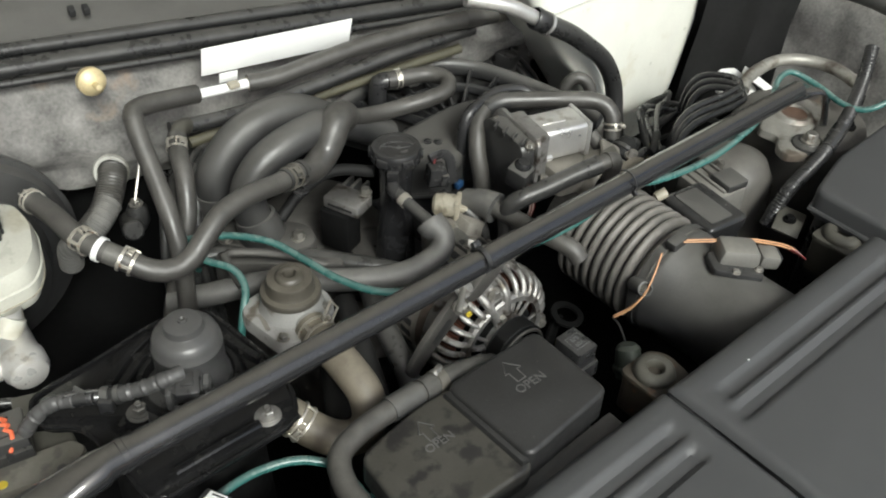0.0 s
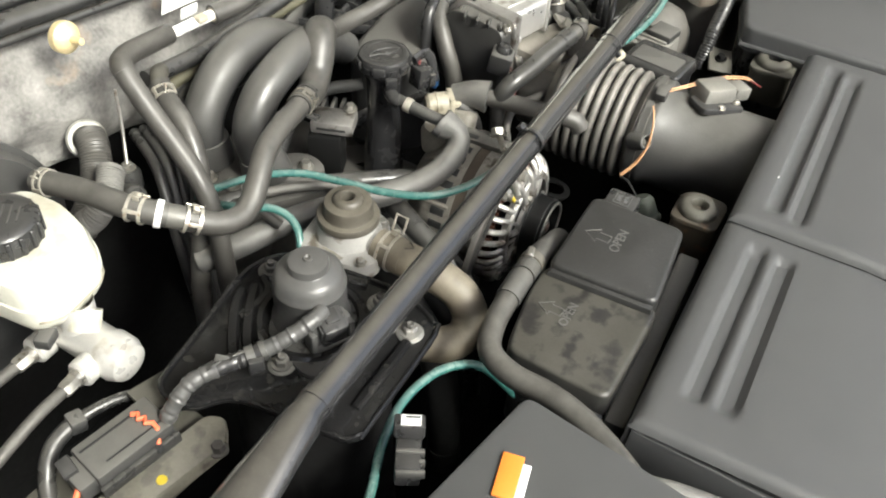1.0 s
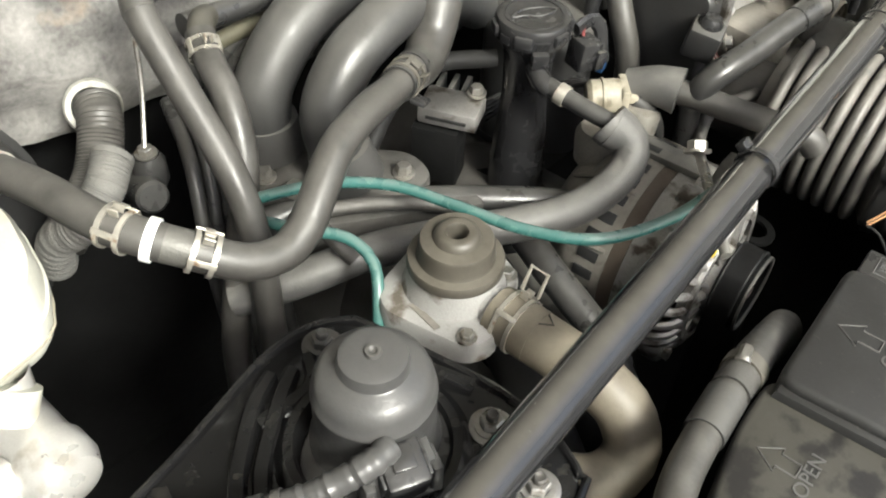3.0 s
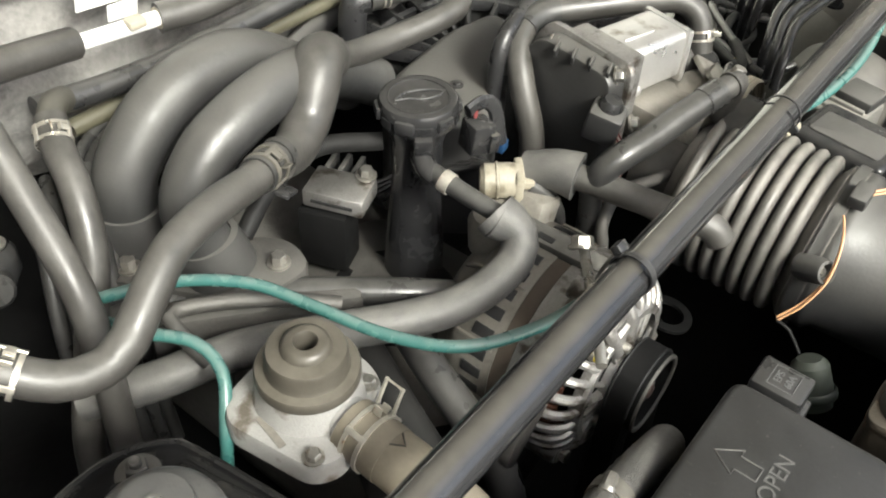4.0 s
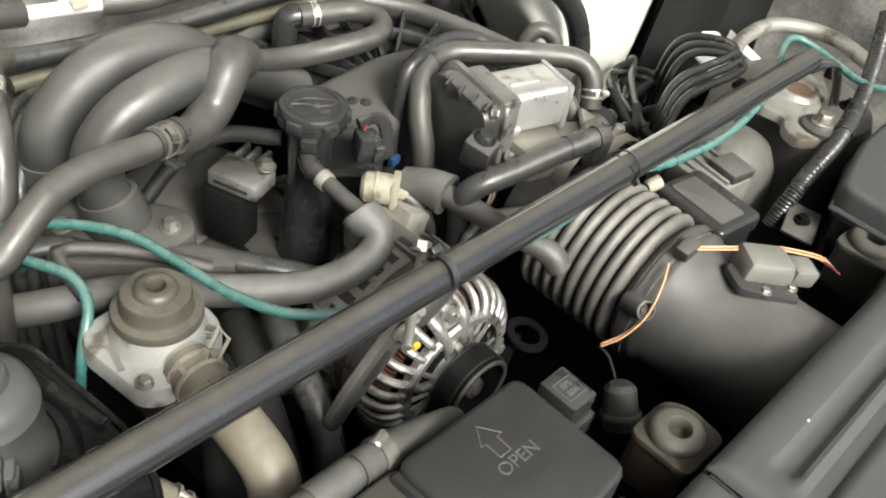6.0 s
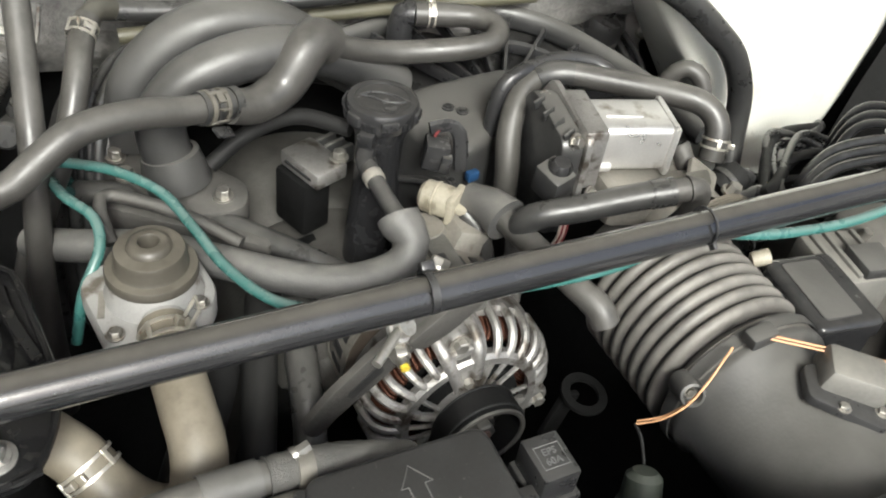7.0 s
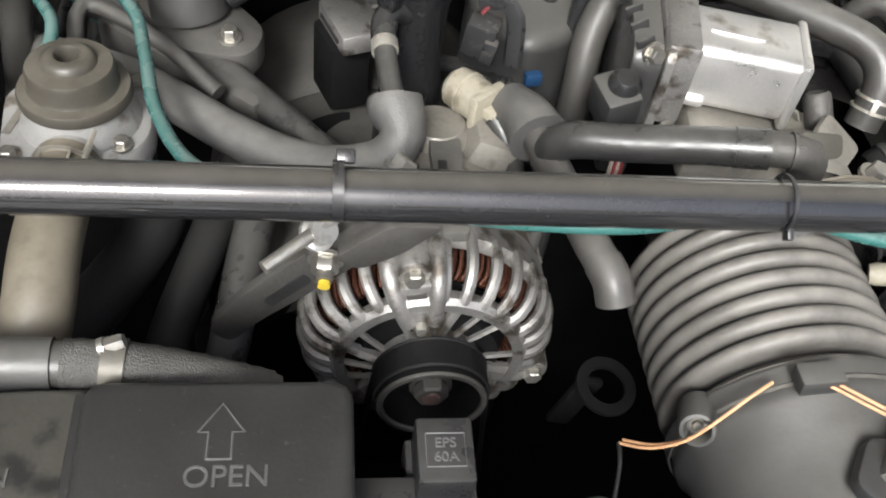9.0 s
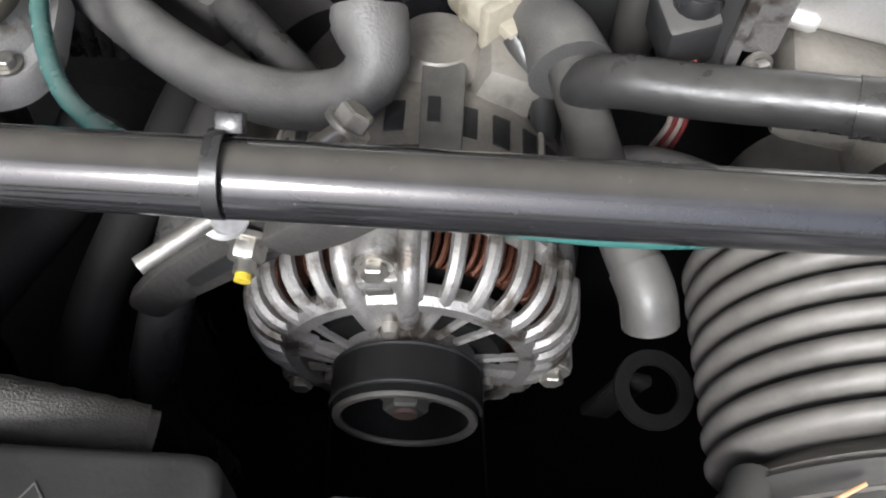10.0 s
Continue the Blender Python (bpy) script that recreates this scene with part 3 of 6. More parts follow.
res_out = rounded([(-0.284, 0.262), (-0.295, 0.224), (-0.310, 0.203), (-0.354, 0.199), (-0.371, 0.213), (-0.378, 0.285), (-0.374, 0.325), (-0.33, 0.33), (-0.286, 0.298)], 0.010)
res = thing("brake_fluid_reservoir", (-0.33, 0.25, 0.826), "milky white brake fluid reservoir with black ribbed cap", "fluid reservoir")
tank = bmesh.new()
lay = [(0.62, 0.820), (0.90, 0.826), (0.985, 0.834), (1.0, 0.841), (1.0, 0.846), (1.03, 0.847), (1.03, 0.851), (1.0, 0.852), (0.985, 0.862), (0.93, 0.868), (0.6, 0.872)]
cx, cy = -0.33, 0.255
rings = [[tank.verts.new((cx + (x - cx) * k, cy + (y - cy) * k, z)) for x, y in res_out] for k, z in lay]
for a, b in zip(rings, rings[1:]):
    for k in range(len(a)):
        tank.faces.new((a[k], a[(k + 1) % len(a)], b[(k + 1) % len(a)], b[k]))
tank.faces.new(rings[0])
tank.faces.new(rings[-1])
part("tank", tank, OPAL, res)
capm = lathe([(0, 0.893), (0.02, 0.893), (0.0255, 0.8915), (0.0275, 0.889), (0.0275, 0.872), (0.026, 0.868), (0, 0.868)], (-0.337, 0.264, 0), (0, 0, 1), 40)
cap = part("cap", capm, PLASTIC, res, "black screw cap with faint moulded writing")
for k in range(18):
    a = 2 * math.pi * k / 18
    part("grip_rib", box((0.003, 0.004, 0.016), (-0.337 + 0.0275 * math.cos(a), 0.264 + 0.0275 * math.sin(a), 0.880), (0, 0, math.degrees(a)), 0.0008, segments=1), PLASTIC, cap)
for k in range(6):
    part("moulded_line", box((0.026 - abs(k - 2.5) * 0.004, 0.0012, 0.0006), (-0.337 - 0.6 * (k - 2.5) * 0.006, 0.264 + 0.8 * (k - 2.5) * 0.006, 0.8932), (0, 0, 37), 0, segments=1), DUSTY, cap)
part("level_line", tube([(x, y, 0.838) for x, y in res_out[:22:3]], 0.0008, 5), CREAM, res, "faint moulded level line")
part("hex_sensor", box((0.016, 0.012, 0.010), (-0.366, 0.210, 0.822), (0, 0, 20), 0.002), DUSTY, res, "small grey level sensor plug")
part("outlet", tube([(-0.335, 0.2, 0.83), (-0.345, 0.195, 0.818)], 0.012, 16), OPAL, res)

# ---- wiring connector block by the strut tower ----
blk = thing("wiring_connector", (-0.40, 0.10, 0.80), "grey dusty wiring connector with a coral locking clip", "connector")
part("shell", box((0.060, 0.034, 0.022), (-0.394, 0.115, 0.796), (0, -3, -13), 0.002), DUSTY, blk)
for d in (-0.010, 0.010):
    part("shell_groove", box((0.046, 0.0014, 0.0008), (-0.394 - 0.22 * d, 0.115 + d, 0.8072), (0, -3, -13), 0), INK_SHADE, blk)
part("side_rail", box((0.062, 0.004, 0.010), (-0.3985, 0.0965, 0.793), (0, -3, -13), 0.001), RUBBER, blk)
part("top_tab", box((0.030, 0.028, 0.004), (-0.354, 0.122, 0.803), (0, 6, -13), 0.001), OLIVE, blk, "dusty olive tab")
part("end_cap", box((0.014, 0.028, 0.016), (-0.428, 0.124, 0.793), (0, -3, -13), 0.002), DUSTY, blk)
part("end_latch", box((0.010, 0.014, 0.006), (-0.430, 0.131, 0.803), (10, -12, -20), 0.001), PLASTIC, blk)
CLIP = [(-0.369, 0.121, 0.8095), (-0.3665, 0.117, 0.810), (-0.3700, 0.1135, 0.8105), (-0.3665, 0.1105, 0.8105), (-0.3700, 0.107, 0.8105), (-0.3668, 0.1035, 0.810), (-0.3680, 0.0985, 0.8085), (-0.3735, 0.0945, 0.7985)]
part("lock_clip", tube([(x - 0.010, y, z - 0.0005) for x, y, z in CLIP], 0.0018, 8, bend=False), CORAL, blk, "coral plastic locking clip")
part("clip_foot", lathe([(0, 0.003), (0.0035, 0.002), (0.004, -0.002), (0, -0.003)], (-0.3845, 0.0925, 0.796), (0.2, -1, 0.1), 14), INK_SHADE, blk)
part("wire_tail", tube([(-0.432, 0.118, 0.797), (-0.445, 0.112, 0.794), (-0.47, 0.095, 0.78)], 0.0022, 8), CORAL, blk)
slv = thing("wiring_sleeve", (-0.365, 0.145, 0.79), "split grey wiring sleeve beside the strut tower", "wiring sleeve")
SLV = [(-0.352, 0.138, 0.792), (-0.372, 0.148, 0.797), (-0.395, 0.156, 0.797), (-0.418, 0.160, 0.790), (-0.436, 0.152, 0.776), (-0.455, 0.13, 0.76)]
part("front_run", tube(cut(SLV, 0.0, 0.42), 0.0042, 12, bend=False), RUBBER, slv, "bare black wire bundle")
part("sleeve", tube(cut(SLV, 0.36, 1.0), 0.0062, 12, bend=False), RUBBER, slv)
part("sleeve_end", box((0.012, 0.014, 0.012), along(SLV, 0.38)[0], (0, 8, -20), 0.002), DUSTY, slv, "grey square sleeve end")
brk = thing("bracket_plate", (-0.40, 0.10, 0.765), "dusty olive bracket with a pale lip under the connector", "bracket")
part("plate", slab(rounded([(-0.47, 0.085), (-0.36, 0.070), (-0.338, 0.088), (-0.335, 0.112), (-0.40, 0.155), (-0.47, 0.16)], 0.008), 0.765, 0.772, 0.002), OLIVE, brk)
part("lip", slab(rounded([(-0.440, 0.083), (-0.352, 0.064), (-0.334, 0.078), (-0.340, 0.092), (-0.438, 0.112)], 0.006), 0.770, 0.784, 0.003), material("chalky olive paint", (0.13, 0.122, 0.095), 0.7, dust=0.25, bump=0.5, stain=((0.05, 0.045, 0.035), 60.0, 0.52)), brk, "chalky pale olive lip")
part("lip_bolt", hexagon((-0.358, 0.066, 0.780), 0.005, 0.008), ENGINE, brk)
part("paint_dab", lathe([(0, 0.0012), (0.0035, 0.0008), (0.004, 0)], (-0.398, 0.082, 0.784), (0, 0, 1), 14), YELLOW, brk, "dab of yellow paint")

# ---- control valve and its hose ----
VC = Vector((-0.125, 0.109, 0))
valve = thing("control_valve", (-0.125, 0.105, 0.77), "grey alloy air control valve with a stepped rubber cap", "control valve")
part("cap", lathe([(0.0055, 0.800), (0.0055, 0.8262), (0.0065, 0.828), (0.010, 0.8282), (0.0125, 0.8265), (0.0135, 0.8235), (0.0165, 0.8232), (0.0205, 0.8225), (0.0215, 0.8205), (0.0215, 0.8125), (0.0225, 0.8105), (0.0270, 0.8095), (0.0278, 0.808), (0.0278, 0.8035), (0.026, 0.8025)], VC, (0, 0, 1), 44), CAPR, valve, "stepped brown-grey rubber cap with a round hole")
# Black disc gives the hole its dark bottom.
part("hole", lathe([(0, 0.812), (0.0056, 0.812)], VC, (0, 0, 1), 20), INK_SHADE, valve)
body = slab(rounded([(-0.168, 0.128), (-0.160, 0.075), (-0.145, 0.066), (-0.096, 0.082), (-0.088, 0.10), (-0.094, 0.14), (-0.11, 0.148), (-0.155, 0.142)], 0.012), 0.772, 0.788, 0.004)
merge(body, lathe([(0.031, 0.786), (0.028, 0.794), (0.0255, 0.8035)], VC, (0, 0, 1), 40))
part("body", body, VALVE, valve)
part("outlet", lathe([(0.0135, 0), (0.0135, 0.04)], (-0.125, 0.10, 0.787), (-0.02, -1, -0.06), 24), VALVE, valve)
part("label", box((0.022, 0.004, 0.0008), (-0.157, 0.105, 0.7885), (0, 0, 78), 0), DULL, valve, "worn pale paper label")
for p in ((-0.154, 0.078, 0.788), (-0.102, 0.088, 0.788), (-0.101, 0.137, 0.788)):
    bolt(p, 0.004, 0.005, mat=ZINC, parent=valve)
TANP = [(-0.126, 0.078, 0.786), (-0.127, 0.05, 0.785), (-0.127, 0.02, 0.782), (-0.127, -0.006, 0.772), (-0.133, -0.020, 0.755), (-0.146, -0.020, 0.744), (-0.162, -0.012, 0.745), (-0.176, 0.002, 0.753), (-0.188, 0.018, 0.766), (-0.203, 0.034, 0.772)]
airh = thing("air_hose", TANP[3], "thick tan dusty rubber air hose bent in a U", "hose")
part("hose", tube(TANP, 0.0158, 24), TAN, airh)
part("end_cuff", tube(cut(TANP, 0.0, 0.13), 0.0162, 24, bend=False), TAN, airh, "thicker cuff under the clamp")
part("moulded_arrow", tube([(-0.121, 0.048, 0.8005), (-0.126, 0.042, 0.8008), (-0.130, 0.049, 0.8005)], 0.0006, 5, bend=False), OLIVE, airh)
clamp(TANP, 0.05, 0.0161, (0.5, 0, 1), 0.012, "pale spring clamp with a tall loop on the tan hose", 0.017)
clamp(TANP, 0.84, 0.0161, (-0.3, -0.6, 0.6), 0.010)

# ---- heater and vent hoses ----
HB = [(-0.274, 0.306, 0.862), (-0.268, 0.262, 0.868), (-0.262, 0.213, 0.868), (-0.243, 0.182, 0.858), (-0.222, 0.163, 0.845), (-0.197, 0.158, 0.843), (-0.175, 0.163, 0.856), (-0.150, 0.172, 0.868), (-0.115, 0.182, 0.867), (-0.08, 0.193, 0.857), (-0.048, 0.205, 0.850)]
heater = thing("heater_hose", HB[3], "dusty dark rubber heater hose with a joiner and white band", "hose")
part("front_section", tube(cut(HB, 0.0, 0.335), 0.0098, 16, bend=False), HOSE, heater)
part("joiner_pipe", tube(cut(HB, 0.315, 0.385), 0.0096, 16, bend=False), CASTING, heater, "smooth grey joiner pipe")
part("rear_section", tube(cut(HB, 0.368, 1.0), 0.0098, 16, bend=False), HOSE, heater)
part("marker_band", band(HB, 0.315, 0.0100, 0.005), PAPER, heater, "white plastic marker band")
clamp(HB, 0.03, 0.0100, (-0.6, 0.3, 1), 0.008, "rusty spring hose clamp at the servo")
for q in (0.275, 0.385):
    clamp(HB, q, 0.0101, (0.2, -0.5, 1), 0.013, "pale windowed spring clamp on the heater hose")
VENT = [(-0.050, 0.204, 0.848), (-0.030, 0.212, 0.841), (-0.008, 0.222, 0.846), (0.008, 0.229, 0.864), (0.020, 0.236, 0.872), (0.032, 0.242, 0.864)]
vent = thing("vent_elbow", VENT[0], "moulded rubber vent elbow with a ribbed collar", "hose")
part("elbow", tube(VENT, lambda s: 0.0120 + 0.004 * min(1, 1.6 * s), 20), HOSE, vent)
for q in (0.925, 0.95, 0.975, 0.998):
    part("collar_ridge", band(HB, q, 0.0102, 0.0035 if q < 0.99 else 0.006), RUBBER, vent, "ribbed black collar")
part("collar_tab", box((0.014, 0.010, 0.003), (-0.058, 0.190, 0.838), (10, 20, 20), 0.001), PLASTIC, vent)
clamp(HB, 0.955, 0.0108, (0.3, -0.9, 0.5), 0.014, "drab spring clamp on the vent elbow", steel=DRAB)
HJ = [(0.025, 0.240, 0.868), (0.06, 0.25, 0.850), (0.10, 0.252, 0.842), (0.145, 0.240, 0.846), (0.170, 0.240, 0.849), (0.182, 0.256, 0.851), (0.172, 0.276, 0.851), (0.145, 0.286, 0.851), (0.125, 0.292, 0.851)]
cuffed("breather_hose", HJ, 0.0092, HOSE, "dusty rubber breather hose bent back on itself")
clamp(HJ, 0.94, 0.0094, (0, -0.3, 1), 0.006, "bright steel hose clip on the breather hose")
part("stub", tube([(0.125, 0.292, 0.851), (0.117, 0.296, 0.849), (0.115, 0.297, 0.83), (0.115, 0.297, 0.80)], 0.0105, 16), PLASTIC, thing("breather_elbow", (0.115, 0.297, 0.8), "black plastic elbow under the breather hose", "pipe elbow"))

HC = [(-0.085, 0.326, 0.893), (-0.12, 0.322, 0.900), (-0.150, 0.316, 0.906), (-0.163, 0.306, 0.903), (-0.168, 0.275, 0.872), (-0.174, 0.232, 0.830), (-0.180, 0.212, 0.79), (-0.188, 0.20, 0.72), (-0.192, 0.19, 0.60)]
hc = thing("coolant_hose", HC[3], "grey dusty coolant hose dropping past the manifold", "hose", "coolant hoses")
part("upper_run", tube(cut(HC, 0.0, 0.20), 0.0096, 16, bend=False), HOSE, hc, "foam covered upper run")
part("drop", tube(cut(HC, 0.19, 1.0), 0.0092, 16, bend=False), HOSE, hc)
HD = [(-0.100, 0.33, 0.86), (-0.115, 0.318, 0.867), (-0.127, 0.303, 0.860), (-0.138, 0.272, 0.842), (-0.152, 0.25, 0.81), (-0.178, 0.235, 0.76), (-0.20, 0.225, 0.70), (-0.21, 0.21, 0.60)]
hd = thing("coolant_hose", HD[3], "grey dusty coolant hose with a spring clamp", "hose", "coolant hoses")
part("spigot", tube(cut(HD, 0.0, 0.11), 0.0080, 16, bend=False), OLIVE, hd, "dull olive pipe spigot")
part("drop", tube(cut(HD, 0.08, 1.0), 0.0094, 16, bend=False), HOSE, hd)
clamp(HD, 0.115, 0.0095, (0, -0.5, 1), 0.010)
HE = [(-0.178, 0.352, 0.825), (-0.184, 0.342, 0.822), (-0.194, 0.332, 0.812), (-0.207, 0.322, 0.802), (-0.224, 0.312, 0.797), (-0.25, 0.302, 0.79)]
elb = thing("servo_elbow", HE[0], "ribbed grey rubber elbow with a pale collar", "hose elbow")
part("elbow", tube(spline(HE, 0.0009), lambda s: 0.0138 + 0.0004 * math.sin(s * 230), 24, bend=False), HOSE, elb)
part("collar", lathe([(0.0130, 0.003), (0.0165, 0.003), (0.0180, 0.001), (0.0180, -0.004), (0.0130, -0.004)], (-0.180, 0.354, 0.822), (-0.35, -0.6, 0.35), 32, closed=True), PALER, elb, "pale round collar behind the elbow")
BR = [(-0.206, 0.300, 0.826), (-0.222, 0.290, 0.818), (-0.240, 0.290, 0.805), (-0.250, 0.305, 0.79), (-0.25, 0.32, 0.76)]
braid = thing("braided_hose", BR[0], "grey braided sheath over a hose below the servo elbow", "hose")
part("sheath", tube(spline(BR, 0.001), lambda s: 0.0118 + 0.0004 * math.sin(s * 260), 22, bend=False), SHEATH, braid)
part("rim", lathe([(0.0100, -0.002), (0.0125, -0.002), (0.0125, 0.002), (0.0100, 0.002)], BR[0], (0.8, 0.5, 0.3), 22, closed=True), SHEATH, braid)
rod = thing("cable_end", (-0.176, 0.313, 0.79), "steel cable end with a dark rubber boot", "cable end")
part("rod", tube([(-0.15, 0.338, 0.865), (-0.158, 0.330, 0.838), (-0.176, 0.314, 0.808)], 0.0016, 8), ZINC, rod)
part("nut", hexagon((-0.176, 0.314, 0.803), 0.005, 0.006), ZINC, rod)
part("boot", lathe([(0.008, 0.0), (0.011, -0.006), (0.011, -0.02), (0.006, -0.03), (0, -0.03)], (-0.176, 0.314, 0.803), (0, 0, 1), 20), RUBBER, rod)
part("housing", lathe([(0, 0.012), (0.0085, 0.012), (0.0105, 0.010), (0.0112, 0.004), (0.0112, -0.03), (0, -0.03)], (-0.188, 0.303, 0.785), (-0.25, -0.85, 0.35), 26), RUBBER, rod, "dark rubber housing with a rounded end")

# ---- intake manifold ----
mani = thing("intake_manifold", (0.08, 0.27, 0.78), "dusty black plastic intake manifold with two fat runners", "intake manifold")
RA = [(-0.100, 0.288, 0.772), (-0.100, 0.289, 0.815), (-0.080, 0.29, 0.842), (-0.050, 0.29, 0.859), (-0.016, 0.29, 0.862), (0.012, 0.288, 0.853), (0.045, 0.284, 0.830), (0.09, 0.28, 0.80)]
RB = [(-0.084, 0.228, 0.768), (-0.091, 0.238, 0.818), (-0.073, 0.24, 0.846), (-0.046, 0.24, 0.859), (-0.016, 0.242, 0.863), (0.010, 0.247, 0.859), (0.05, 0.258, 0.840), (0.10, 0.262, 0.805)]
part("runner", tube(RA, 0.0195, 28), DUSTY, mani, "fat curved intake runner")
part("runner", tube(RB, 0.0178, 28), DUSTY, mani)
for p, q in ((RA, 0.0196), (RB, 0.0178)):
    part("runner_socket", lathe([(q - 0.001, 0.026), (q + 0.003, 0.025), (q + 0.0055, 0.012), (q + 0.0065, 0.0), (q, 0.0)], Vector(p[0]) + Vector((0, 0.001, 0.004)), Vector(p[1]) - Vector(p[0]), 32), DUSTY, mani)
flange = slab(rounded([(-0.145, 0.285), (-0.125, 0.25), (-0.09, 0.19), (-0.045, 0.185), (-0.035, 0.215), (-0.07, 0.26), (-0.085, 0.33), (-0.13, 0.32)], 0.015), 0.755, 0.772, 0.003)
part("flange", flange, ENGINE, mani, "dirty alloy manifold flange")
for p in ((-0.058, 0.203, 0.772), (-0.121, 0.27, 0.772), (-0.118, 0.245, 0.772)):
    bolt(p, 0.0052, 0.008, mat=ZINC, parent=mani)
plen = slab(rounded([(0.085, 0.205), (0.115, 0.165), (0.145, 0.178), (0.18, 0.215), (0.245, 0.235), (0.25, 0.262), (0.20, 0.272), (0.12, 0.262), (0.09, 0.25)], 0.02), 0.70, 0.805, 0.010, segments=4)
part("plenum", plen, DUSTY, mani, "broad flat plenum chamber")
for p in ((0.128, 0.222), (0.137, 0.214)):
    part("boss", lathe([(0, 0.0015), (0.0028, 0.0015), (0.0032, 0.0), (0.005, 0.0), (0.005, -0.003)], (*p, 0.8065), (0, 0, 1), 18), PLASTIC, mani)
ARCH = [(0.06, 0.32, 0.815), (0.14, 0.335, 0.820), (0.21, 0.335, 0.820), (0.262, 0.305, 0.816), (0.295, 0.25, 0.810), (0.315, 0.19, 0.805), (0.325, 0.14, 0.80)]
part("arch_rib", tube(ARCH, 0.0075, 12, flat=1.5), DUSTY, mani, "curved edge rib of the plenum")
web = bmesh.new()
sp = spline(ARCH, 0.01)
inner = [Vector((0.17, 0.25, 0.772)).lerp(p, 0.12) for p in sp]
vo = [web.verts.new(p + Vector((0, 0, -0.012))) for p in sp]
vi = [web.verts.new((p.x, p.y, 0.772)) for p in inner]
for k in range(len(sp) - 1):
    web.faces.new((vo[k], vo[k + 1], vi[k + 1], vi[k]))
bmesh.ops.solidify(web, geom=web.faces[:], thickness=0.004)
part("web", web, PLASTIC, mani)
for k in range(1, 11):
    p, d = along(ARCH, k / 11)
    q = Vector((0.19, 0.24, 0.785)).lerp(p, 0.25)
    b2 = tube([p, q], 0.0028, 6, flat=2.2, bend=False)
    part("stiffening_rib", b2, PLASTIC, mani)
part("inner_rib", tube([(0.10, 0.29, 0.803), (0.17, 0.305, 0.806), (0.225, 0.295, 0.806), (0.255, 0.265, 0.804), (0.275, 0.22, 0.80)], 0.004, 8, flat=1.6), PLASTIC, mani)

# ---- oil filler ----
oil = thing("oil_filler", (0.052, 0.18, 0.77), "black oil filler neck with a ribbed screw cap", "oil filler")
OC = Vector((0.052, 0.182, 0))
part("neck", lathe([(0.0215, 0.838), (0.0205, 0.830), (0.0178, 0.822), (0.0165, 0.79), (0.018, 0.77), (0.021, 0.73), (0.023, 0.66)], OC, (0, 0, 1), 32), SHINY, oil)
ocap = part("cap", lathe([(0, 0.8515), (0.019, 0.8518), (0.0225, 0.8528), (0.0248, 0.852), (0.0262, 0.8495), (0.0265, 0.843), (0.0255, 0.837), (0.0225, 0.836)], OC, (0, 0, 1), 48), SHINY, oil, "round black oil cap")
for k in range(6):
    a = math.pi / 3 * k + 0.35
    part("grip_lobe", box((0.007, 0.013, 0.009), (OC.x + 0.0248 * math.cos(a), OC.y + 0.0248 * math.sin(a), 0.8445), (0, 0, math.degrees(a)), 0.0022), PLASTIC, ocap)
    for j in range(-3, 4):
        b = a + math.pi / 6 + j * 0.045
        part("grip_rib", box((0.0012, 0.0007, 0.006), (OC.x + 0.0265 * math.cos(b), OC.y + 0.0265 * math.sin(b), 0.8425), (0, 0, math.degrees(b)), 0), PLASTIC, ocap)
can = tube([(0.038, 0.190, 0.8522), (0.046, 0.1845, 0.8524), (0.050, 0.1785, 0.8524), (0.059, 0.1735, 0.8523), (0.066, 0.1735, 0.8522), (0.063, 0.1805, 0.8524), (0.056, 0.187, 0.8524), (0.047, 0.1915, 0.8523), (0.038, 0.190, 0.8522)], 0.0007, 6)
part("top_ridge", lathe([(0.0190, 0.8515), (0.0194, 0.8526), (0.0202, 0.8526), (0.0206, 0.8515)], OC, (0, 0, 1), 40), SHINY, ocap)
part("cap_tab", box((0.010, 0.012, 0.012), (OC.x - 0.018, OC.y - 0.019, 0.833), (0, 0, 45), 0.002), SHINY, ocap)
part("oil_can_symbol", can, PLASTIC, ocap, "moulded oil can symbol")
part("side_pipe", tube([(0.046, 0.172, 0.818), (0.036, 0.166, 0.823), (0.031, 0.158, 0.820), (0.031, 0.150, 0.816)], 0.0072, 14), SHINY, oil)
HN = [(0.033, 0.158, 0.819), (0.031, 0.146, 0.818), (0.033, 0.122, 0.813), (0.036, 0.100, 0.808), (0.036, 0.092, 0.80)]
hose("filler_vent_hose", HN, 0.0062, RUBBER, "thin rubber hose from the oil filler neck")
solid("paint_mark", band(HN, 0.22, 0.0062, 0.007), CLAMP, along(HN, 0.22)[0], "pale paint mark round the thin hose", "paint mark")
HH = [(0.036, 0.104, 0.807), (0.040, 0.090, 0.799), (0.030, 0.084, 0.787), (0.006, 0.088, 0.777), (-0.020, 0.097, 0.774), (-0.050, 0.116, 0.773), (-0.085, 0.146, 0.770), (-0.12, 0.176, 0.764), (-0.16, 0.20, 0.755), (-0.19, 0.23, 0.74)]
foamed = thing("foam_covered_hose", HH[0], "hose in a grey foam sleeve running over the alternator", "hose")
part("sleeve", tube(HH, lambda s: 0.0118 + 0.0034 * max(0.0, 1 - s / 0.05), 22), FOAM, foamed, "grey foam sleeve")
part("cut_end", lathe([(0.0075, -0.003), (0.0140, -0.004), (0.0150, 0.000), (0.0148, 0.003), (0.0130, 0.003), (0.0075, 0.000)], (0.036, 0.104, 0.807), (-0.02, 0.8, 0.45), 24, closed=True), FOAM, foamed, "cut end of the sleeve")

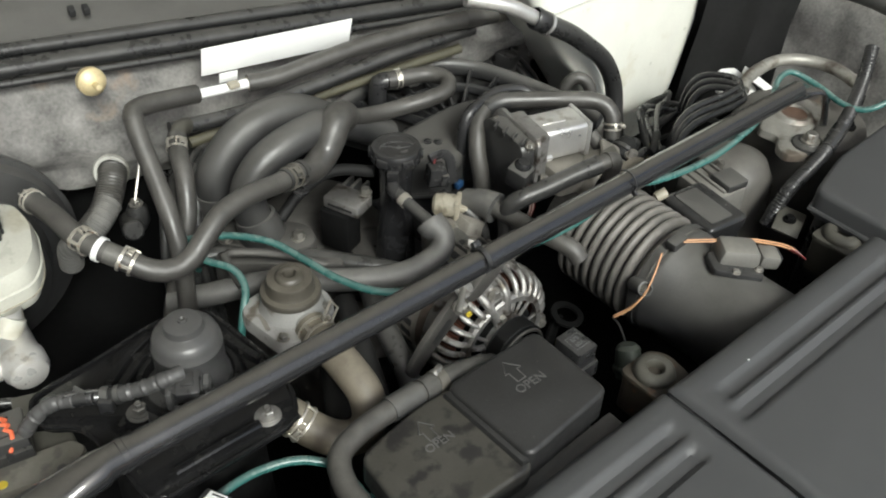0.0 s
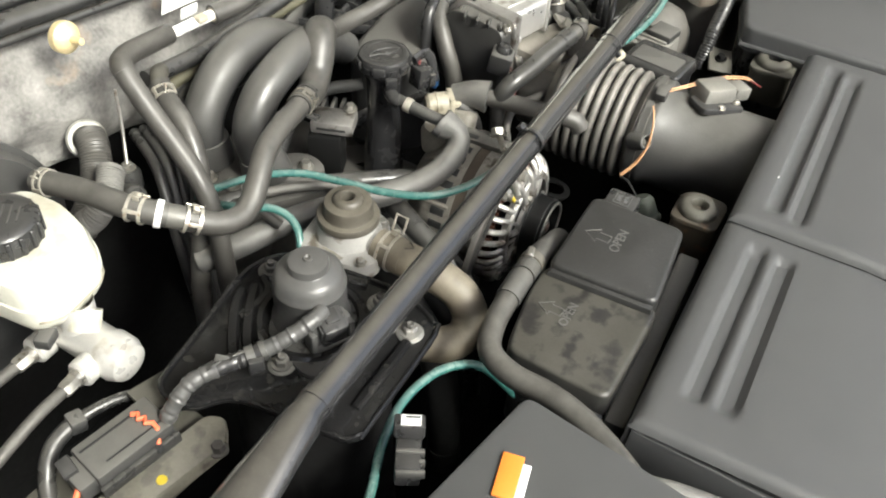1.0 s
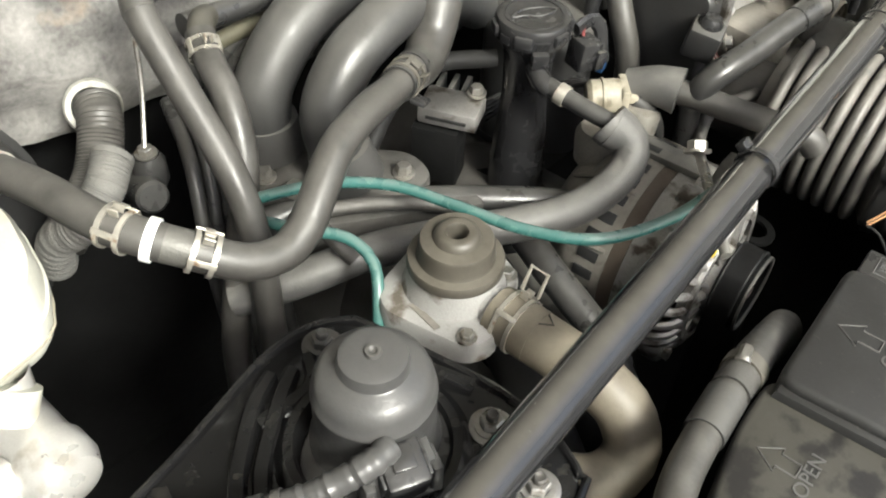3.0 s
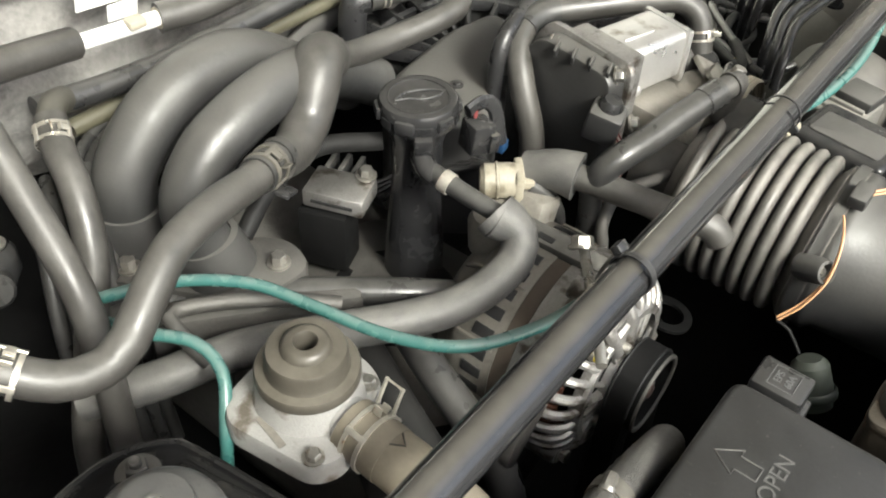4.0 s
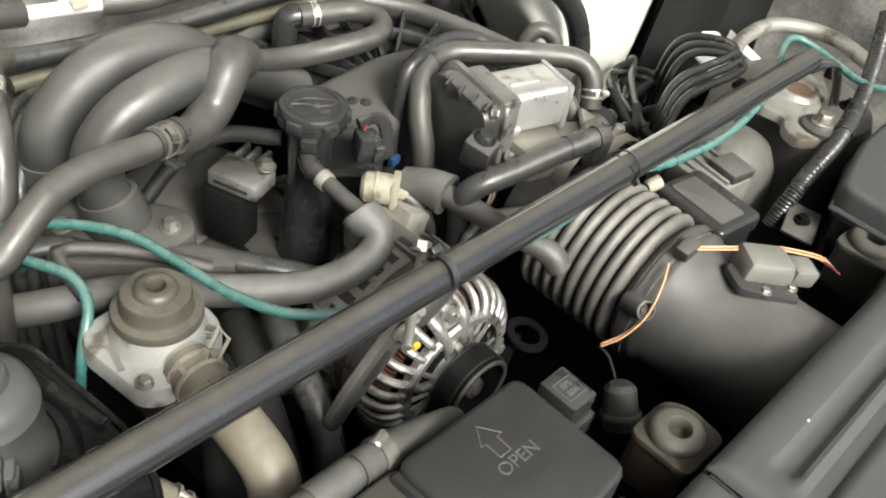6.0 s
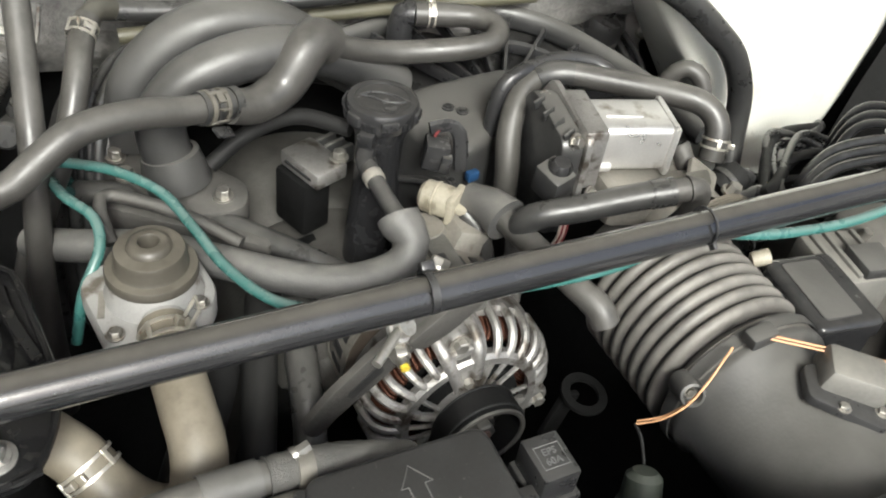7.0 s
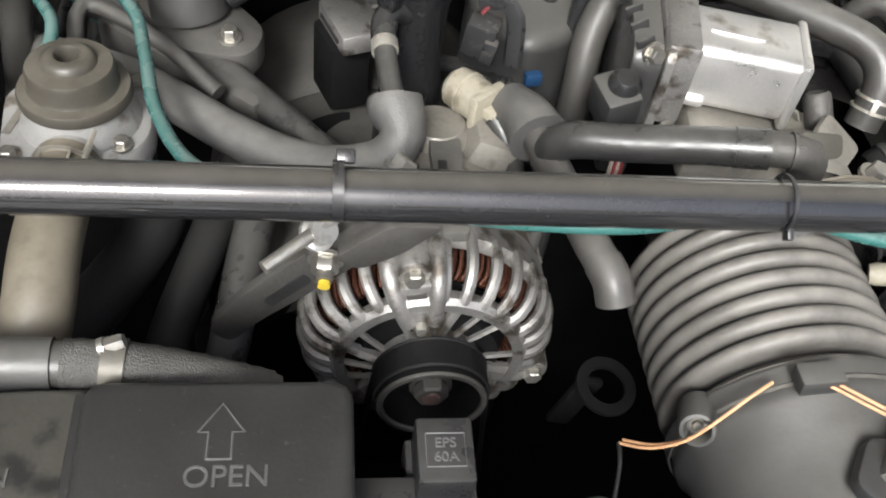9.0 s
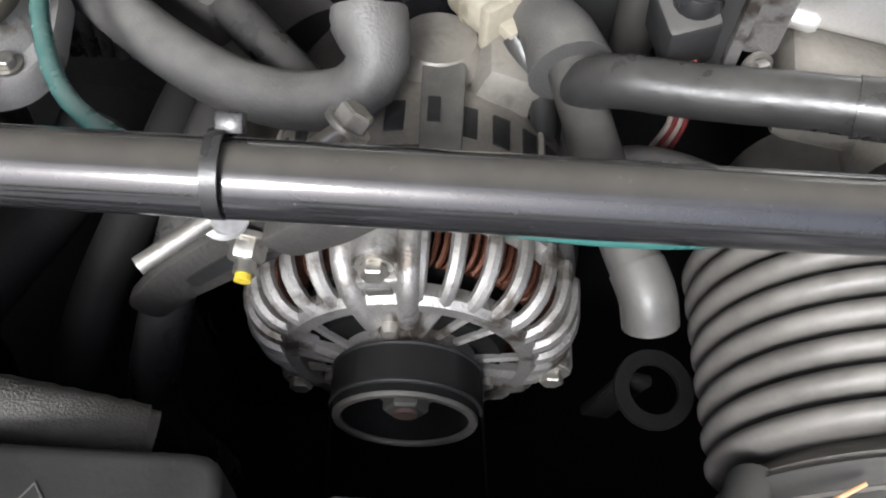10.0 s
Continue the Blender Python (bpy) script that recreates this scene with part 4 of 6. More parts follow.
# ---- igniter and metal block under the manifold ----
ign = thing("ignition_coil", (0.02, 0.215, 0.76), "dark finned ignition coil block with a steel bolt", "ignition coil")
part("block", box((0.044, 0.030, 0.014), (0.0165, 0.220, 0.775), (0, 0, -69), 0.002), ALLOY, ign, "dull alloy block with a slot")
part("slot", box((0.030, 0.001, 0.0022), (0.0018, 0.2145, 0.775), (0, 0, -69), 0), INK_SHADE, ign)
part("core", box((0.036, 0.027, 0.05), (0.010, 0.226, 0.74), (0, 0, -69), 0.003), DARK, ign)
for k in range(3):
    part("fin", box((0.004, 0.020, 0.016), (0.034 + 0.004 * k, 0.244 - 0.009 * k, 0.773), (0, 0, -69), 0.0008), DUSTY, ign)
bolt((0.0335, 0.211, 0.783), 0.005, 0.007, mat=ZINC, parent=ign)

# ---- engine mass below ----
eng = thing("engine_block", (0.05, 0.2, 0.5), "dirty dark alloy engine block low in the bay", "engine")
part("housing", lathe([(0, -0.02), (0.09, -0.02), (0.115, 0.0), (0.12, 0.03), (0.12, 0.14), (0.115, 0.15), (0.12, 0.16), (0.12, 0.26), (0, 0.26)], (0.03, 0.10, 0.585), (0, 1, 0), 40), ENGINE, eng)
part("front_cover", box((0.2, 0.05, 0.22), (0.03, 0.105, 0.56), (0, 0, 0), 0.012), DARK, eng)
part("side_rail", box((0.13, 0.022, 0.03), (-0.085, 0.195, 0.752), (0, 0, -38), 0.005), ENGINE, eng, "dusty alloy rail below the runners")
part("low_pipe", tube([(-0.154, 0.256, 0.757), (-0.109, 0.234, 0.760), (-0.058, 0.183, 0.760), (-0.015, 0.137, 0.757), (0.01, 0.115, 0.75)], 0.0095, 14), RUBBER, eng, "dark pipe along the engine")
part("ring", lathe([(0.03, 0), (0.036, 0.004), (0.044, 0.004), (0.048, 0)], (0.02, 0.175, 0.70), (0, 0, 1), 32), DARK, eng)
part("lug", tube([(-0.141, 0.172, 0.775), (-0.143, 0.195, 0.789), (-0.134, 0.205, 0.790), (-0.095, 0.180, 0.785), (-0.06, 0.148, 0.775)], 0.0048, 10), ENGINE, eng)
# The outer two hoses use the rubber with shade in its colour.
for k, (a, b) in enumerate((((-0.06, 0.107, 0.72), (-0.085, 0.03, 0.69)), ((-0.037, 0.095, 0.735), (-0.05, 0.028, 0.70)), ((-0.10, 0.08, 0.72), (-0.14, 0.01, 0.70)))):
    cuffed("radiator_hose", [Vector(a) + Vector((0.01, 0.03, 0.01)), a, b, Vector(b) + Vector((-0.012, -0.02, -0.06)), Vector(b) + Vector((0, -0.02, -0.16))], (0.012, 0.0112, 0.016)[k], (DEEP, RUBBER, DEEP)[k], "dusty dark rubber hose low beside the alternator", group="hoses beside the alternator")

hose("drop_hose", [(0.118, 0.085, 0.795), (0.121, 0.083, 0.77), (0.122, 0.082, 0.72), (0.12, 0.085, 0.62)], 0.0082, RUBBER, "black hose dropping straight down beside the alternator")
hose("thin_pipe", [(0.10, 0.06, 0.70), (0.115, 0.065, 0.745), (0.118, 0.07, 0.765), (0.15, 0.075, 0.77), (0.20, 0.06, 0.765)], 0.0045, ENGINE, "dull metal coolant pipe low by the throttle body", "pipe")
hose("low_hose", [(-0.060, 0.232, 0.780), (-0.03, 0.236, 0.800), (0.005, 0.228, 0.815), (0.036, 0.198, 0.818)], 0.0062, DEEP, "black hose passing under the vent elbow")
for k in range(5):
    hose("loom_wire", [(0.09 + 0.003 * k, 0.15, 0.79 - 0.004 * k), (0.095 + 0.004 * k, 0.17, 0.775), (0.08 + 0.008 * k, 0.20, 0.76), (0.06, 0.22 + 0.005 * k, 0.74)], 0.0022, PLASTIC, "thin black loom wire under the plenum", "wire", "loom wires")

# ---- alternator ----
AX = Vector((0.057, 0, 0.709))
alt = thing("alternator", (0.057, 0.05, 0.64), "bright cast aluminium alternator with slotted end housing and black pulley", "alternator")


def polar(r, a, y):
    return Vector((AX.x + r * math.sin(a), y, AX.z + r * math.cos(a)))


def on_axis(profile, name, mat, sides=48, closed=False, label=""):
    return part(name, lathe([(r, y) for r, y in profile], AX, (0, 1, 0), sides, closed=closed), mat, alt, label)


on_axis([(0.0, 0.02), (0.022, 0.02), (0.026, 0.012), (0.038, 0.012), (0.040, 0.02), (0.045, 0.03), (0.0, 0.03)], "rotor", DARK)
coil = bmesh.new()
for k in range(96):
    a = 2 * math.pi * k / 96
    tube([polar(0.047, a, 0.044), polar(0.049, a + 0.02, 0.030), polar(0.054, a + 0.05, 0.025), polar(0.059, a + 0.08, 0.030), polar(0.0605, a + 0.10, 0.044)], 0.0013, 6, coil)
tagged(part("winding", coil, COPPER, alt, "copper stator windings behind the slots"), kind="stuff")
on_axis([(0.0, 0.044), (0.062, 0.044), (0.062, 0.10), (0.0, 0.10)], "core", DARK)
on_axis([(0.066, 0.038), (0.0695, 0.040), (0.0695, 0.058), (0.066, 0.060), (0.062, 0.060), (0.062, 0.038)], "front_band", ALLOY, closed=True)
on_axis([(0.060, 0.055), (0.0686, 0.055), (0.0688, 0.0625), (0.0686, 0.070), (0.060, 0.070)], "stator_ring", STACK, label="brown laminated steel ring")
on_axis([(0.060, 0.069), (0.0695, 0.069), (0.0700, 0.078), (0.0690, 0.098), (0.066, 0.106), (0.060, 0.110)], "rear_band", DULL)
on_axis([(0.060, 0.110), (0.052, 0.122), (0.040, 0.130), (0.0, 0.132)], "rear_plate", DULL)
on_axis([(0.019, 0.004), (0.0235, 0.003), (0.0275, 0.006), (0.0275, 0.016), (0.019, 0.018)], "bearing_hub", ALLOY, closed=True)
on_axis([(0.0455, 0.0092), (0.0510, 0.0092), (0.0535, 0.0120), (0.0525, 0.018), (0.047, 0.017)], "front_ring", ALLOY, closed=True, label="rounded ring of the slotted end housing")
N_FIN = 30
for k in range(N_FIN):
    a = 2 * math.pi * k / N_FIN + 0.05
    if abs((a + 0.2 + math.pi) % (2 * math.pi) - math.pi) < 0.24:
        continue
    w = 0.0032
    fin = tube([polar(0.050, a, 0.0125), polar(0.0575, a, 0.0145), polar(0.0645, a, 0.021), polar(0.068, a, 0.031), polar(0.0682, a, 0.042)], w, 8)
    part("fin", fin, ALLOY, alt)
for a in (-0.39, -0.01):
    rib = tube([polar(0.036, a, 0.0105), polar(0.050, a, 0.0115), polar(0.0580, a, 0.0135), polar(0.0655, a, 0.020), polar(0.0690, a, 0.031), polar(0.0692, a, 0.044)], 0.0046, 10)
    part("thick_rib", rib, ALLOY, alt, "thick rib beside the top bolt")
part("top_web", box((0.024, 0.006, 0.010), polar(0.0565, -0.2, 0.0155), (0, math.degrees(-0.2), 0), 0.002), ALLOY, alt)
part("web_pocket", box((0.010, 0.001, 0.005), polar(0.0545, -0.2, 0.0122), (0, math.degrees(-0.2), 0), 0.0004), ENGINE, alt)
for k in range(20):
    a = 2 * math.pi * k / 20 + 0.1
    if k % 7 == 3:
        continue
    part("spoke", tube([polar(0.025, a, 0.0095), polar(0.038, a + 0.10, 0.0115), polar(0.050, a + 0.16, 0.0135)], 0.0019 if k % 5 else 0.0036, 6), ALLOY, alt)
for k in range(30):
    a = 2 * math.pi * k / 30 + 0.06
    # No real openings here: black blocks carry the shade inside each window.
    part("rear_window", box((0.0080, 0.015, 0.002), polar(0.0694, a, 0.0825), (0, math.degrees(a), 0), 0.0006), INK_SHADE, alt, "black block standing for the shade of a cooling window")
    if k % 3 == 0:
        part("rear_rib", tube([polar(0.0696, a + 0.1, 0.072), polar(0.0700, a + 0.1, 0.088), polar(0.067, a + 0.1, 0.106), polar(0.053, a + 0.1, 0.122)], 0.0017, 6), DULL, alt)
part("top_bracket", slab(rounded([(0.056, 0.108), (0.058, 0.036), (0.073, 0.036), (0.074, 0.108)], 0.004), 0.7775, 0.7835, 0.001), CASTING, alt, "dusty alloy strip along the top of the housing")
part("bracket_slot", box((0.005, 0.012, 0.001), (0.062, 0.082, 0.7838), (0, 0, 0), 0), INK_SHADE, alt)
part("rear_boss", lathe([(0.020, 0), (0.020, 0.02), (0.016, 0.026), (0, 0.026)], (0.062, 0.118, 0.757), (0, 0.1, 1), 24), DULL, alt, "dusty alloy boss on the rear housing")
part("rear_boss", box((0.03, 0.03, 0.05), (0.088, 0.112, 0.762), (0, 20, 0), 0.006), DULL, alt)
for a in (-0.2, 1.9, 4.0):
    part("ear", lathe([(0, -0.001), (0.0085, -0.001), (0.0095, 0.002), (0.0095, 0.03), (0, 0.03)], polar(0.0655, a, 0.0185), (0, 1, 0), 20), ALLOY, alt)
    part("through_bolt", hexagon(polar(0.0655, a, 0.0178), 0.0052, 0.006, (0, -1, 0), 1.35), ZINC, alt)
    part("hub_screw", lathe([(0, -0.003), (0.0032, -0.0026), (0.0036, 0), (0.0036, 0.004)], polar(0.0345, a + 0.0, 0.007), (0, 1, 0), 14), ZINC, alt)
    part("hub_pad", box((0.010, 0.006, 0.02), polar(0.036, a, 0.012), (0, math.degrees(a), 0), 0.002), ALLOY, alt)
pul = on_axis([(0.0, -0.006), (0.008, -0.006), (0.010, 0.0), (0.0225, 0.002), (0.0245, -0.004), (0.0262, -0.0165), (0.0285, -0.0165), (0.0292, -0.014), (0.0292, 0.004), (0.0, 0.004)], "pulley", DARK, label="dark steel pulley with a rubbed rim")
part("pulley_rim", lathe([(0.0256, -0.0165), (0.0262, -0.0172), (0.0287, -0.0172), (0.0292, -0.0162), (0.0292, -0.0155), (0.0256, -0.0155)], AX, (0, 1, 0), 48, closed=True), ENGINE, pul)
part("pulley_nut", hexagon((AX.x, -0.004, AX.z), 0.0092, 0.009, (0, -1, 0), 1.25), ENGINE, pul)
part("shaft_end", lathe([(0, -0.0005), (0.0045, 0), (0.005, 0.003)], (AX.x, -0.0145, AX.z), (0, 1, 0), 16), material("rusty shaft", (0.12, 0.08, 0.07), 0.6, metal=0.4), pul)
belt = bmesh.new()
loop = [polar(0.0305, a, 0) for a in [math.radians(d) for d in range(-90, 91, 6)]] + [Vector((AX.x + 0.045, 0, 0.55)), Vector((AX.x + 0.05, 0, 0.42)), Vector((AX.x - 0.05, 0, 0.42)), Vector((AX.x - 0.045, 0, 0.55))]
rr = [[belt.verts.new((p.x, y, p.z)) for y in (-0.0125, 0.0045)] for p in loop]
for i in range(len(rr)):
    a, b = rr[i], rr[(i + 1) % len(rr)]
    belt.faces.new((a[0], a[1], b[1], b[0]))
bmesh.ops.solidify(belt, geom=belt.faces[:], thickness=0.003)
drive = thing("drive_belt", (AX.x, 0, 0.74), "matt black rubber drive belt over the alternator pulley", "drive belt")
part("belt", belt, BELT, drive)
for y in (-0.0118, 0.0038):
    part("edge_cord", tube([polar(0.0302, math.radians(d), y) for d in range(-90, 91, 6)], 0.0009, 6, bend=False), BELT, drive)

arm = thing("adjuster_bracket", (-0.01, 0.02, 0.75), "slotted alloy belt adjuster bracket with its bolts", "bracket")
ARM_IN = [(-0.060, 0.722), (-0.042, 0.749), (-0.020, 0.773), (0.004, 0.796), (0.030, 0.820), (0.054, 0.818), (0.036, 0.793), (0.012, 0.772), (-0.010, 0.750), (-0.032, 0.730), (-0.048, 0.710)]
face = Matrix.Translation((0, 0.024, 0)) @ pose(0, 0, 0, 90, 0, 0)
part("plate", slab(rounded(ARM_IN, 0.008), -0.003, 0.003, 0.001, m=face), ENGINE, arm, "dull alloy slotted arm")
# Slot is a black strip on the arm, its shade put in as colour.
part("slot", slab(rounded([(-0.030, 0.748), (-0.010, 0.769), (-0.005, 0.764), (-0.026, 0.743)], 0.003), 0.0025, 0.0036, 0, m=face), INK_SHADE, arm)
part("upper_arm", slab(rounded([(0.004, 0.789), (0.030, 0.812), (0.056, 0.812), (0.036, 0.792), (0.016, 0.780)], 0.006), -0.003, 0.004, 0.001, m=Matrix.Translation((0, 0.018, 0)) @ pose(0, 0, 0, 90, 0, 0)), ENGINE, arm)
part("nut", hexagon((0.001, 0.020, 0.783), 0.0068, 0.009, (-0.1, -1, -0.2), 1.3), ZINC, arm, "large zinc nut")
part("stud", lathe([(0.004, 0), (0.004, 0.006), (0, 0.006)], (0.0005, 0.0125, 0.7815), (-0.05, -1, -0.15), 14), ZINC, arm)
part("paint_dab", lathe([(0.003, 0), (0.003, 0.0025), (0, 0.0028)], (0.0002, 0.0064, 0.7806), (-0.05, -1, -0.15), 14), YELLOW, arm, "dab of yellow paint on the stud")
part("adjuster_bolt", tube([(0.036, 0.044, 0.820), (-0.004, 0.010, 0.812), (-0.026, -0.008, 0.808)], 0.0032, 12, bend=False), ZINC, arm, "long zinc adjuster bolt")
part("bolt_head", hexagon((0.034, 0.043, 0.818), 0.0065, 0.008, (0.5, 0.4, 0.6), 1.3), ZINC, arm)
part("pivot_block", lathe([(0, 0), (0.0085, 0), (0.0085, 0.003), (0.0065, 0.004), (0.0065, 0.010), (0, 0.010)], (-0.004, 0.014, 0.806), (0.4, -0.4, 0.7), 20), SILVER, arm)

# ---- throttle body ----
thr = thing("throttle_body", (0.19, 0.12, 0.78), "throttle body with silver motor and black gear cover", "throttle body")
THR = Matrix.Translation((0.163, 0.135, 0.818)) @ Matrix(((-0.17, 0.0, -0.985), (-0.985, 0.0, 0.17), (0, 1, 0))).to_4x4()
part("gear_cover", slab(rounded([(-0.045, -0.055), (0.036, -0.055), (0.036, 0.033), (-0.03, 0.036), (-0.05, 0.01)], 0.012), -0.012, 0.004, 0.003, m=THR), DUSTY, thr, "dusty black gear cover")
part("mount_plate", slab(rounded([(-0.045, -0.03), (0.040, -0.03), (0.040, 0.037), (-0.035, 0.04), (-0.05, 0.02)], 0.008), -0.017, -0.0125, 0.001, m=THR), ALLOY, thr, "alloy mounting plate")
part("motor", box((0.064, 0.042, 0.038), (0.217, 0.1155, 0.836), (0, 0, -15), 0.006, segments=3), SILVER, thr, "bright rounded throttle motor housing")
part("motor_flange", box((0.018, 0.056, 0.050), (0.1835, 0.123, 0.833), (0, 0, -12), 0.003), ALLOY, thr, "alloy base of the motor")
part("motor_cap", box((0.006, 0.046, 0.042), (0.246, 0.1075, 0.835), (0, 0, -15), 0.003), SILVER, thr)
part("motor_nub", lathe([(0.004, 0), (0.004, 0.01), (0.003, 0.012), (0, 0.012)], (0.187, 0.103, 0.822), (0.95, -0.31, 0), 12), SILVER, thr)
part("motor_seam", box((0.028, 0.002, 0.002), (0.210, 0.112, 0.8555), (0, 0, -17), 0.0005), SILVER, thr)
part("bore", lathe([(0.034, 0), (0.036, 0.004), (0.036, 0.03), (0.033, 0.034)], (0.252, 0.056, 0.780), (0, 1, 0), 36), DULL, thr)
part("clamp_ring", lathe([(0.0365, 0)] + [(0.0375 + 0.0008 * (k % 2), 0.001 + 0.0012 * k) for k in range(8)] + [(0.0365, 0.010)], (0.268, 0.040, 0.780), (0, 1, 0), 48), TAN, thr, "pale ribbed clamp ring")
part("bore_cuff", lathe([(0.034, -0.006), (0.037, -0.004), (0.037, 0.018), (0.035, 0.02)], (0.250, 0.024, 0.777), (0, 1, 0), 40), RUBBER, thr, "black rubber cuff")
bolt((0.287, 0.061, 0.806), 0.0055, 0.009, (0.2, -0.2, 1), mat=ZINC, parent=thr)
part("side_lever", slab(rounded([(-0.012, -0.008), (0.014, -0.01), (0.02, 0.012), (-0.008, 0.016)], 0.005), 0, 0.004, 0.001, m=pose(0.262, 0.075, 0.815, 20, 30, -20)), DULL, thr, "small alloy lever")
part("side_lever", slab(rounded([(-0.01, -0.006), (0.02, -0.004), (0.022, 0.008), (-0.008, 0.01)], 0.004), 0, 0.004, 0.001, m=pose(0.245, 0.062, 0.822, 40, 10, 15)), OLIVE, thr)
part("casting", box((0.085, 0.05, 0.03), (0.232, 0.092, 0.797), (0, 4, -8), 0.008), DULL, thr)
for p in ((0.170, 0.158, 0.848), (0.164, 0.103, 0.848), (0.180, 0.092, 0.806), (0.200, 0.088, 0.806)):
    bolt(p, 0.0045, 0.006, (0.3, -0.9, 0.3), mat=ZINC, parent=thr)
for k in range(4):
    part("web", box((0.010, 0.002, 0.008), (0.160, 0.148 - 0.014 * k, 0.852), (0, -20, 14), 0.0006), DUSTY, thr)
sock = part("connector", box((0.02, 0.024, 0.026), (0.150, 0.098, 0.82), (10, -10, 14), 0.003), DUSTY, thr, "black wiring connector")
part("connector_cap", lathe([(0.009, 0), (0.009, 0.02), (0.006, 0.024), (0, 0.024)], (0.152, 0.10, 0.815), (0, -0.2, 1), 18), PLASTIC, sock)
for k in range(4):
    hose("signal_wire", [(0.150 + 0.002 * k, 0.090, 0.812), (0.151 + 0.002 * k, 0.082, 0.80), (0.152 + 0.002 * k, 0.080, 0.785), (0.15 + 0.003 * k, 0.09, 0.75)], 0.0011, RED if k % 2 else CLAMP, "thin red and pale wires below the throttle connector", "wire", "throttle wires")
part("thermo_valve", lathe([(0.006, 0), (0.0075, 0.002), (0.0075, 0.022), (0.005, 0.026), (0.005, 0.030), (0, 0.03)], (0.262, 0.103, 0.828), (0.25, -0.55, -0.8), 20), ENGINE, thr, "small brass-grey sensor")
bolt((0.276, 0.085, 0.806), 0.005, 0.008, (0.25, -0.6, 0.5), mat=ZINC, parent=thr)
part("spring", tube([(0.250 + 0.006 * math.cos(k * 0.9), 0.097 + 0.0012 * k, 0.813 + 0.006 * math.sin(k * 0.9)) for k in range(24)], 0.0009, 6), DULL, thr, "dull return spring")

HI = [(0.148, 0.148, 0.745), (0.148, 0.152, 0.785), (0.153, 0.168, 0.818), (0.172, 0.186, 0.840), (0.200, 0.186, 0.8475), (0.235, 0.163, 0.849), (0.270, 0.136, 0.850), (0.291, 0.118, 0.847), (0.297, 0.104, 0.835), (0.292, 0.095, 0.812)]
byp = thing("bypass_hose", HI[0], "grey rubber hose looped over the throttle body", "hose")
part("hose", tube(HI, 0.0096, 16), HOSE, byp)
part("sleeve", tube(cut(HI, 0.40, 0.50), 0.0105, 16, bend=False), RUBBER, byp, "black protective sleeve")
clamp(HI, 0.955, 0.0098, (0.6, -0.8, 0.3), 0.008)
HI2 = [(0.150, 0.189, 0.80), (0.150, 0.189, 0.822), (0.156, 0.190, 0.842), (0.175, 0.193, 0.8505), (0.21, 0.200, 0.8505), (0.240, 0.194, 0.846), (0.25, 0.183, 0.84)]
hose("vacuum_pipe", HI2, 0.0062, PLASTIC, "shiny black vacuum pipe rising from the plenum")
HF = [(0.118, 0.082, 0.790), (0.118, 0.077, 0.808), (0.128, 0.071, 0.817), (0.150, 0.064, 0.822), (0.185, 0.055, 0.830), (0.213, 0.047, 0.836)]
cuffed("black_coolant_hose", HF, 0.0096, RUBBER, "fat smooth black hose in front of the throttle body")
elbow = thing("hose_elbow", (0.213, 0.047, 0.836), "dull alloy pipe elbow at the hose end", "pipe elbow")
part("pipe", tube([(0.210, 0.048, 0.8355), (0.226, 0.043, 0.838), (0.236, 0.045, 0.83), (0.24, 0.05, 0.80)], 0.0085, 14), ENGINE, elbow)
part("flange", hexagon((0.222, 0.044, 0.838), 0.008, 0.006, (0.9, -0.2, 0.1), 1.2), ENGINE, elbow)
HG = [(0.100, 0.135, 0.775), (0.103, 0.126, 0.792), (0.109, 0.108, 0.798), (0.116, 0.080, 0.797), (0.123, 0.05, 0.795), (0.130, 0.022, 0.793), (0.137, 0.004, 0.789), (0.140, -0.004, 0.780)]
cuffed("drain_hose", HG, 0.0092, HOSE, "grey rubber hose bending down beside the alternator")
solid("foam_sleeve", tube([HG[1], HG[2], (0.113, 0.092, 0.798)], lambda s: 0.0132 + 0.0036 * s * s, 20), FOAM, HG[1], "cut black foam sleeve round a hose", "foam sleeve")
plugc = thing("cream_connector", (0.083, 0.13, 0.79), "cream plastic wiring connector with a grey latch", "connector")
part("shell", lathe([(0, -0.016), (0.009, -0.016), (0.0118, -0.013), (0.0122, 0.004), (0.0112, 0.010), (0, 0.010)], (0.082, 0.131, 0.793), (0.62, -0.74, 0.05), 20), CREAM, plugc)
part("shell_ridge", lathe([(0.0120, -0.006), (0.0130, -0.0055), (0.0130, -0.004), (0.0120, -0.0035)], (0.082, 0.131, 0.793), (0.62, -0.74, 0.05), 20, closed=True), CREAM, plugc)
part("latch_frame", box((0.006, 0.024, 0.022), (0.0885, 0.1235, 0.793), (0, 0, -50), 0.0015), CREAM, plugc, "stepped latch frame")
part("latch", box((0.009, 0.012, 0.006), (0.0925, 0.1185, 0.7925), (0, 0, -50), 0.0015), CREAM, plugc)
part("latch_slot", box((0.002, 0.008, 0.003), (0.0962, 0.1142, 0.7935), (0, 0, -50), 0.0004), INK_SHADE, plugc)
part("tail", tube([(0.093, 0.117, 0.790), (0.100, 0.107, 0.782), (0.106, 0.100, 0.765), (0.108, 0.098, 0.74)], 0.0062, 12), RUBBER, plugc)
bl = thing("black_connector", (0.075, 0.155, 0.80), "small glossy black wiring connector on a bracket", "connector")
part("shell", box((0.018, 0.018, 0.022), (0.086, 0.158, 0.815), (0, 8, -20), 0.002), SHINY, bl)
part("latch", box((0.008, 0.008, 0.014), (0.090, 0.148, 0.812), (0, 8, -20), 0.001), GLOSS, bl)
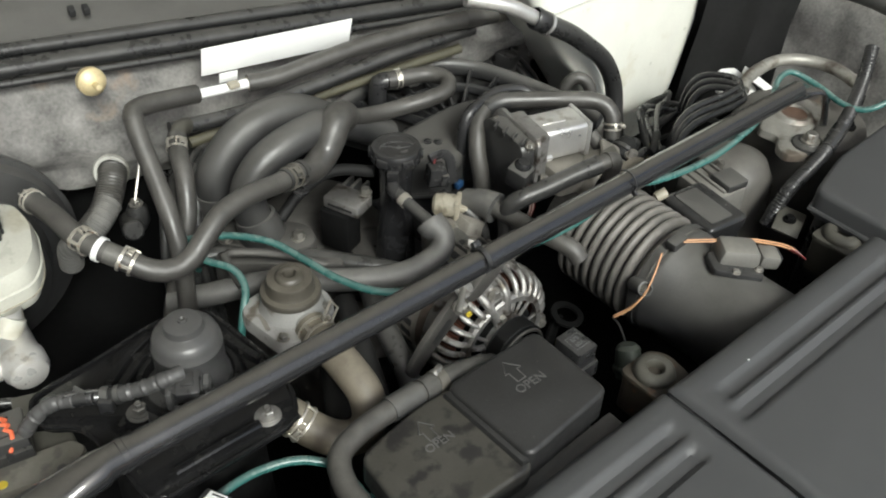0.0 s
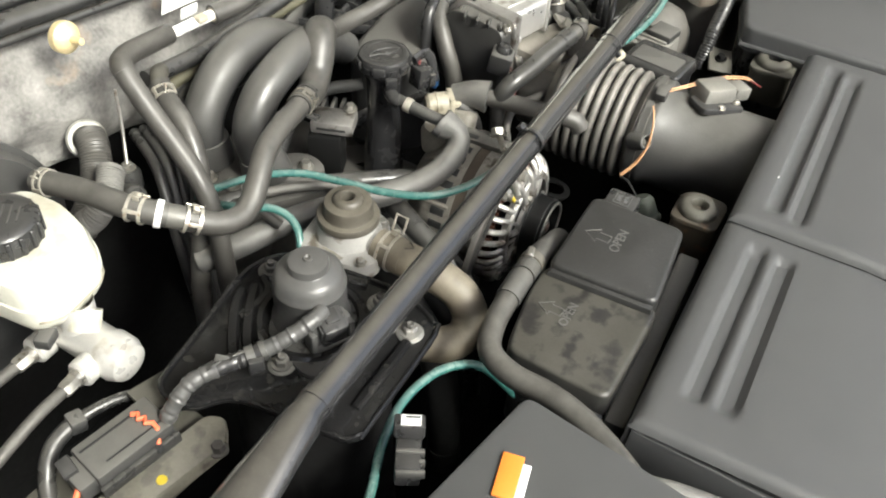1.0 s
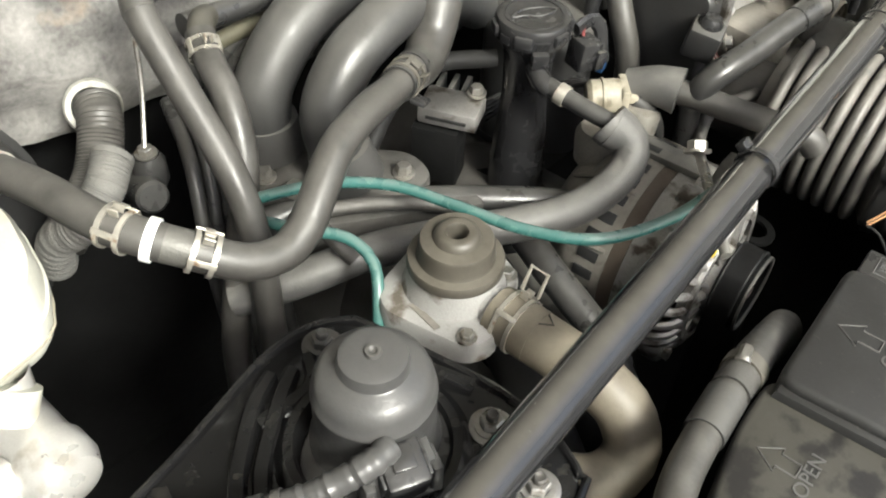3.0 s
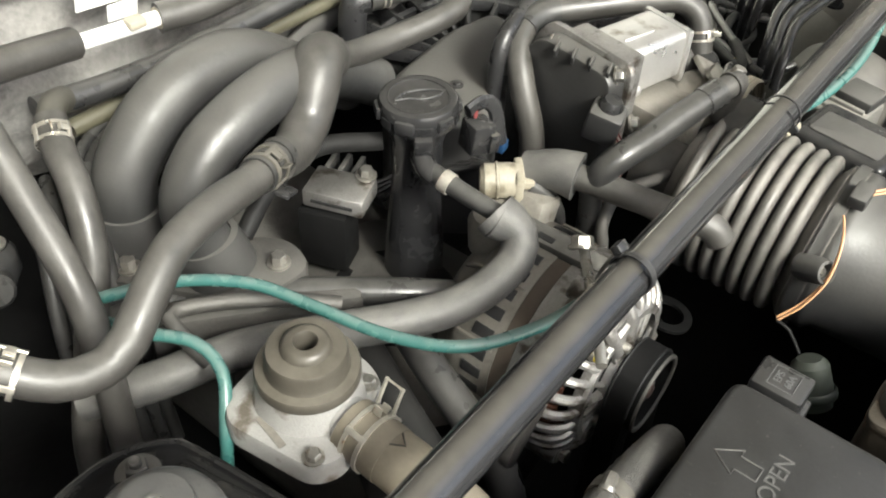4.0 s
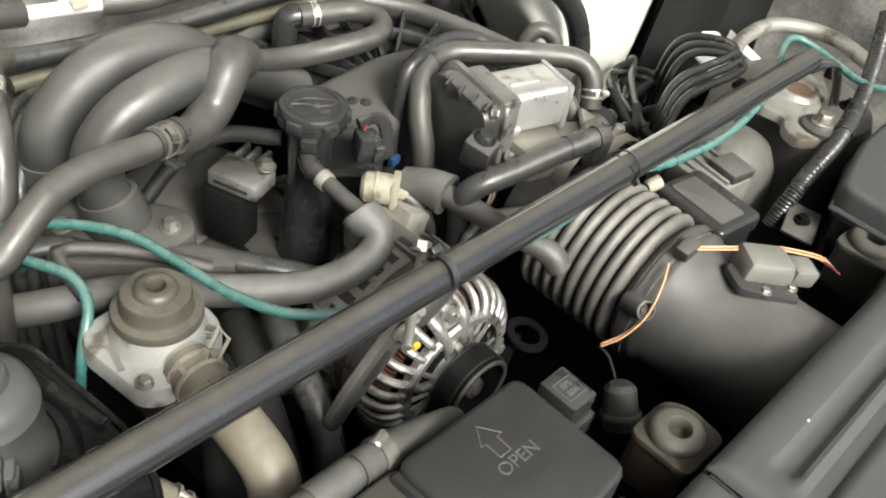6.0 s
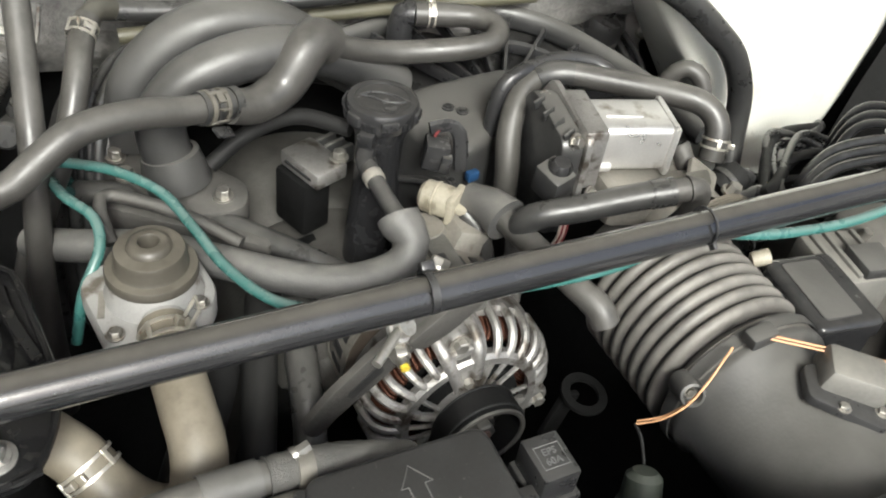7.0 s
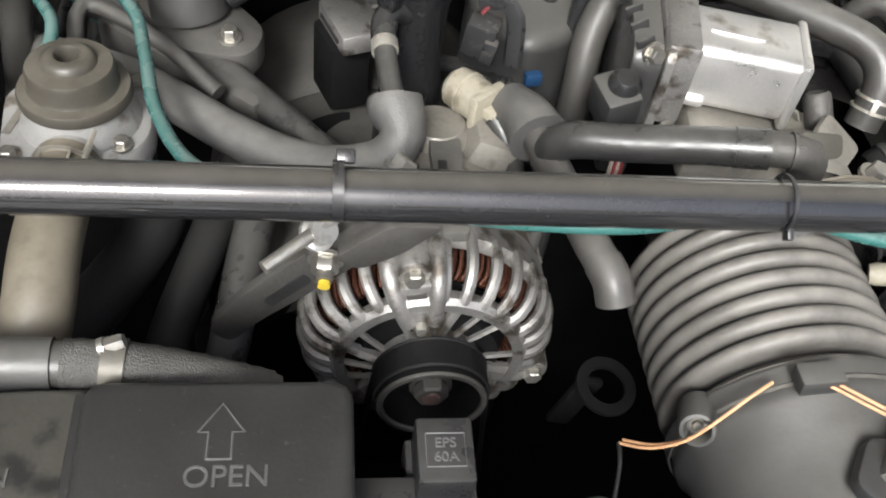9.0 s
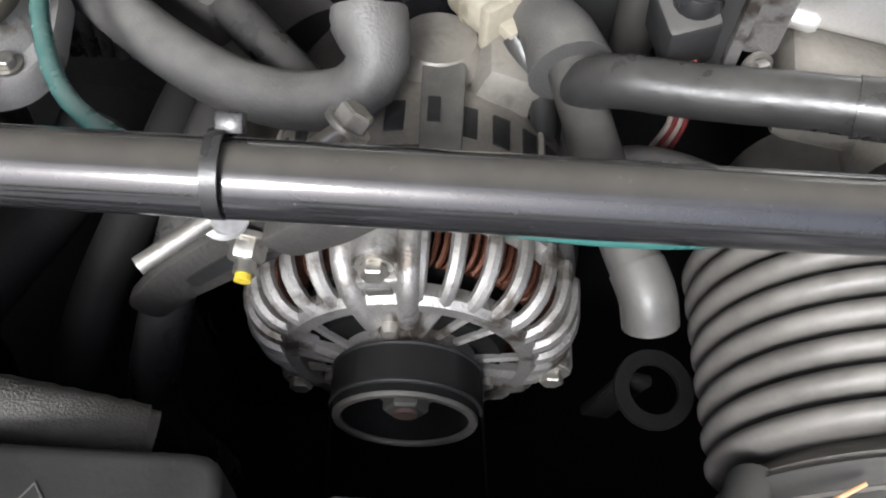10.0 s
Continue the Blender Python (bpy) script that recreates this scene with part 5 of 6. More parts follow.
part("bracket", tube([(0.083, 0.165, 0.832), (0.096, 0.163, 0.834), (0.104, 0.158, 0.828), (0.106, 0.152, 0.80)], 0.0035, 8, flat=1.6), PLASTIC, bl)
part("wire", tube([(0.085, 0.160, 0.828), (0.092, 0.164, 0.833), (0.10, 0.17, 0.826)], 0.0012, 6), RED, bl)
solid("blue_clip", box((0.010, 0.006, 0.008), (0.122, 0.160, 0.785), (0, 0, 10), 0.001), BLUE, (0.122, 0.160, 0.785), "small blue plastic clip under the plenum", "clip")

# ---- air intake bellows and duct ----
bel = thing("intake_bellows", (0.217, 0.0, 0.68), "ribbed dusty rubber intake bellows", "intake bellows")
BX = Vector((0.229, 0, 0.743))
prof = [(0.046, 0.058), (0.050, 0.05)]
for k in range(8):
    y = 0.044 - k * 0.0112
    prof += [(0.0500, y + 0.0056), (0.0570, y + 0.0047), (0.0605, y + 0.0032), (0.0618, y + 0.0010), (0.0618, y - 0.0010), (0.0605, y - 0.0032), (0.0570, y - 0.0047), (0.0500, y - 0.0056)]
prof += [(0.057, -0.045), (0.060, -0.047), (0.060, -0.062)]
part("ribs", lathe([(r, y) for r, y in prof], BX, (-0.02, 1, 0.03), 64), BELLOWS, bel)
part("throat", lathe([(0.040, 0.03), (0.040, 0.09)], BX, (-0.02, 1, 0.03), 32), HOSE, bel)
duct = thing("air_duct", (0.215, -0.12, 0.70), "dusty black plastic air duct with a sensor housing", "air duct")
part("pipe", lathe([(0.0585, -0.056), (0.0605, -0.060), (0.0605, -0.066), (0.056, -0.072), (0.054, -0.12), (0.056, -0.20), (0.056, -0.26)], BX, (-0.02, 1, 0.03), 48), DUSTY, duct)
lug = part("clamp_lug", lathe([(0.0, 0.006), (0.0048, 0.006), (0.0052, 0.010), (0.0064, 0.0125), (0.0080, 0.0122), (0.0088, 0.010), (0.0095, -0.010)], (0.171, -0.060, 0.766), (-0.4, -0.8, 0.5), 18), DUSTY, duct)
part("screw", hexagon(Vector((0.171, -0.060, 0.766)) + Vector((-0.4, -0.8, 0.5)).normalized() * 0.006, 0.0028, 0.003, (-0.4, -0.8, 0.5), 1.3), DRAB, lug)
part("clamp_band", lathe([(0.0615, -0.050), (0.0625, -0.050), (0.0625, -0.058), (0.0615, -0.058)], BX, (-0.02, 1, 0.03), 48, closed=True), DUSTY, duct)
part("clip_block", box((0.020, 0.012, 0.010), (0.211, -0.064, 0.806), (0, -8, 0), 0.002), DUSTY, duct, "square clip on the collar")
maf = thing("air_flow_sensor", (0.225, -0.12, 0.795), "dusty grey air flow sensor on the duct", "sensor")
part("foot", slab(rounded([(-0.026, -0.016), (0.024, -0.022), (0.028, 0.010), (-0.006, 0.022), (-0.028, 0.010)], 0.006), 0, 0.006, 0.002, m=pose(0.240, -0.114, 0.793, 0, 8, -38)), PLASTIC, maf)
part("head", box((0.044, 0.032, 0.020), (0.248, -0.109, 0.804), (0, 6, -38), 0.004, taper=0.85), SHABBY, maf, "dusty grey sensor head")
part("nose", box((0.020, 0.022, 0.015), (0.273, -0.129, 0.798), (0, 6, -38), 0.003), SHABBY, maf)
part("nose_slot", box((0.003, 0.016, 0.009), (0.2815, -0.1355, 0.798), (0, 6, -38), 0.0006), INK_SHADE, maf)
for p in ((0.228, -0.124, 0.799), (0.252, -0.134, 0.796)):
    bolt(p, 0.0032, 0.003, mat=ZINC, parent=maf)
W1 = [(0.213, -0.069, 0.808), (0.235, -0.087, 0.8095), (0.262, -0.107, 0.810), (0.285, -0.122, 0.804), (0.302, -0.132, 0.797), (0.314, -0.138, 0.788)]
W2 = [(0.192, -0.062, 0.797), (0.182, -0.067, 0.794), (0.172, -0.071, 0.784), (0.162, -0.072, 0.768), (0.152, -0.066, 0.750), (0.142, -0.056, 0.737)]
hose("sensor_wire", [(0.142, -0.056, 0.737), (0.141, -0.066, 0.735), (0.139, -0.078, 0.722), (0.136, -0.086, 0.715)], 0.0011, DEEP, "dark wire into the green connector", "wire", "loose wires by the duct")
for pts in (W1, W2):
    for d in (0.0, 0.0022):
        hose("sensor_wire", [Vector(p) + Vector((d, d * 0.5, d * 0.4)) for p in pts], 0.0008, WIRE, "thin pale copper-coloured loose wire", "wire", "loose wires by the duct")
for k in range(4):
    hose("wire_end", [(0.306, -0.134 + 0.001 * k, 0.794), (0.315, -0.139 + 0.002 * k, 0.788 + 0.0012 * k), (0.322, -0.147 + 0.004 * k, 0.781 + 0.001 * k)], 0.0010, (RED, CLAMP, RED, INK_SHADE)[k], "short red and pale wire end by the sensor", "wire", "wire ends by the sensor")
grc = thing("green_connector", (0.125, -0.085, 0.70), "grey-green round wiring connector below the duct", "connector")
part("shell", lathe([(0.013, 0), (0.014, 0.012), (0.012, 0.03), (0.008, 0.034), (0, 0.034)], (0.125, -0.10, 0.70), (0.2, 0.4, 0.8), 18), GREEN, grc)
part("collar", lathe([(0.0145, 0), (0.016, 0.002), (0.016, 0.006), (0.0145, 0.008)], (0.126, -0.098, 0.705), (0.2, 0.4, 0.8), 18), GREEN, grc)
hook = thing("lifting_eye", (0.166, 0.03, 0.64), "dark steel lifting eye beside the alternator", "lifting eye")
part("eye", lathe([(0.012, -0.0015), (0.019, -0.0015), (0.019, 0.0015), (0.012, 0.0015)], (0.170, 0.022, 0.664), (0.1, -0.15, 1.0), 28, closed=True), DARK, hook)
part("stem", box((0.016, 0.006, 0.05), (0.158, 0.03, 0.635), (0, 15, 0), 0.002), DARK, hook)

# ---- relay box ----
rel = thing("relay_box", (0.306, -0.032, 0.735), "glossy black relay box with a worn grey lid panel", "relay box")
RQ = pose(0.306, -0.032, 0, 0, 0, -8)
part("case", slab(rounded([(-0.026, -0.034), (0.026, -0.034), (0.026, 0.034), (-0.026, 0.034)], 0.006), 0.735, 0.776, 0.002, m=RQ), SHINY, rel)
part("lid", slab(rounded([(-0.0285, -0.0365), (0.0285, -0.0365), (0.0285, 0.0365), (-0.0285, 0.0365)], 0.008), 0.774, 0.788, 0.005, m=RQ, segments=4), SHINY, rel, "rounded glossy lid")
part("lid_panel", slab(rounded([(-0.020, -0.028), (0.012, -0.028), (0.012, 0.028), (-0.020, 0.028)], 0.004), 0.787, 0.7895, 0.001, m=RQ), DUSTY, rel, "worn grey lid panel")
part("latch", box((0.010, 0.016, 0.022), (0.282, -0.052, 0.770), (0, 0, -8), 0.002), PLASTIC, rel)
con = thing("grey_connector_block", (0.362, 0.0, 0.74), "dusty grey connector block behind the relay box", "connector")
part("shell", box((0.052, 0.058, 0.040), (0.362, -0.002, 0.758), (0, 0, -10), 0.004), SHABBY, con)
for k in range(4):
    part("rib", box((0.004, 0.050, 0.004), (0.345 + 0.012 * k, 0.001 - 0.0022 * k, 0.779), (0, 0, -10), 0.001), SHABBY, con)
part("cap", box((0.030, 0.030, 0.010), (0.372, -0.016, 0.782), (0, 0, -10), 0.002), DUSTY, con)
part("stud", lathe([(0.004, 0), (0.004, 0.012), (0, 0.012)], (0.392, 0.012, 0.772), (0.1, -0.2, 1), 12), ZINC, con)
solid("white_pipe_stub", lathe([(0, 0), (0.0052, 0), (0.006, 0.003), (0.006, 0.013), (0, 0.013)], (0.276, 0.012, 0.785), (0.8, -0.3, 0.3), 18), CREAM, (0.278, 0.004, 0.785), "pale plastic pipe stub beside the bellows", "pipe stub")

# ---- fuse box ----
fuse = thing("fuse_box", (-0.085, -0.115, 0.74), "dusty black fuse box with a two-level lid", "fuse box")
LOW = rounded([(-0.182, -0.072), (-0.188, -0.160), (-0.08, -0.163), (-0.08, -0.062), (-0.12, -0.062)], 0.012)
HIGH = rounded([(-0.090, -0.066), (-0.086, -0.160), (0.012, -0.152), (0.012, -0.066)], 0.010)
part("base", slab(rounded([(-0.178, -0.076), (-0.183, -0.158), (0.006, -0.150), (0.008, -0.070)], 0.01), 0.70, 0.785, 0), PLASTIC, fuse)
part("lower_lid", slab(LOW, 0.775, 0.800, 0.004, segments=3), SPOTTED, fuse, "lower lid with dark oily spots")
part("upper_lid", slab(HIGH, 0.780, 0.811, 0.004, segments=3), LID, fuse, "raised lid half marked with an arrow")
part("lid_step", slab([(-0.094, -0.068), (-0.091, -0.158), (-0.084, -0.158), (-0.086, -0.068)], 0.79, 0.806, 0.003), LID, fuse)
part("side_channel", slab(rounded([(-0.19, -0.161), (-0.19, -0.178), (0.018, -0.172), (0.018, -0.153)], 0.003), 0.755, 0.779, 0.002), DUSTY, fuse)
part("latch", box((0.012, 0.02, 0.03), (-0.196, -0.150, 0.77), (0, 0, -3), 0.002), PLASTIC, fuse)
lettering("OPEN", 0.0118, pose(-0.034, -0.1075, 0.8112, 0, 0, 0), WORN, fuse)
lettering("OPEN", 0.0105, pose(-0.125, -0.101, 0.8002, 0, 0, 0), WORN, fuse)
for ox, oy, oz, k in ((-0.035, -0.0872, 0.8113, 1.1), (-0.124, -0.084, 0.8003, 1.0)):
    arrow = [(-0.006, -0.012), (-0.006, -0.002), (-0.0095, -0.002), (-0.002, 0.009), (0.006, -0.002), (0.002, -0.002), (0.002, -0.012)]
    part("arrow", tube([(ox + x * k, oy + y * k, oz) for x, y in arrow] + [(ox - 0.006 * k, oy - 0.012 * k, oz)], 0.0005, 5, bend=False), WORN, fuse, "moulded arrow outline")
eps = thing("slow_blow_fuse", (0.05, -0.082, 0.75), "black block fuse with a small pale label", "fuse")
part("block", box((0.024, 0.03, 0.03), (0.050, -0.084, 0.771), (0, 0, 0), 0.002), PLASTIC, eps)
part("collar", box((0.03, 0.034, 0.018), (0.050, -0.085, 0.757), (0, 0, 0), 0.002), PLASTIC, eps)
part("label_frame", tube([(0.042, -0.077, 0.7863), (0.058, -0.077, 0.7863), (0.058, -0.092, 0.7863), (0.042, -0.092, 0.7863), (0.042, -0.077, 0.7863)], 0.0004, 4, bend=False), FAINT, eps)
lettering("EPS", 0.0062, pose(0.050, -0.0815, 0.7863), FAINT, eps)
lettering("60A", 0.0062, pose(0.050, -0.0878, 0.7863), FAINT, eps)
part("bridge", box((0.03, 0.014, 0.012), (0.024, -0.095, 0.765), (0, 0, 0), 0.002), PLASTIC, eps)

PIPE = [(-0.02, -0.052, 0.775), (-0.045, -0.051, 0.785), (-0.072, -0.050, 0.793), (-0.10, -0.050, 0.797), (-0.14, -0.052, 0.800), (-0.172, -0.056, 0.802), (-0.195, -0.066, 0.803), (-0.206, -0.090, 0.803), (-0.208, -0.12, 0.803), (-0.216, -0.150, 0.803), (-0.232, -0.185, 0.80), (-0.25, -0.22, 0.79)]
cpipe = thing("coolant_pipe", PIPE[5], "grey coolant hose bent round the fuse box", "hose")
part("hose", tube(PIPE, 0.0094, 18), HOSE, cpipe)
part("braided_end", tube(cut(PIPE, 0.0, 0.245), lambda s: 0.0106 + 0.0003 * math.sin(s * 90), 20, bend=False), BRAIDED, cpipe, "braided dark sleeve")
solid("metal_sleeve", band(PIPE, 0.30, 0.0096, 0.03), DUSTY, along(PIPE, 0.32)[0], "smooth dull grey metal sleeve on the coolant hose", "metal sleeve")
wc = thing("worm_clamp", along(PIPE, 0.19)[0], "zinc worm drive hose clamp", "hose clamp", "hose clamps")
part("band", band(PIPE, 0.19, 0.0107, 0.009), DRAB, wc)
part("screw", hexagon(Vector(along(PIPE, 0.19)[0]) + Vector((-0.004, 0.002, 0.010)), 0.0035, 0.010, (1, 0.2, 0.3), 1.2), ZINC, wc)


def mount(at, r, label, dirty):
    """A rubber grommet lying in a folded bracket."""
    g = thing("rubber_mount", at, label, "rubber mount", "rubber mounts")
    x, y, z = at
    part("grommet", lathe([(r * 0.34, -0.012), (r * 0.36, -0.001), (r * 0.46, 0.0015), (r * 0.74, 0.0015), (r * 0.92, -0.0005), (r, -0.004), (r, -0.009)], at, (0, -0.05, 1), 36), OLIVE, g, "dusty round rubber grommet")
    part("hole", lathe([(0, -0.010), (r * 0.37, -0.010)], at, (0, 0, 1), 20), INK_SHADE, g)
    out = rounded([(x - r * 1.15, y - r * 1.25), (x + r * 1.25, y - r * 1.25), (x + r * 1.45, y + r * 0.4), (x + r * 0.9, y + r * 1.15), (x - r * 1.15, y + r * 1.15)], r * 0.45)
    part("bracket", slab(out, z - 0.011, z - 0.006, 0.0015), dirty, g, "stained steel bracket")
    part("skirt", slab([(x + (a - x) * 0.94, y + (b - y) * 0.94) for a, b in out], z - 0.05, z - 0.011, 0), dirty, g)
    return g


mount((0.080, -0.150, 0.787), 0.019, "dusty rubber mount in a rusty bracket beside the fuse box", RUSTED)
mount((0.398, -0.146, 0.778), 0.021, "dusty rubber mount beside the far box", OLIVE)

# ---- radiator covers ----
def cover_half(x0, x1, grooves, label):
    c = thing("radiator_cover", ((x0 + x1) / 2, -0.28, 0.80), label, "radiator cover", "radiator cover halves")
    ys = [-0.180, -0.183, -0.188, -0.196] + [-0.196 - 0.0029 * k for k in range(1, 25)] + [-0.30, -0.36, -0.43, -0.50, -0.54]
    cols = 40
    xs = [x0, x0 + 0.002, x0 + 0.006] + [x0 + 0.01 + (x1 - x0 - 0.02) * k / cols for k in range(cols + 1)] + [x1 - 0.006, x1 - 0.002, x1]

    def height(x, y):
        z = 0.812 - 0.10 * max(0, -0.30 - y)
        e = min(x - x0, x1 - x, -0.18 - y)
        z -= 0.008 * max(0, 1 - e / 0.008) ** 2
        for ga, gb, gy in grooves:
            q = max(0, abs(y - gy) - 0.0045) / 0.003
            w = max(0, ga - x, x - gb) / 0.004
            z -= 0.0055 * math.exp(-(q * q + w * w))
        return z

    bm = bmesh.new()
    g = [[bm.verts.new((x, y, height(x, y))) for x in xs] for y in ys]
    for i in range(len(ys) - 1):
        for j in range(len(xs) - 1):
            bm.faces.new((g[i][j], g[i][j + 1], g[i + 1][j + 1], g[i + 1][j]))
    part("top", bm, COVER, c)
    part("rear_skirt", box((x1 - x0 - 0.004, 0.004, 0.05), ((x0 + x1) / 2, -0.180, 0.779), (4, 0, 0), 0.0015), COVER, c)
    part("side_skirt", box((0.004, 0.34, 0.05), (x0 + 0.0022, -0.352, 0.766), (3.5, 0, 0), 0.001), COVER, c)
    part("side_skirt", box((0.004, 0.34, 0.05), (x1 - 0.0022, -0.352, 0.766), (3.5, 0, 0), 0.001), COVER, c)
    return c


cover_half(-0.205, 0.048, ((-0.158, 0.018, -0.2145), (-0.158, 0.015, -0.2385)), "grained dark grey plastic radiator cover with twin grooves")
cover_half(0.053, 0.378, ((0.084, 0.345, -0.2135), (0.078, 0.338, -0.235)), "grained dark grey plastic radiator cover with twin grooves")
solid("rain_fleck", box((0.0016, 0.0016, 0.001), (0.128, -0.205, 0.8124), (0, 0, 0), 0.0003), PAPER, (0.128, -0.205, 0.812), "tiny white fleck on the radiator cover", "fleck")
panel = thing("side_cover", (-0.30, -0.2, 0.80), "dark grey plastic side cover with an orange reflector", "side cover")
part("top", slab(rounded([(-0.228, -0.110), (-0.248, -0.24), (-0.30, -0.45), (-0.52, -0.42), (-0.42, -0.075), (-0.33, -0.090)], 0.01), 0.77, 0.820, 0.004), COVER, panel)
part("reflector", box((0.034, 0.015, 0.002), (-0.296, -0.128, 0.8215), (0, 0, 12), 0.0006), ORANGE, panel, "orange warning label")
part("white_strip", box((0.034, 0.006, 0.002), (-0.299, -0.139, 0.8215), (0, 0, 12), 0.0006), PAPER, panel, "white half of the label")
hose("corrugated_conduit", [(-0.245, -0.195, 0.80), (-0.235, -0.23, 0.80), (-0.225, -0.28, 0.79), (-0.22, -0.36, 0.77)], 0.007, FOAM, "corrugated black conduit between the covers", "conduit")
side = thing("loose_connector", (-0.298, -0.062, 0.80), "dusty black wiring connector with a white label", "connector")
part("shell", box((0.038, 0.018, 0.018), (-0.305, -0.058, 0.80), (0, 12, 28), 0.002), PLASTIC, side)
part("head", box((0.014, 0.022, 0.012), (-0.290, -0.050, 0.812), (0, 12, 28), 0.002), PLASTIC, side)
part("label", box((0.010, 0.014, 0.0008), (-0.289, -0.0505, 0.8185), (0, 12, 28), 0), PAPER, side, "white paper label")
for k in range(3):
    part("print_bar", box((0.0012, 0.010 - 0.002 * (k % 2), 0.0004), (-0.2865 - 0.0027 * k, -0.0505 + 0.0012 * k, 0.8192 - 0.0006 * k), (0, 12, 28), 0), INK_SHADE, side)
for k in range(3):
    part("rib", box((0.004, 0.020, 0.006), (-0.306 - 0.007 * k, -0.060 - 0.004 * k, 0.808), (0, 12, 28), 0.0008), DUSTY, side)

# ---- far box and left strut tower ----
abox = thing("air_cleaner_box", (0.5, -0.2, 0.72), "dark grey plastic air cleaner box", "air cleaner box")
part("lid", slab(rounded([(0.400, -0.100), (0.400, -0.30), (0.62, -0.30), (0.62, -0.075), (0.48, -0.080)], 0.014), 0.775, 0.806, 0.006, segments=3), COVER, abox)
part("body", slab(rounded([(0.405, -0.106), (0.405, -0.30), (0.61, -0.30), (0.61, -0.082), (0.48, -0.087)], 0.012), 0.60, 0.772, 0), PLASTIC, abox)
part("lid_rib", tube([(0.40, -0.29, 0.782), (0.40, -0.101, 0.782), (0.48, -0.081, 0.782), (0.61, -0.076, 0.782)], 0.003, 8, bend=False), COVER, abox)
st = thing("strut_tower_left", (0.55, 0.01, 0.70), "dusty left strut tower with pale rim and rusty centre", "strut tower", kind="structure")
SC = Vector((0.585, 0.02, 0))
part("tower", lathe([(0.0, 0.772), (0.06, 0.772), (0.078, 0.765), (0.088, 0.74), (0.10, 0.5)], SC, (0, 0, 1), 48), BODY, st)
part("front_bulge", lathe([(0.0, 0.786), (0.02, 0.784), (0.038, 0.774), (0.048, 0.755), (0.052, 0.70), (0.055, 0.6)], (0.425, 0.012, 0), (0, 0, 1), 36), BODY, st, "smooth grey pressed bulge")
BARE = material("bare pale metal", (0.30, 0.29, 0.26), 0.5, metal=0.4, stain=((0.12, 0.10, 0.08), 40.0, 0.53))
part("rim", tube([(0.53, 0.082, 0.796), (0.556, 0.092, 0.803), (0.61, 0.092, 0.806), (0.645, 0.07, 0.806), (0.658, 0.03, 0.806), (0.652, -0.016, 0.80)], 0.008, 12), BARE, st, "pale worn metal rim")
part("top_mount", slab(rounded([(0.470, 0.018), (0.520, 0.036), (0.575, 0.032), (0.585, 0.004), (0.560, -0.014), (0.523, -0.022), (0.500, -0.018), (0.490, -0.030), (0.497, -0.048), (0.470, -0.052), (0.448, -0.036), (0.455, -0.018), (0.475, -0.008)], 0.008), 0.786, 0.796, 0.003), BARE, st, "pale bare metal mount plate")
part("mount_ring", lathe([(0.015, 0.002), (0.017, 0.006), (0.021, 0.006), (0.025, 0.0)], (0.530, 0.008, 0.795), (0, 0, 1), 32), BARE, st)
part("mount_hole", lathe([(0, 0.0), (0.008, 0.001), (0.0155, 0.0025)], (0.530, 0.008, 0.7962), (0, 0, 1), 28), material("rust", (0.10, 0.06, 0.04), 0.85, bump=0.8), st, "rusty round strut centre")
part("washer", lathe([(0, 0.004), (0.012, 0.004), (0.019, 0.002), (0.020, -0.003)], (0.487, -0.040, 0.797), (0, 0, 1), 28), RUBBER, st)
bolt((0.487, -0.040, 0.8005), 0.0075, 0.012, mat=ZINC, parent=st, name="nut")
part("brace_foot", tube([(0.515, 0.000, 0.838), (0.540, -0.012, 0.834), (0.540, -0.022, 0.815), (0.532, -0.030, 0.799)], 0.008, 10, flat=0.4), GLOSS, st, "black foot of the brace")
for k in range(3):
    part("foot_stud", lathe([(0.0055, 0), (0.0055, 0.012), (0, 0.013)], (0.56 + 0.03 * k, 0.030 - 0.028 * k, 0.796), (0, 0, 1), 14), DARK, st)
for p, q in (((0.52, 0.06, 0.775), 0.006), ((0.60, -0.03, 0.772), 0.008)):
    bolt(p, q, 0.009, mat=DARK, parent=st, name="nut")
for k in range(3):
    e = 0.011 * k
    hose("brake_line", [(0.345 + e, 0.045 + e, 0.775), (0.352 + e, 0.047 + e, 0.80), (0.388 + e, 0.054 + e, 0.814), (0.455 + e, 0.046 + e, 0.819), (0.478 + e, 0.050 + e, 0.820), (0.486 + e, 0.068 + e, 0.818), (0.478 + e, 0.095 + e, 0.812), (0.468 + e, 0.108 + e, 0.800), (0.458 + e, 0.110 + e, 0.775), (0.455 + e, 0.110 + e, 0.73)], 0.0042, SHINY, "black brake line bent in a hairpin by the strut tower", "brake line", "brake lines")
wt = thing("white_bracket", (0.57, 0.12, 0.75), "white painted body bracket behind the brake lines", "bracket")
part("plate", slab(rounded([(-0.026, -0.030), (0.020, -0.030), (0.026, 0.012), (0.008, 0.032), (-0.022, 0.026)], 0.006), 0, 0.004, 0.001, m=pose(0.575, 0.120, 0.765, 35, -25, 20)), ENAMEL, wt)
part("strap", box((0.012, 0.060, 0.003), (0.600, 0.098, 0.775), (35, -25, 20), 0.001), ENAMEL, wt)
part("stem", box((0.02, 0.02, 0.06), (0.580, 0.120, 0.735), (0, 0, 20), 0.002), DARK, wt)
hose("wing_conduit", [(0.66, 0.20, 0.86), (0.685, 0.13, 0.885), (0.70, 0.05, 0.895), (0.70, -0.04, 0.885), (0.69, -0.14, 0.85)], 0.016, FOAM, "corrugated black conduit along the inner wing", "conduit")
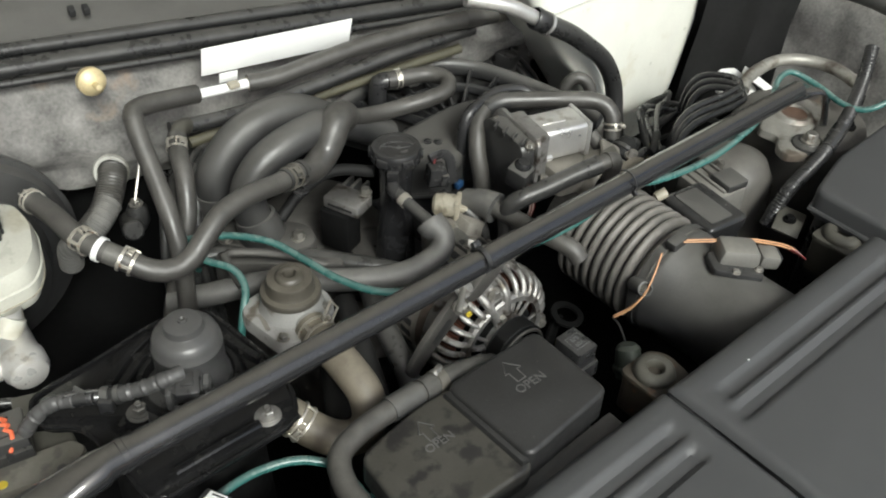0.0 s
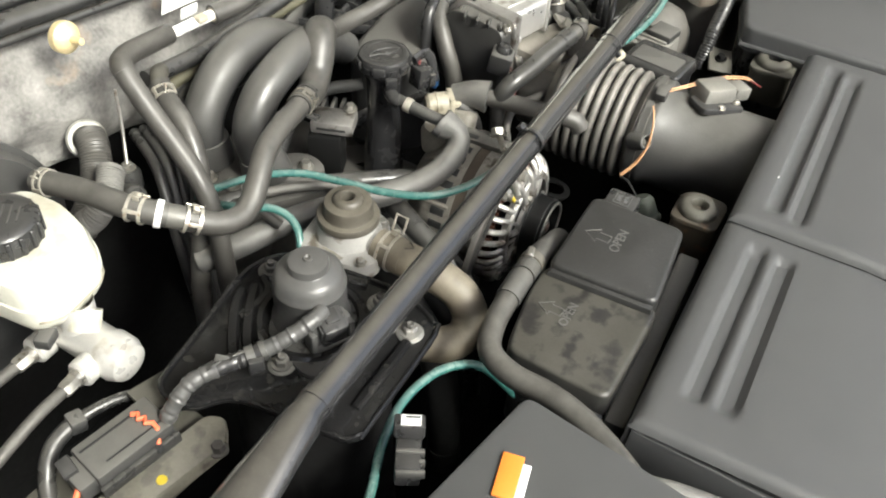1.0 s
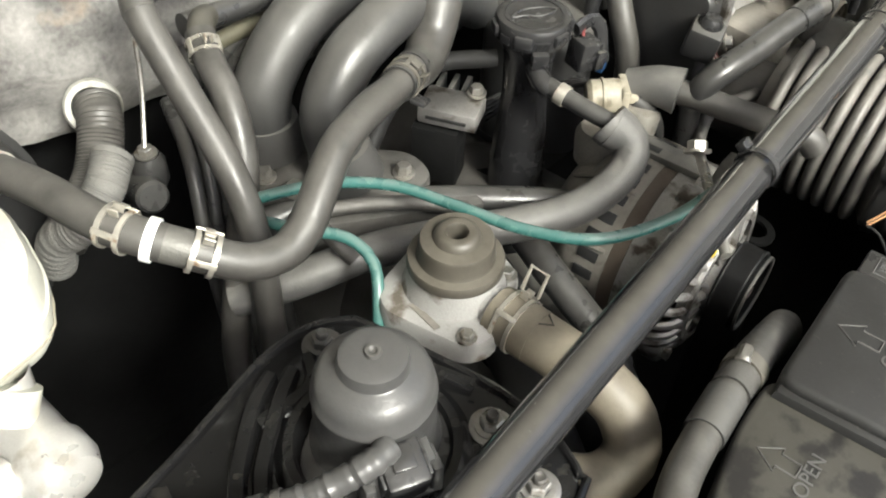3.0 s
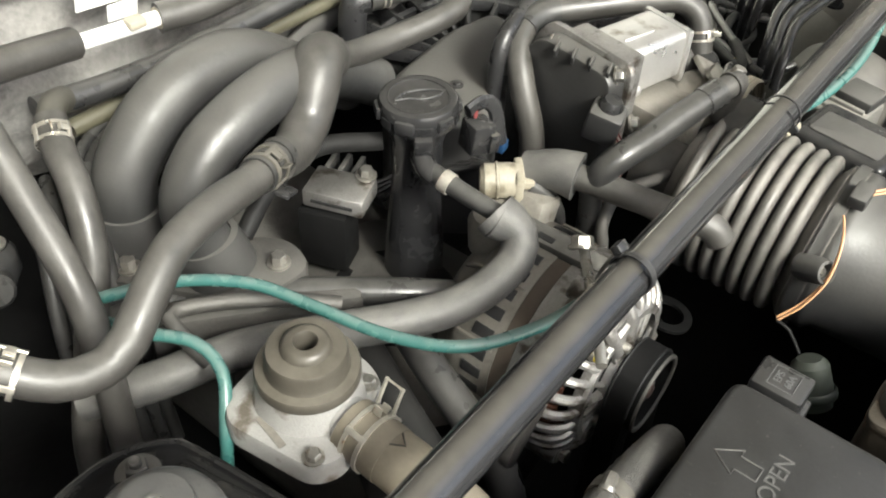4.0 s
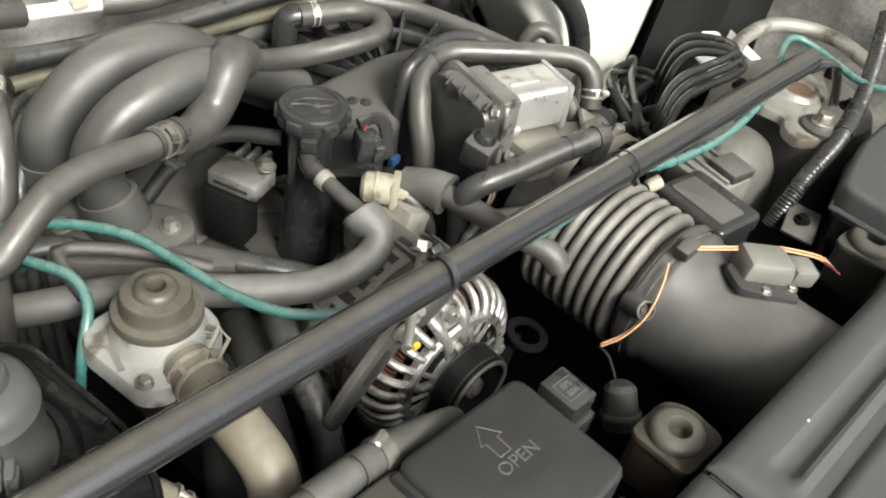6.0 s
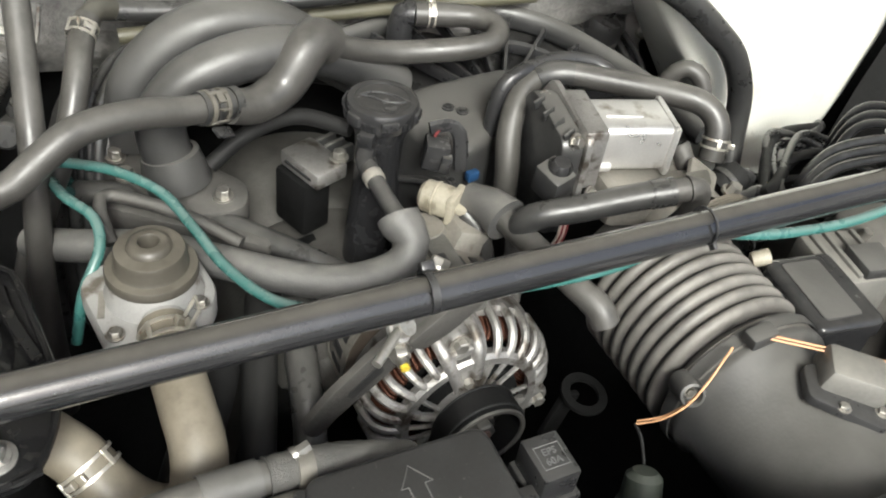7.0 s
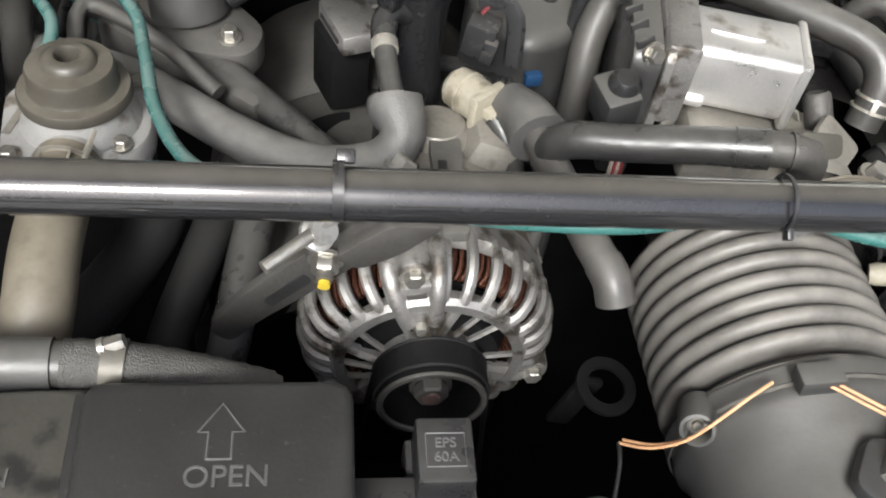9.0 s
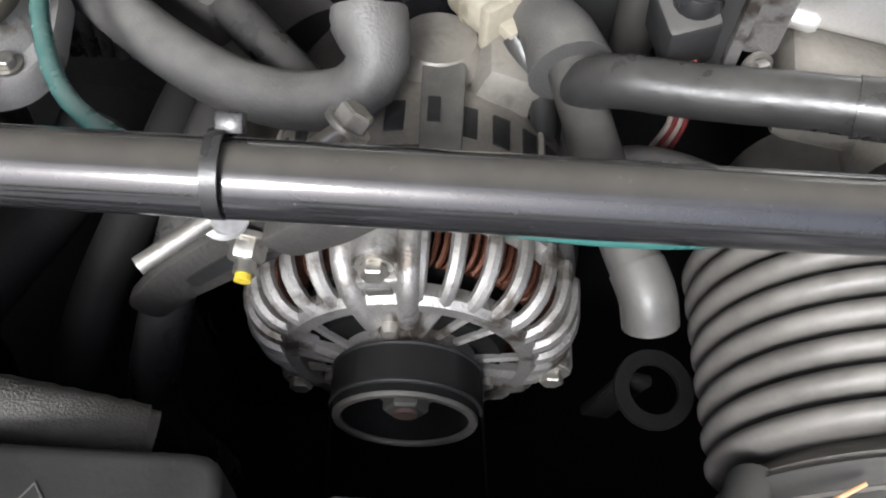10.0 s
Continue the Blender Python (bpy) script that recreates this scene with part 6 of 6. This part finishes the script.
RIBBED = [(0.640, -0.010, 0.86), (0.612, -0.024, 0.838), (0.570, -0.040, 0.822), (0.531, -0.052, 0.812), (0.478, -0.062, 0.796), (0.430, -0.064, 0.780), (0.408, -0.064, 0.762), (0.398, -0.062, 0.735)]
branch = thing("harness_branch", RIBBED[0], "corrugated black conduit taped beside the strut tower", "wiring harness")
part("conduit", tube(spline(RIBBED, 0.0009), lambda s: 0.0080 + 0.0004 * math.sin(s * 560), 16, bend=False), PLASTIC, branch)
part("tape", tube(cut(RIBBED, 0.45, 0.58), lambda s: 0.0092 + 0.0004 * math.sin(s * 40), 16, bend=False), SHINY, branch, "shiny tape wrap")
brk = thing("steel_bracket", (0.40, -0.07, 0.73), "dusty olive steel bracket with a bolt", "bracket")
part("plate", box((0.035, 0.03, 0.004), (0.40, -0.085, 0.752), (10, -20, 20), 0.001), OLIVE, brk)
bolt((0.40, -0.085, 0.755), 0.005, 0.006, mat=DARK, parent=brk)

# ---- coolant tank and its hose ----
tk = thing("coolant_tank", (0.47, 0.25, 0.7), "tall milky white coolant tank", "tank")
bm = bmesh.new()
sec = [(0.64, [(0.46, 0.235), (0.60, 0.24), (0.60, 0.32), (0.46, 0.32)]), (0.73, [(0.425, 0.226), (0.63, 0.24), (0.63, 0.33), (0.43, 0.33)]), (0.80, [(0.375, 0.222), (0.645, 0.24), (0.645, 0.34), (0.385, 0.34)]), (0.90, [(0.295, 0.226), (0.65, 0.245), (0.65, 0.35), (0.31, 0.345)]), (1.00, [(0.26, 0.24), (0.655, 0.26), (0.655, 0.36), (0.27, 0.36)])]
rings = [[bm.verts.new((x, y, z)) for x, y in rounded(o, 0.02)] for z, o in sec]
for a, b in zip(rings, rings[1:]):
    for k in range(len(a)):
        bm.faces.new((a[k], a[(k + 1) % len(a)], b[(k + 1) % len(a)], b[k]))
bm.faces.new(rings[0])
bm.faces.new(rings[-1])
part("tank", bm, WHITE, tk)
part("moulded_seam", tube([(0.30, 0.224, 0.905), (0.45, 0.231, 0.904), (0.64, 0.244, 0.902)], 0.0022, 8), WHITE, tk, "raised moulded seam")
part("filler_neck", lathe([(0.026, 0), (0.026, 0.03), (0.022, 0.034), (0, 0.034)], (0.45, 0.30, 1.0), (0, 0, 1), 24), WHITE, tk)
HK = [(0.285, 0.214, 0.908), (0.324, 0.204, 0.886), (0.362, 0.20, 0.857), (0.392, 0.198, 0.829), (0.414, 0.196, 0.79), (0.418, 0.188, 0.745), (0.405, 0.165, 0.70), (0.38, 0.14, 0.66)]
cuffed("tank_hose", HK, 0.0112, RUBBER, "thick black hose curving in front of the white tank")
fit_ob = thing("expansion_valve", (0.40, 0.345, 0.77), "dull alloy valve block with a bolt on the bulkhead", "valve")
part("block", box((0.026, 0.024, 0.060), (0.396, 0.348, 0.790), (-8, 6, -8), 0.004), ALLOY, fit_ob)
part("bolt", hexagon((0.403, 0.335, 0.778), 0.006, 0.007, (0.1, -0.9, 0.4), 1.4), ZINC, fit_ob)
part("tail", tube([(0.398, 0.340, 0.768), (0.402, 0.334, 0.750), (0.400, 0.330, 0.738)], 0.006, 12), ALLOY, fit_ob)
part("upper_pipe", tube([(0.392, 0.340, 0.815), (0.385, 0.330, 0.835), (0.360, 0.330, 0.850), (0.32, 0.335, 0.852)], 0.0075, 14), DULL, fit_ob)
vac = thing("vacuum_canister", (0.345, 0.345, 0.78), "dark plastic vacuum canister on the bulkhead", "canister")
part("body", lathe([(0, 0.0), (0.020, 0.0), (0.024, 0.004), (0.024, 0.040), (0.020, 0.046), (0.008, 0.048), (0.008, 0.060), (0, 0.060)], (0.350, 0.350, 0.760), (0.1, -0.35, 1), 28), RUBBER, vac)
part("ridge", lathe([(0.024, 0.018), (0.026, 0.020), (0.026, 0.024), (0.024, 0.026)], (0.350, 0.350, 0.760), (0.1, -0.35, 1), 28, closed=True), DUSTY, vac)
for k in range(4):
    q = 0.014 * k
    hose("bulkhead_harness", [(0.26 + q, 0.352, 0.835 - 0.3 * q), (0.31 + q, 0.345, 0.800), (0.345 + q, 0.325, 0.770), (0.36 + q, 0.30, 0.73), (0.36 + q, 0.28, 0.68)], 0.0055 - 0.0007 * k, RUBBER, "dark harness strand dropping down the bulkhead", "wiring harness", "bulkhead harness strands")
pipe = thing("silver_pipe", (0.28, 0.215, 0.91), "bright bent aluminium pipe with a crimped collar", "pipe")
part("pipe", tube([(0.20, 0.25, 0.945), (0.245, 0.228, 0.932), (0.287, 0.2135, 0.907)], 0.0085, 16), SILVER, pipe)
part("collar", lathe([(0.0115, -0.010), (0.013, -0.008), (0.013, 0.008), (0.0115, 0.010)], (0.283, 0.215, 0.910), (0.8, -0.25, -0.5), 20), PLASTIC, pipe)
part("ring", lathe([(0.0118, -0.002), (0.0135, -0.002), (0.0135, 0.002), (0.0118, 0.002)], (0.293, 0.212, 0.9035), (0.8, -0.25, -0.5), 20, closed=True), SILVER, pipe)
hose("small_loop_hose", [(0.325, 0.205, 0.775), (0.335, 0.208, 0.81), (0.347, 0.20, 0.822), (0.357, 0.188, 0.81), (0.352, 0.178, 0.775)], 0.008, HOSE, "small rubber hose loop beside the plenum")
random.seed(11)
for k in range(8):
    q = [random.uniform(-1, 1) for _ in range(8)]
    hose("harness_wire", [(0.29 + 0.012 * k, 0.055 + 0.006 * k, 0.735), (0.32 + 0.012 * k, 0.075 + 0.03 * q[0], 0.765 + 0.012 * q[1]), (0.37 + 0.02 * q[2], 0.10 + 0.035 * q[3], 0.768 + 0.012 * q[4]), (0.45 + 0.02 * q[5], 0.13 + 0.04 * q[6], 0.755 + 0.012 * q[7]), (0.56, 0.16 + 0.05 * q[0], 0.72)], 0.0022 + 0.004 * abs(q[1]), (DEEP, RUBBER, PLASTIC)[k % 3], "black wiring harness strands beside the tank", "wiring harness", "harness strands")
solid("yellow_tape", lathe([(0.0048, -0.004), (0.0056, -0.004), (0.0056, 0.004), (0.0048, 0.004)], (0.355, 0.085, 0.775), (0.9, 0.3, 0.1), 14, closed=True), YELLOW, (0.355, 0.085, 0.775), "yellow tape round a wiring strand", "tape")
hose("tape_wire", [(0.30, 0.075, 0.775), (0.33, 0.082, 0.777), (0.355, 0.085, 0.775), (0.39, 0.075, 0.765), (0.43, 0.08, 0.74)], 0.0047, PLASTIC, "black wiring strand with a yellow tape", "wiring harness", "harness strands")
cond = thing("round_plug", (0.335, 0.10, 0.77), "dark round rubber plug on the harness", "plug")
part("body", lathe([(0, 0.0), (0.013, 0.0), (0.015, 0.004), (0.015, 0.02), (0.012, 0.026), (0, 0.026)], (0.325, 0.105, 0.765), (0.8, 0.1, 0.4), 20), DEEP, cond)
part("ridge", lathe([(0.0152, 0.008), (0.0165, 0.009), (0.0165, 0.013), (0.0152, 0.014)], (0.325, 0.105, 0.765), (0.8, 0.1, 0.4), 20, closed=True), RUBBER, cond)
# Gusset sheet is near-black: the shade beside the tank is in its colour.
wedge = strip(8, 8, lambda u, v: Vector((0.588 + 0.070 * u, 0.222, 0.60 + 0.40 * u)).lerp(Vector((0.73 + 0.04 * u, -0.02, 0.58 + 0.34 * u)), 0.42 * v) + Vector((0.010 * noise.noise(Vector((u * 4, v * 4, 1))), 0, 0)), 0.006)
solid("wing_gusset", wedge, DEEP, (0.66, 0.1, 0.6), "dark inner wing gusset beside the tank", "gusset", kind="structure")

wingp = strip(16, 40, lambda u, v: Vector((0.690 + 0.075 * u + 0.02 * math.sin(v * 3.0) + 0.006 * noise.noise(Vector((u * 5, v * 9, 4))), 0.20 - 0.36 * v, 0.70 + 0.20 * u)), 0.006)
solid("wing_panel", wingp, FELT, (0.72, 0.0, 0.7), "dusty grey-brown inner wing panel with rusty stains", "inner wing", kind="structure")
solid("front_wing", strip(6, 20, lambda u, v: Vector((0.79 + 0.14 * u, 0.34 - 0.80 * v, 0.905 + 0.045 * math.sin(u * 1.6))), 0.004), ENAMEL, (0.86, 0.0, 0.9), "white painted front wing of the car", "wing", kind="structure")

# ---- teal cable ----
T1 = [(-0.145, 0.272, 0.735), (-0.160, 0.256, 0.775), (-0.167, 0.240, 0.798), (-0.160, 0.226, 0.808), (-0.130, 0.204, 0.811), (-0.105, 0.172, 0.811), (-0.094, 0.134, 0.810), (-0.083, 0.091, 0.809), (-0.063, 0.055, 0.809), (-0.027, 0.031, 0.812), (0.01, 0.016, 0.822), (0.05, 0.004, 0.831), (0.10, -0.002, 0.8325), (0.14, -0.002, 0.8328), (0.175, 0.004, 0.8335), (0.215, 0.004, 0.8325), (0.26, -0.006, 0.829), (0.33, -0.010, 0.826), (0.40, -0.004, 0.828), (0.47, 0.012, 0.830), (0.515, 0.034, 0.836), (0.545, 0.035, 0.838), (0.557, 0.005, 0.830), (0.555, -0.035, 0.823), (0.565, -0.062, 0.826), (0.60, -0.075, 0.845), (0.64, -0.06, 0.875), (0.68, -0.01, 0.90), (0.72, 0.05, 0.91)]
hose("teal_cable", T1, 0.0036, TEAL, "teal rubber cable tied along the strut brace", "cable", "teal cables")
T2 = [(-0.145, 0.262, 0.735), (-0.160, 0.246, 0.77), (-0.167, 0.232, 0.788), (-0.168, 0.215, 0.800), (-0.162, 0.195, 0.802), (-0.149, 0.170, 0.802), (-0.150, 0.148, 0.795), (-0.165, 0.132, 0.775), (-0.175, 0.125, 0.74)]
hose("teal_cable", T2, 0.0036, TEAL, "teal rubber cable dropping behind the valve", "cable", "teal cables")
T3 = [(-0.175, -0.085, 0.74), (-0.19, -0.06, 0.775), (-0.205, -0.044, 0.784), (-0.226, -0.032, 0.786), (-0.258, -0.026, 0.786), (-0.296, -0.032, 0.786), (-0.332, -0.045, 0.785), (-0.38, -0.06, 0.78)]
hose("teal_cable", T3, 0.0036, TEAL, "teal rubber cable passing below the strut brace", "cable", "teal cables")

# ---- bulkhead fittings ----
lab = thing("label_plate", (0.01, 0.345, 0.905), "blank white warning label on the bulkhead", "label")
part("sheet", box((0.172, 0.0015, 0.034), (0.016, 0.336, 0.909), (12, 3, -6), 0.0006), PAPER, lab)
part("tab", box((0.02, 0.0015, 0.012), (-0.045, 0.338, 0.893), (12, 3, -6), 0.0006), PAPER, lab)
vv = thing("check_valve", (-0.06, 0.328, 0.892), "white and black plastic check valve in the hose", "check valve")
part("barrel", tube([(-0.09, 0.3265, 0.8925), (-0.03, 0.322, 0.888)], 0.0050, 14), PAPER, vv, "white plastic barrel")
part("clip", box((0.012, 0.010, 0.006), (-0.050, 0.319, 0.894), (0, 0, -6), 0.002), CREAM, vv)
part("rib", band([(-0.09, 0.3265, 0.8925), (-0.03, 0.322, 0.888)], 0.4, 0.0055, 0.006), CREAM, vv)
cuffed("bulkhead_hose", [(-0.032, 0.322, 0.888), (0.0, 0.315, 0.888), (0.06, 0.31, 0.893), (0.12, 0.305, 0.896), (0.2, 0.295, 0.896), (0.28, 0.285, 0.89)], 0.0095, HOSE, "thick grey foam-covered hose along the bulkhead")
hose("bulkhead_pipe", [(-0.12, 0.33, 0.862), (-0.05, 0.325, 0.856), (0.05, 0.318, 0.86), (0.15, 0.31, 0.868), (0.26, 0.3, 0.872)], 0.008, RUBBER, "dark hose along the foot of the bulkhead pad", "hose")
hose("bulkhead_pipe", [(-0.1, 0.335, 0.835), (0.0, 0.33, 0.838), (0.1, 0.325, 0.84), (0.25, 0.31, 0.845)], 0.006, material("olive pipe", (0.08, 0.075, 0.05), 0.5), "dull olive pipe behind the manifold", "pipe")
gold = thing("pad_fastener", (-0.18, 0.332, 0.932), "round brass-coloured fastener on the felt pad", "fastener")
part("dome", lathe([(0, 0.006), (0.006, 0.0055), (0.011, 0.003), (0.0135, 0), (0.0135, -0.006)], (-0.18, 0.344, 0.930), (0, -1, 0.15), 28), BRASS, gold)
part("stud", lathe([(0.003, 0), (0.003, 0.012), (0, 0.013)], (-0.18, 0.339, 0.930), (0, -1, 0.15), 14), BRASS, gold)
for k in range(7):
    q = 0.006 * k
    hose("runner_loom", [(-0.150 + q, 0.262 - 0.3 * q, 0.742), (-0.138 + q, 0.285, 0.795 - 0.5 * q), (-0.105 + 1.4 * q, 0.322 - 0.4 * q, 0.826 - 0.6 * q), (-0.05 + 1.5 * q, 0.336 - 0.4 * q, 0.825 - 0.8 * q), (0.04 + q, 0.330 - 0.4 * q, 0.815 - q)], 0.0038 + 0.0012 * (k % 3), RUBBER, "dark loom strand curving round behind the runners", "wiring harness", "runner loom strands")
for k in range(6):
    hose("loom_tube", [(-0.13 + 0.012 * k, 0.35, 0.80 - 0.003 * k), (-0.155 + 0.012 * k, 0.30, 0.79), (-0.175 + 0.01 * k, 0.27, 0.73), (-0.18 + 0.01 * k, 0.25, 0.62)], 0.005, RUBBER, "dark loom tube dropping behind the runners", "loom tube", "loom tubes")
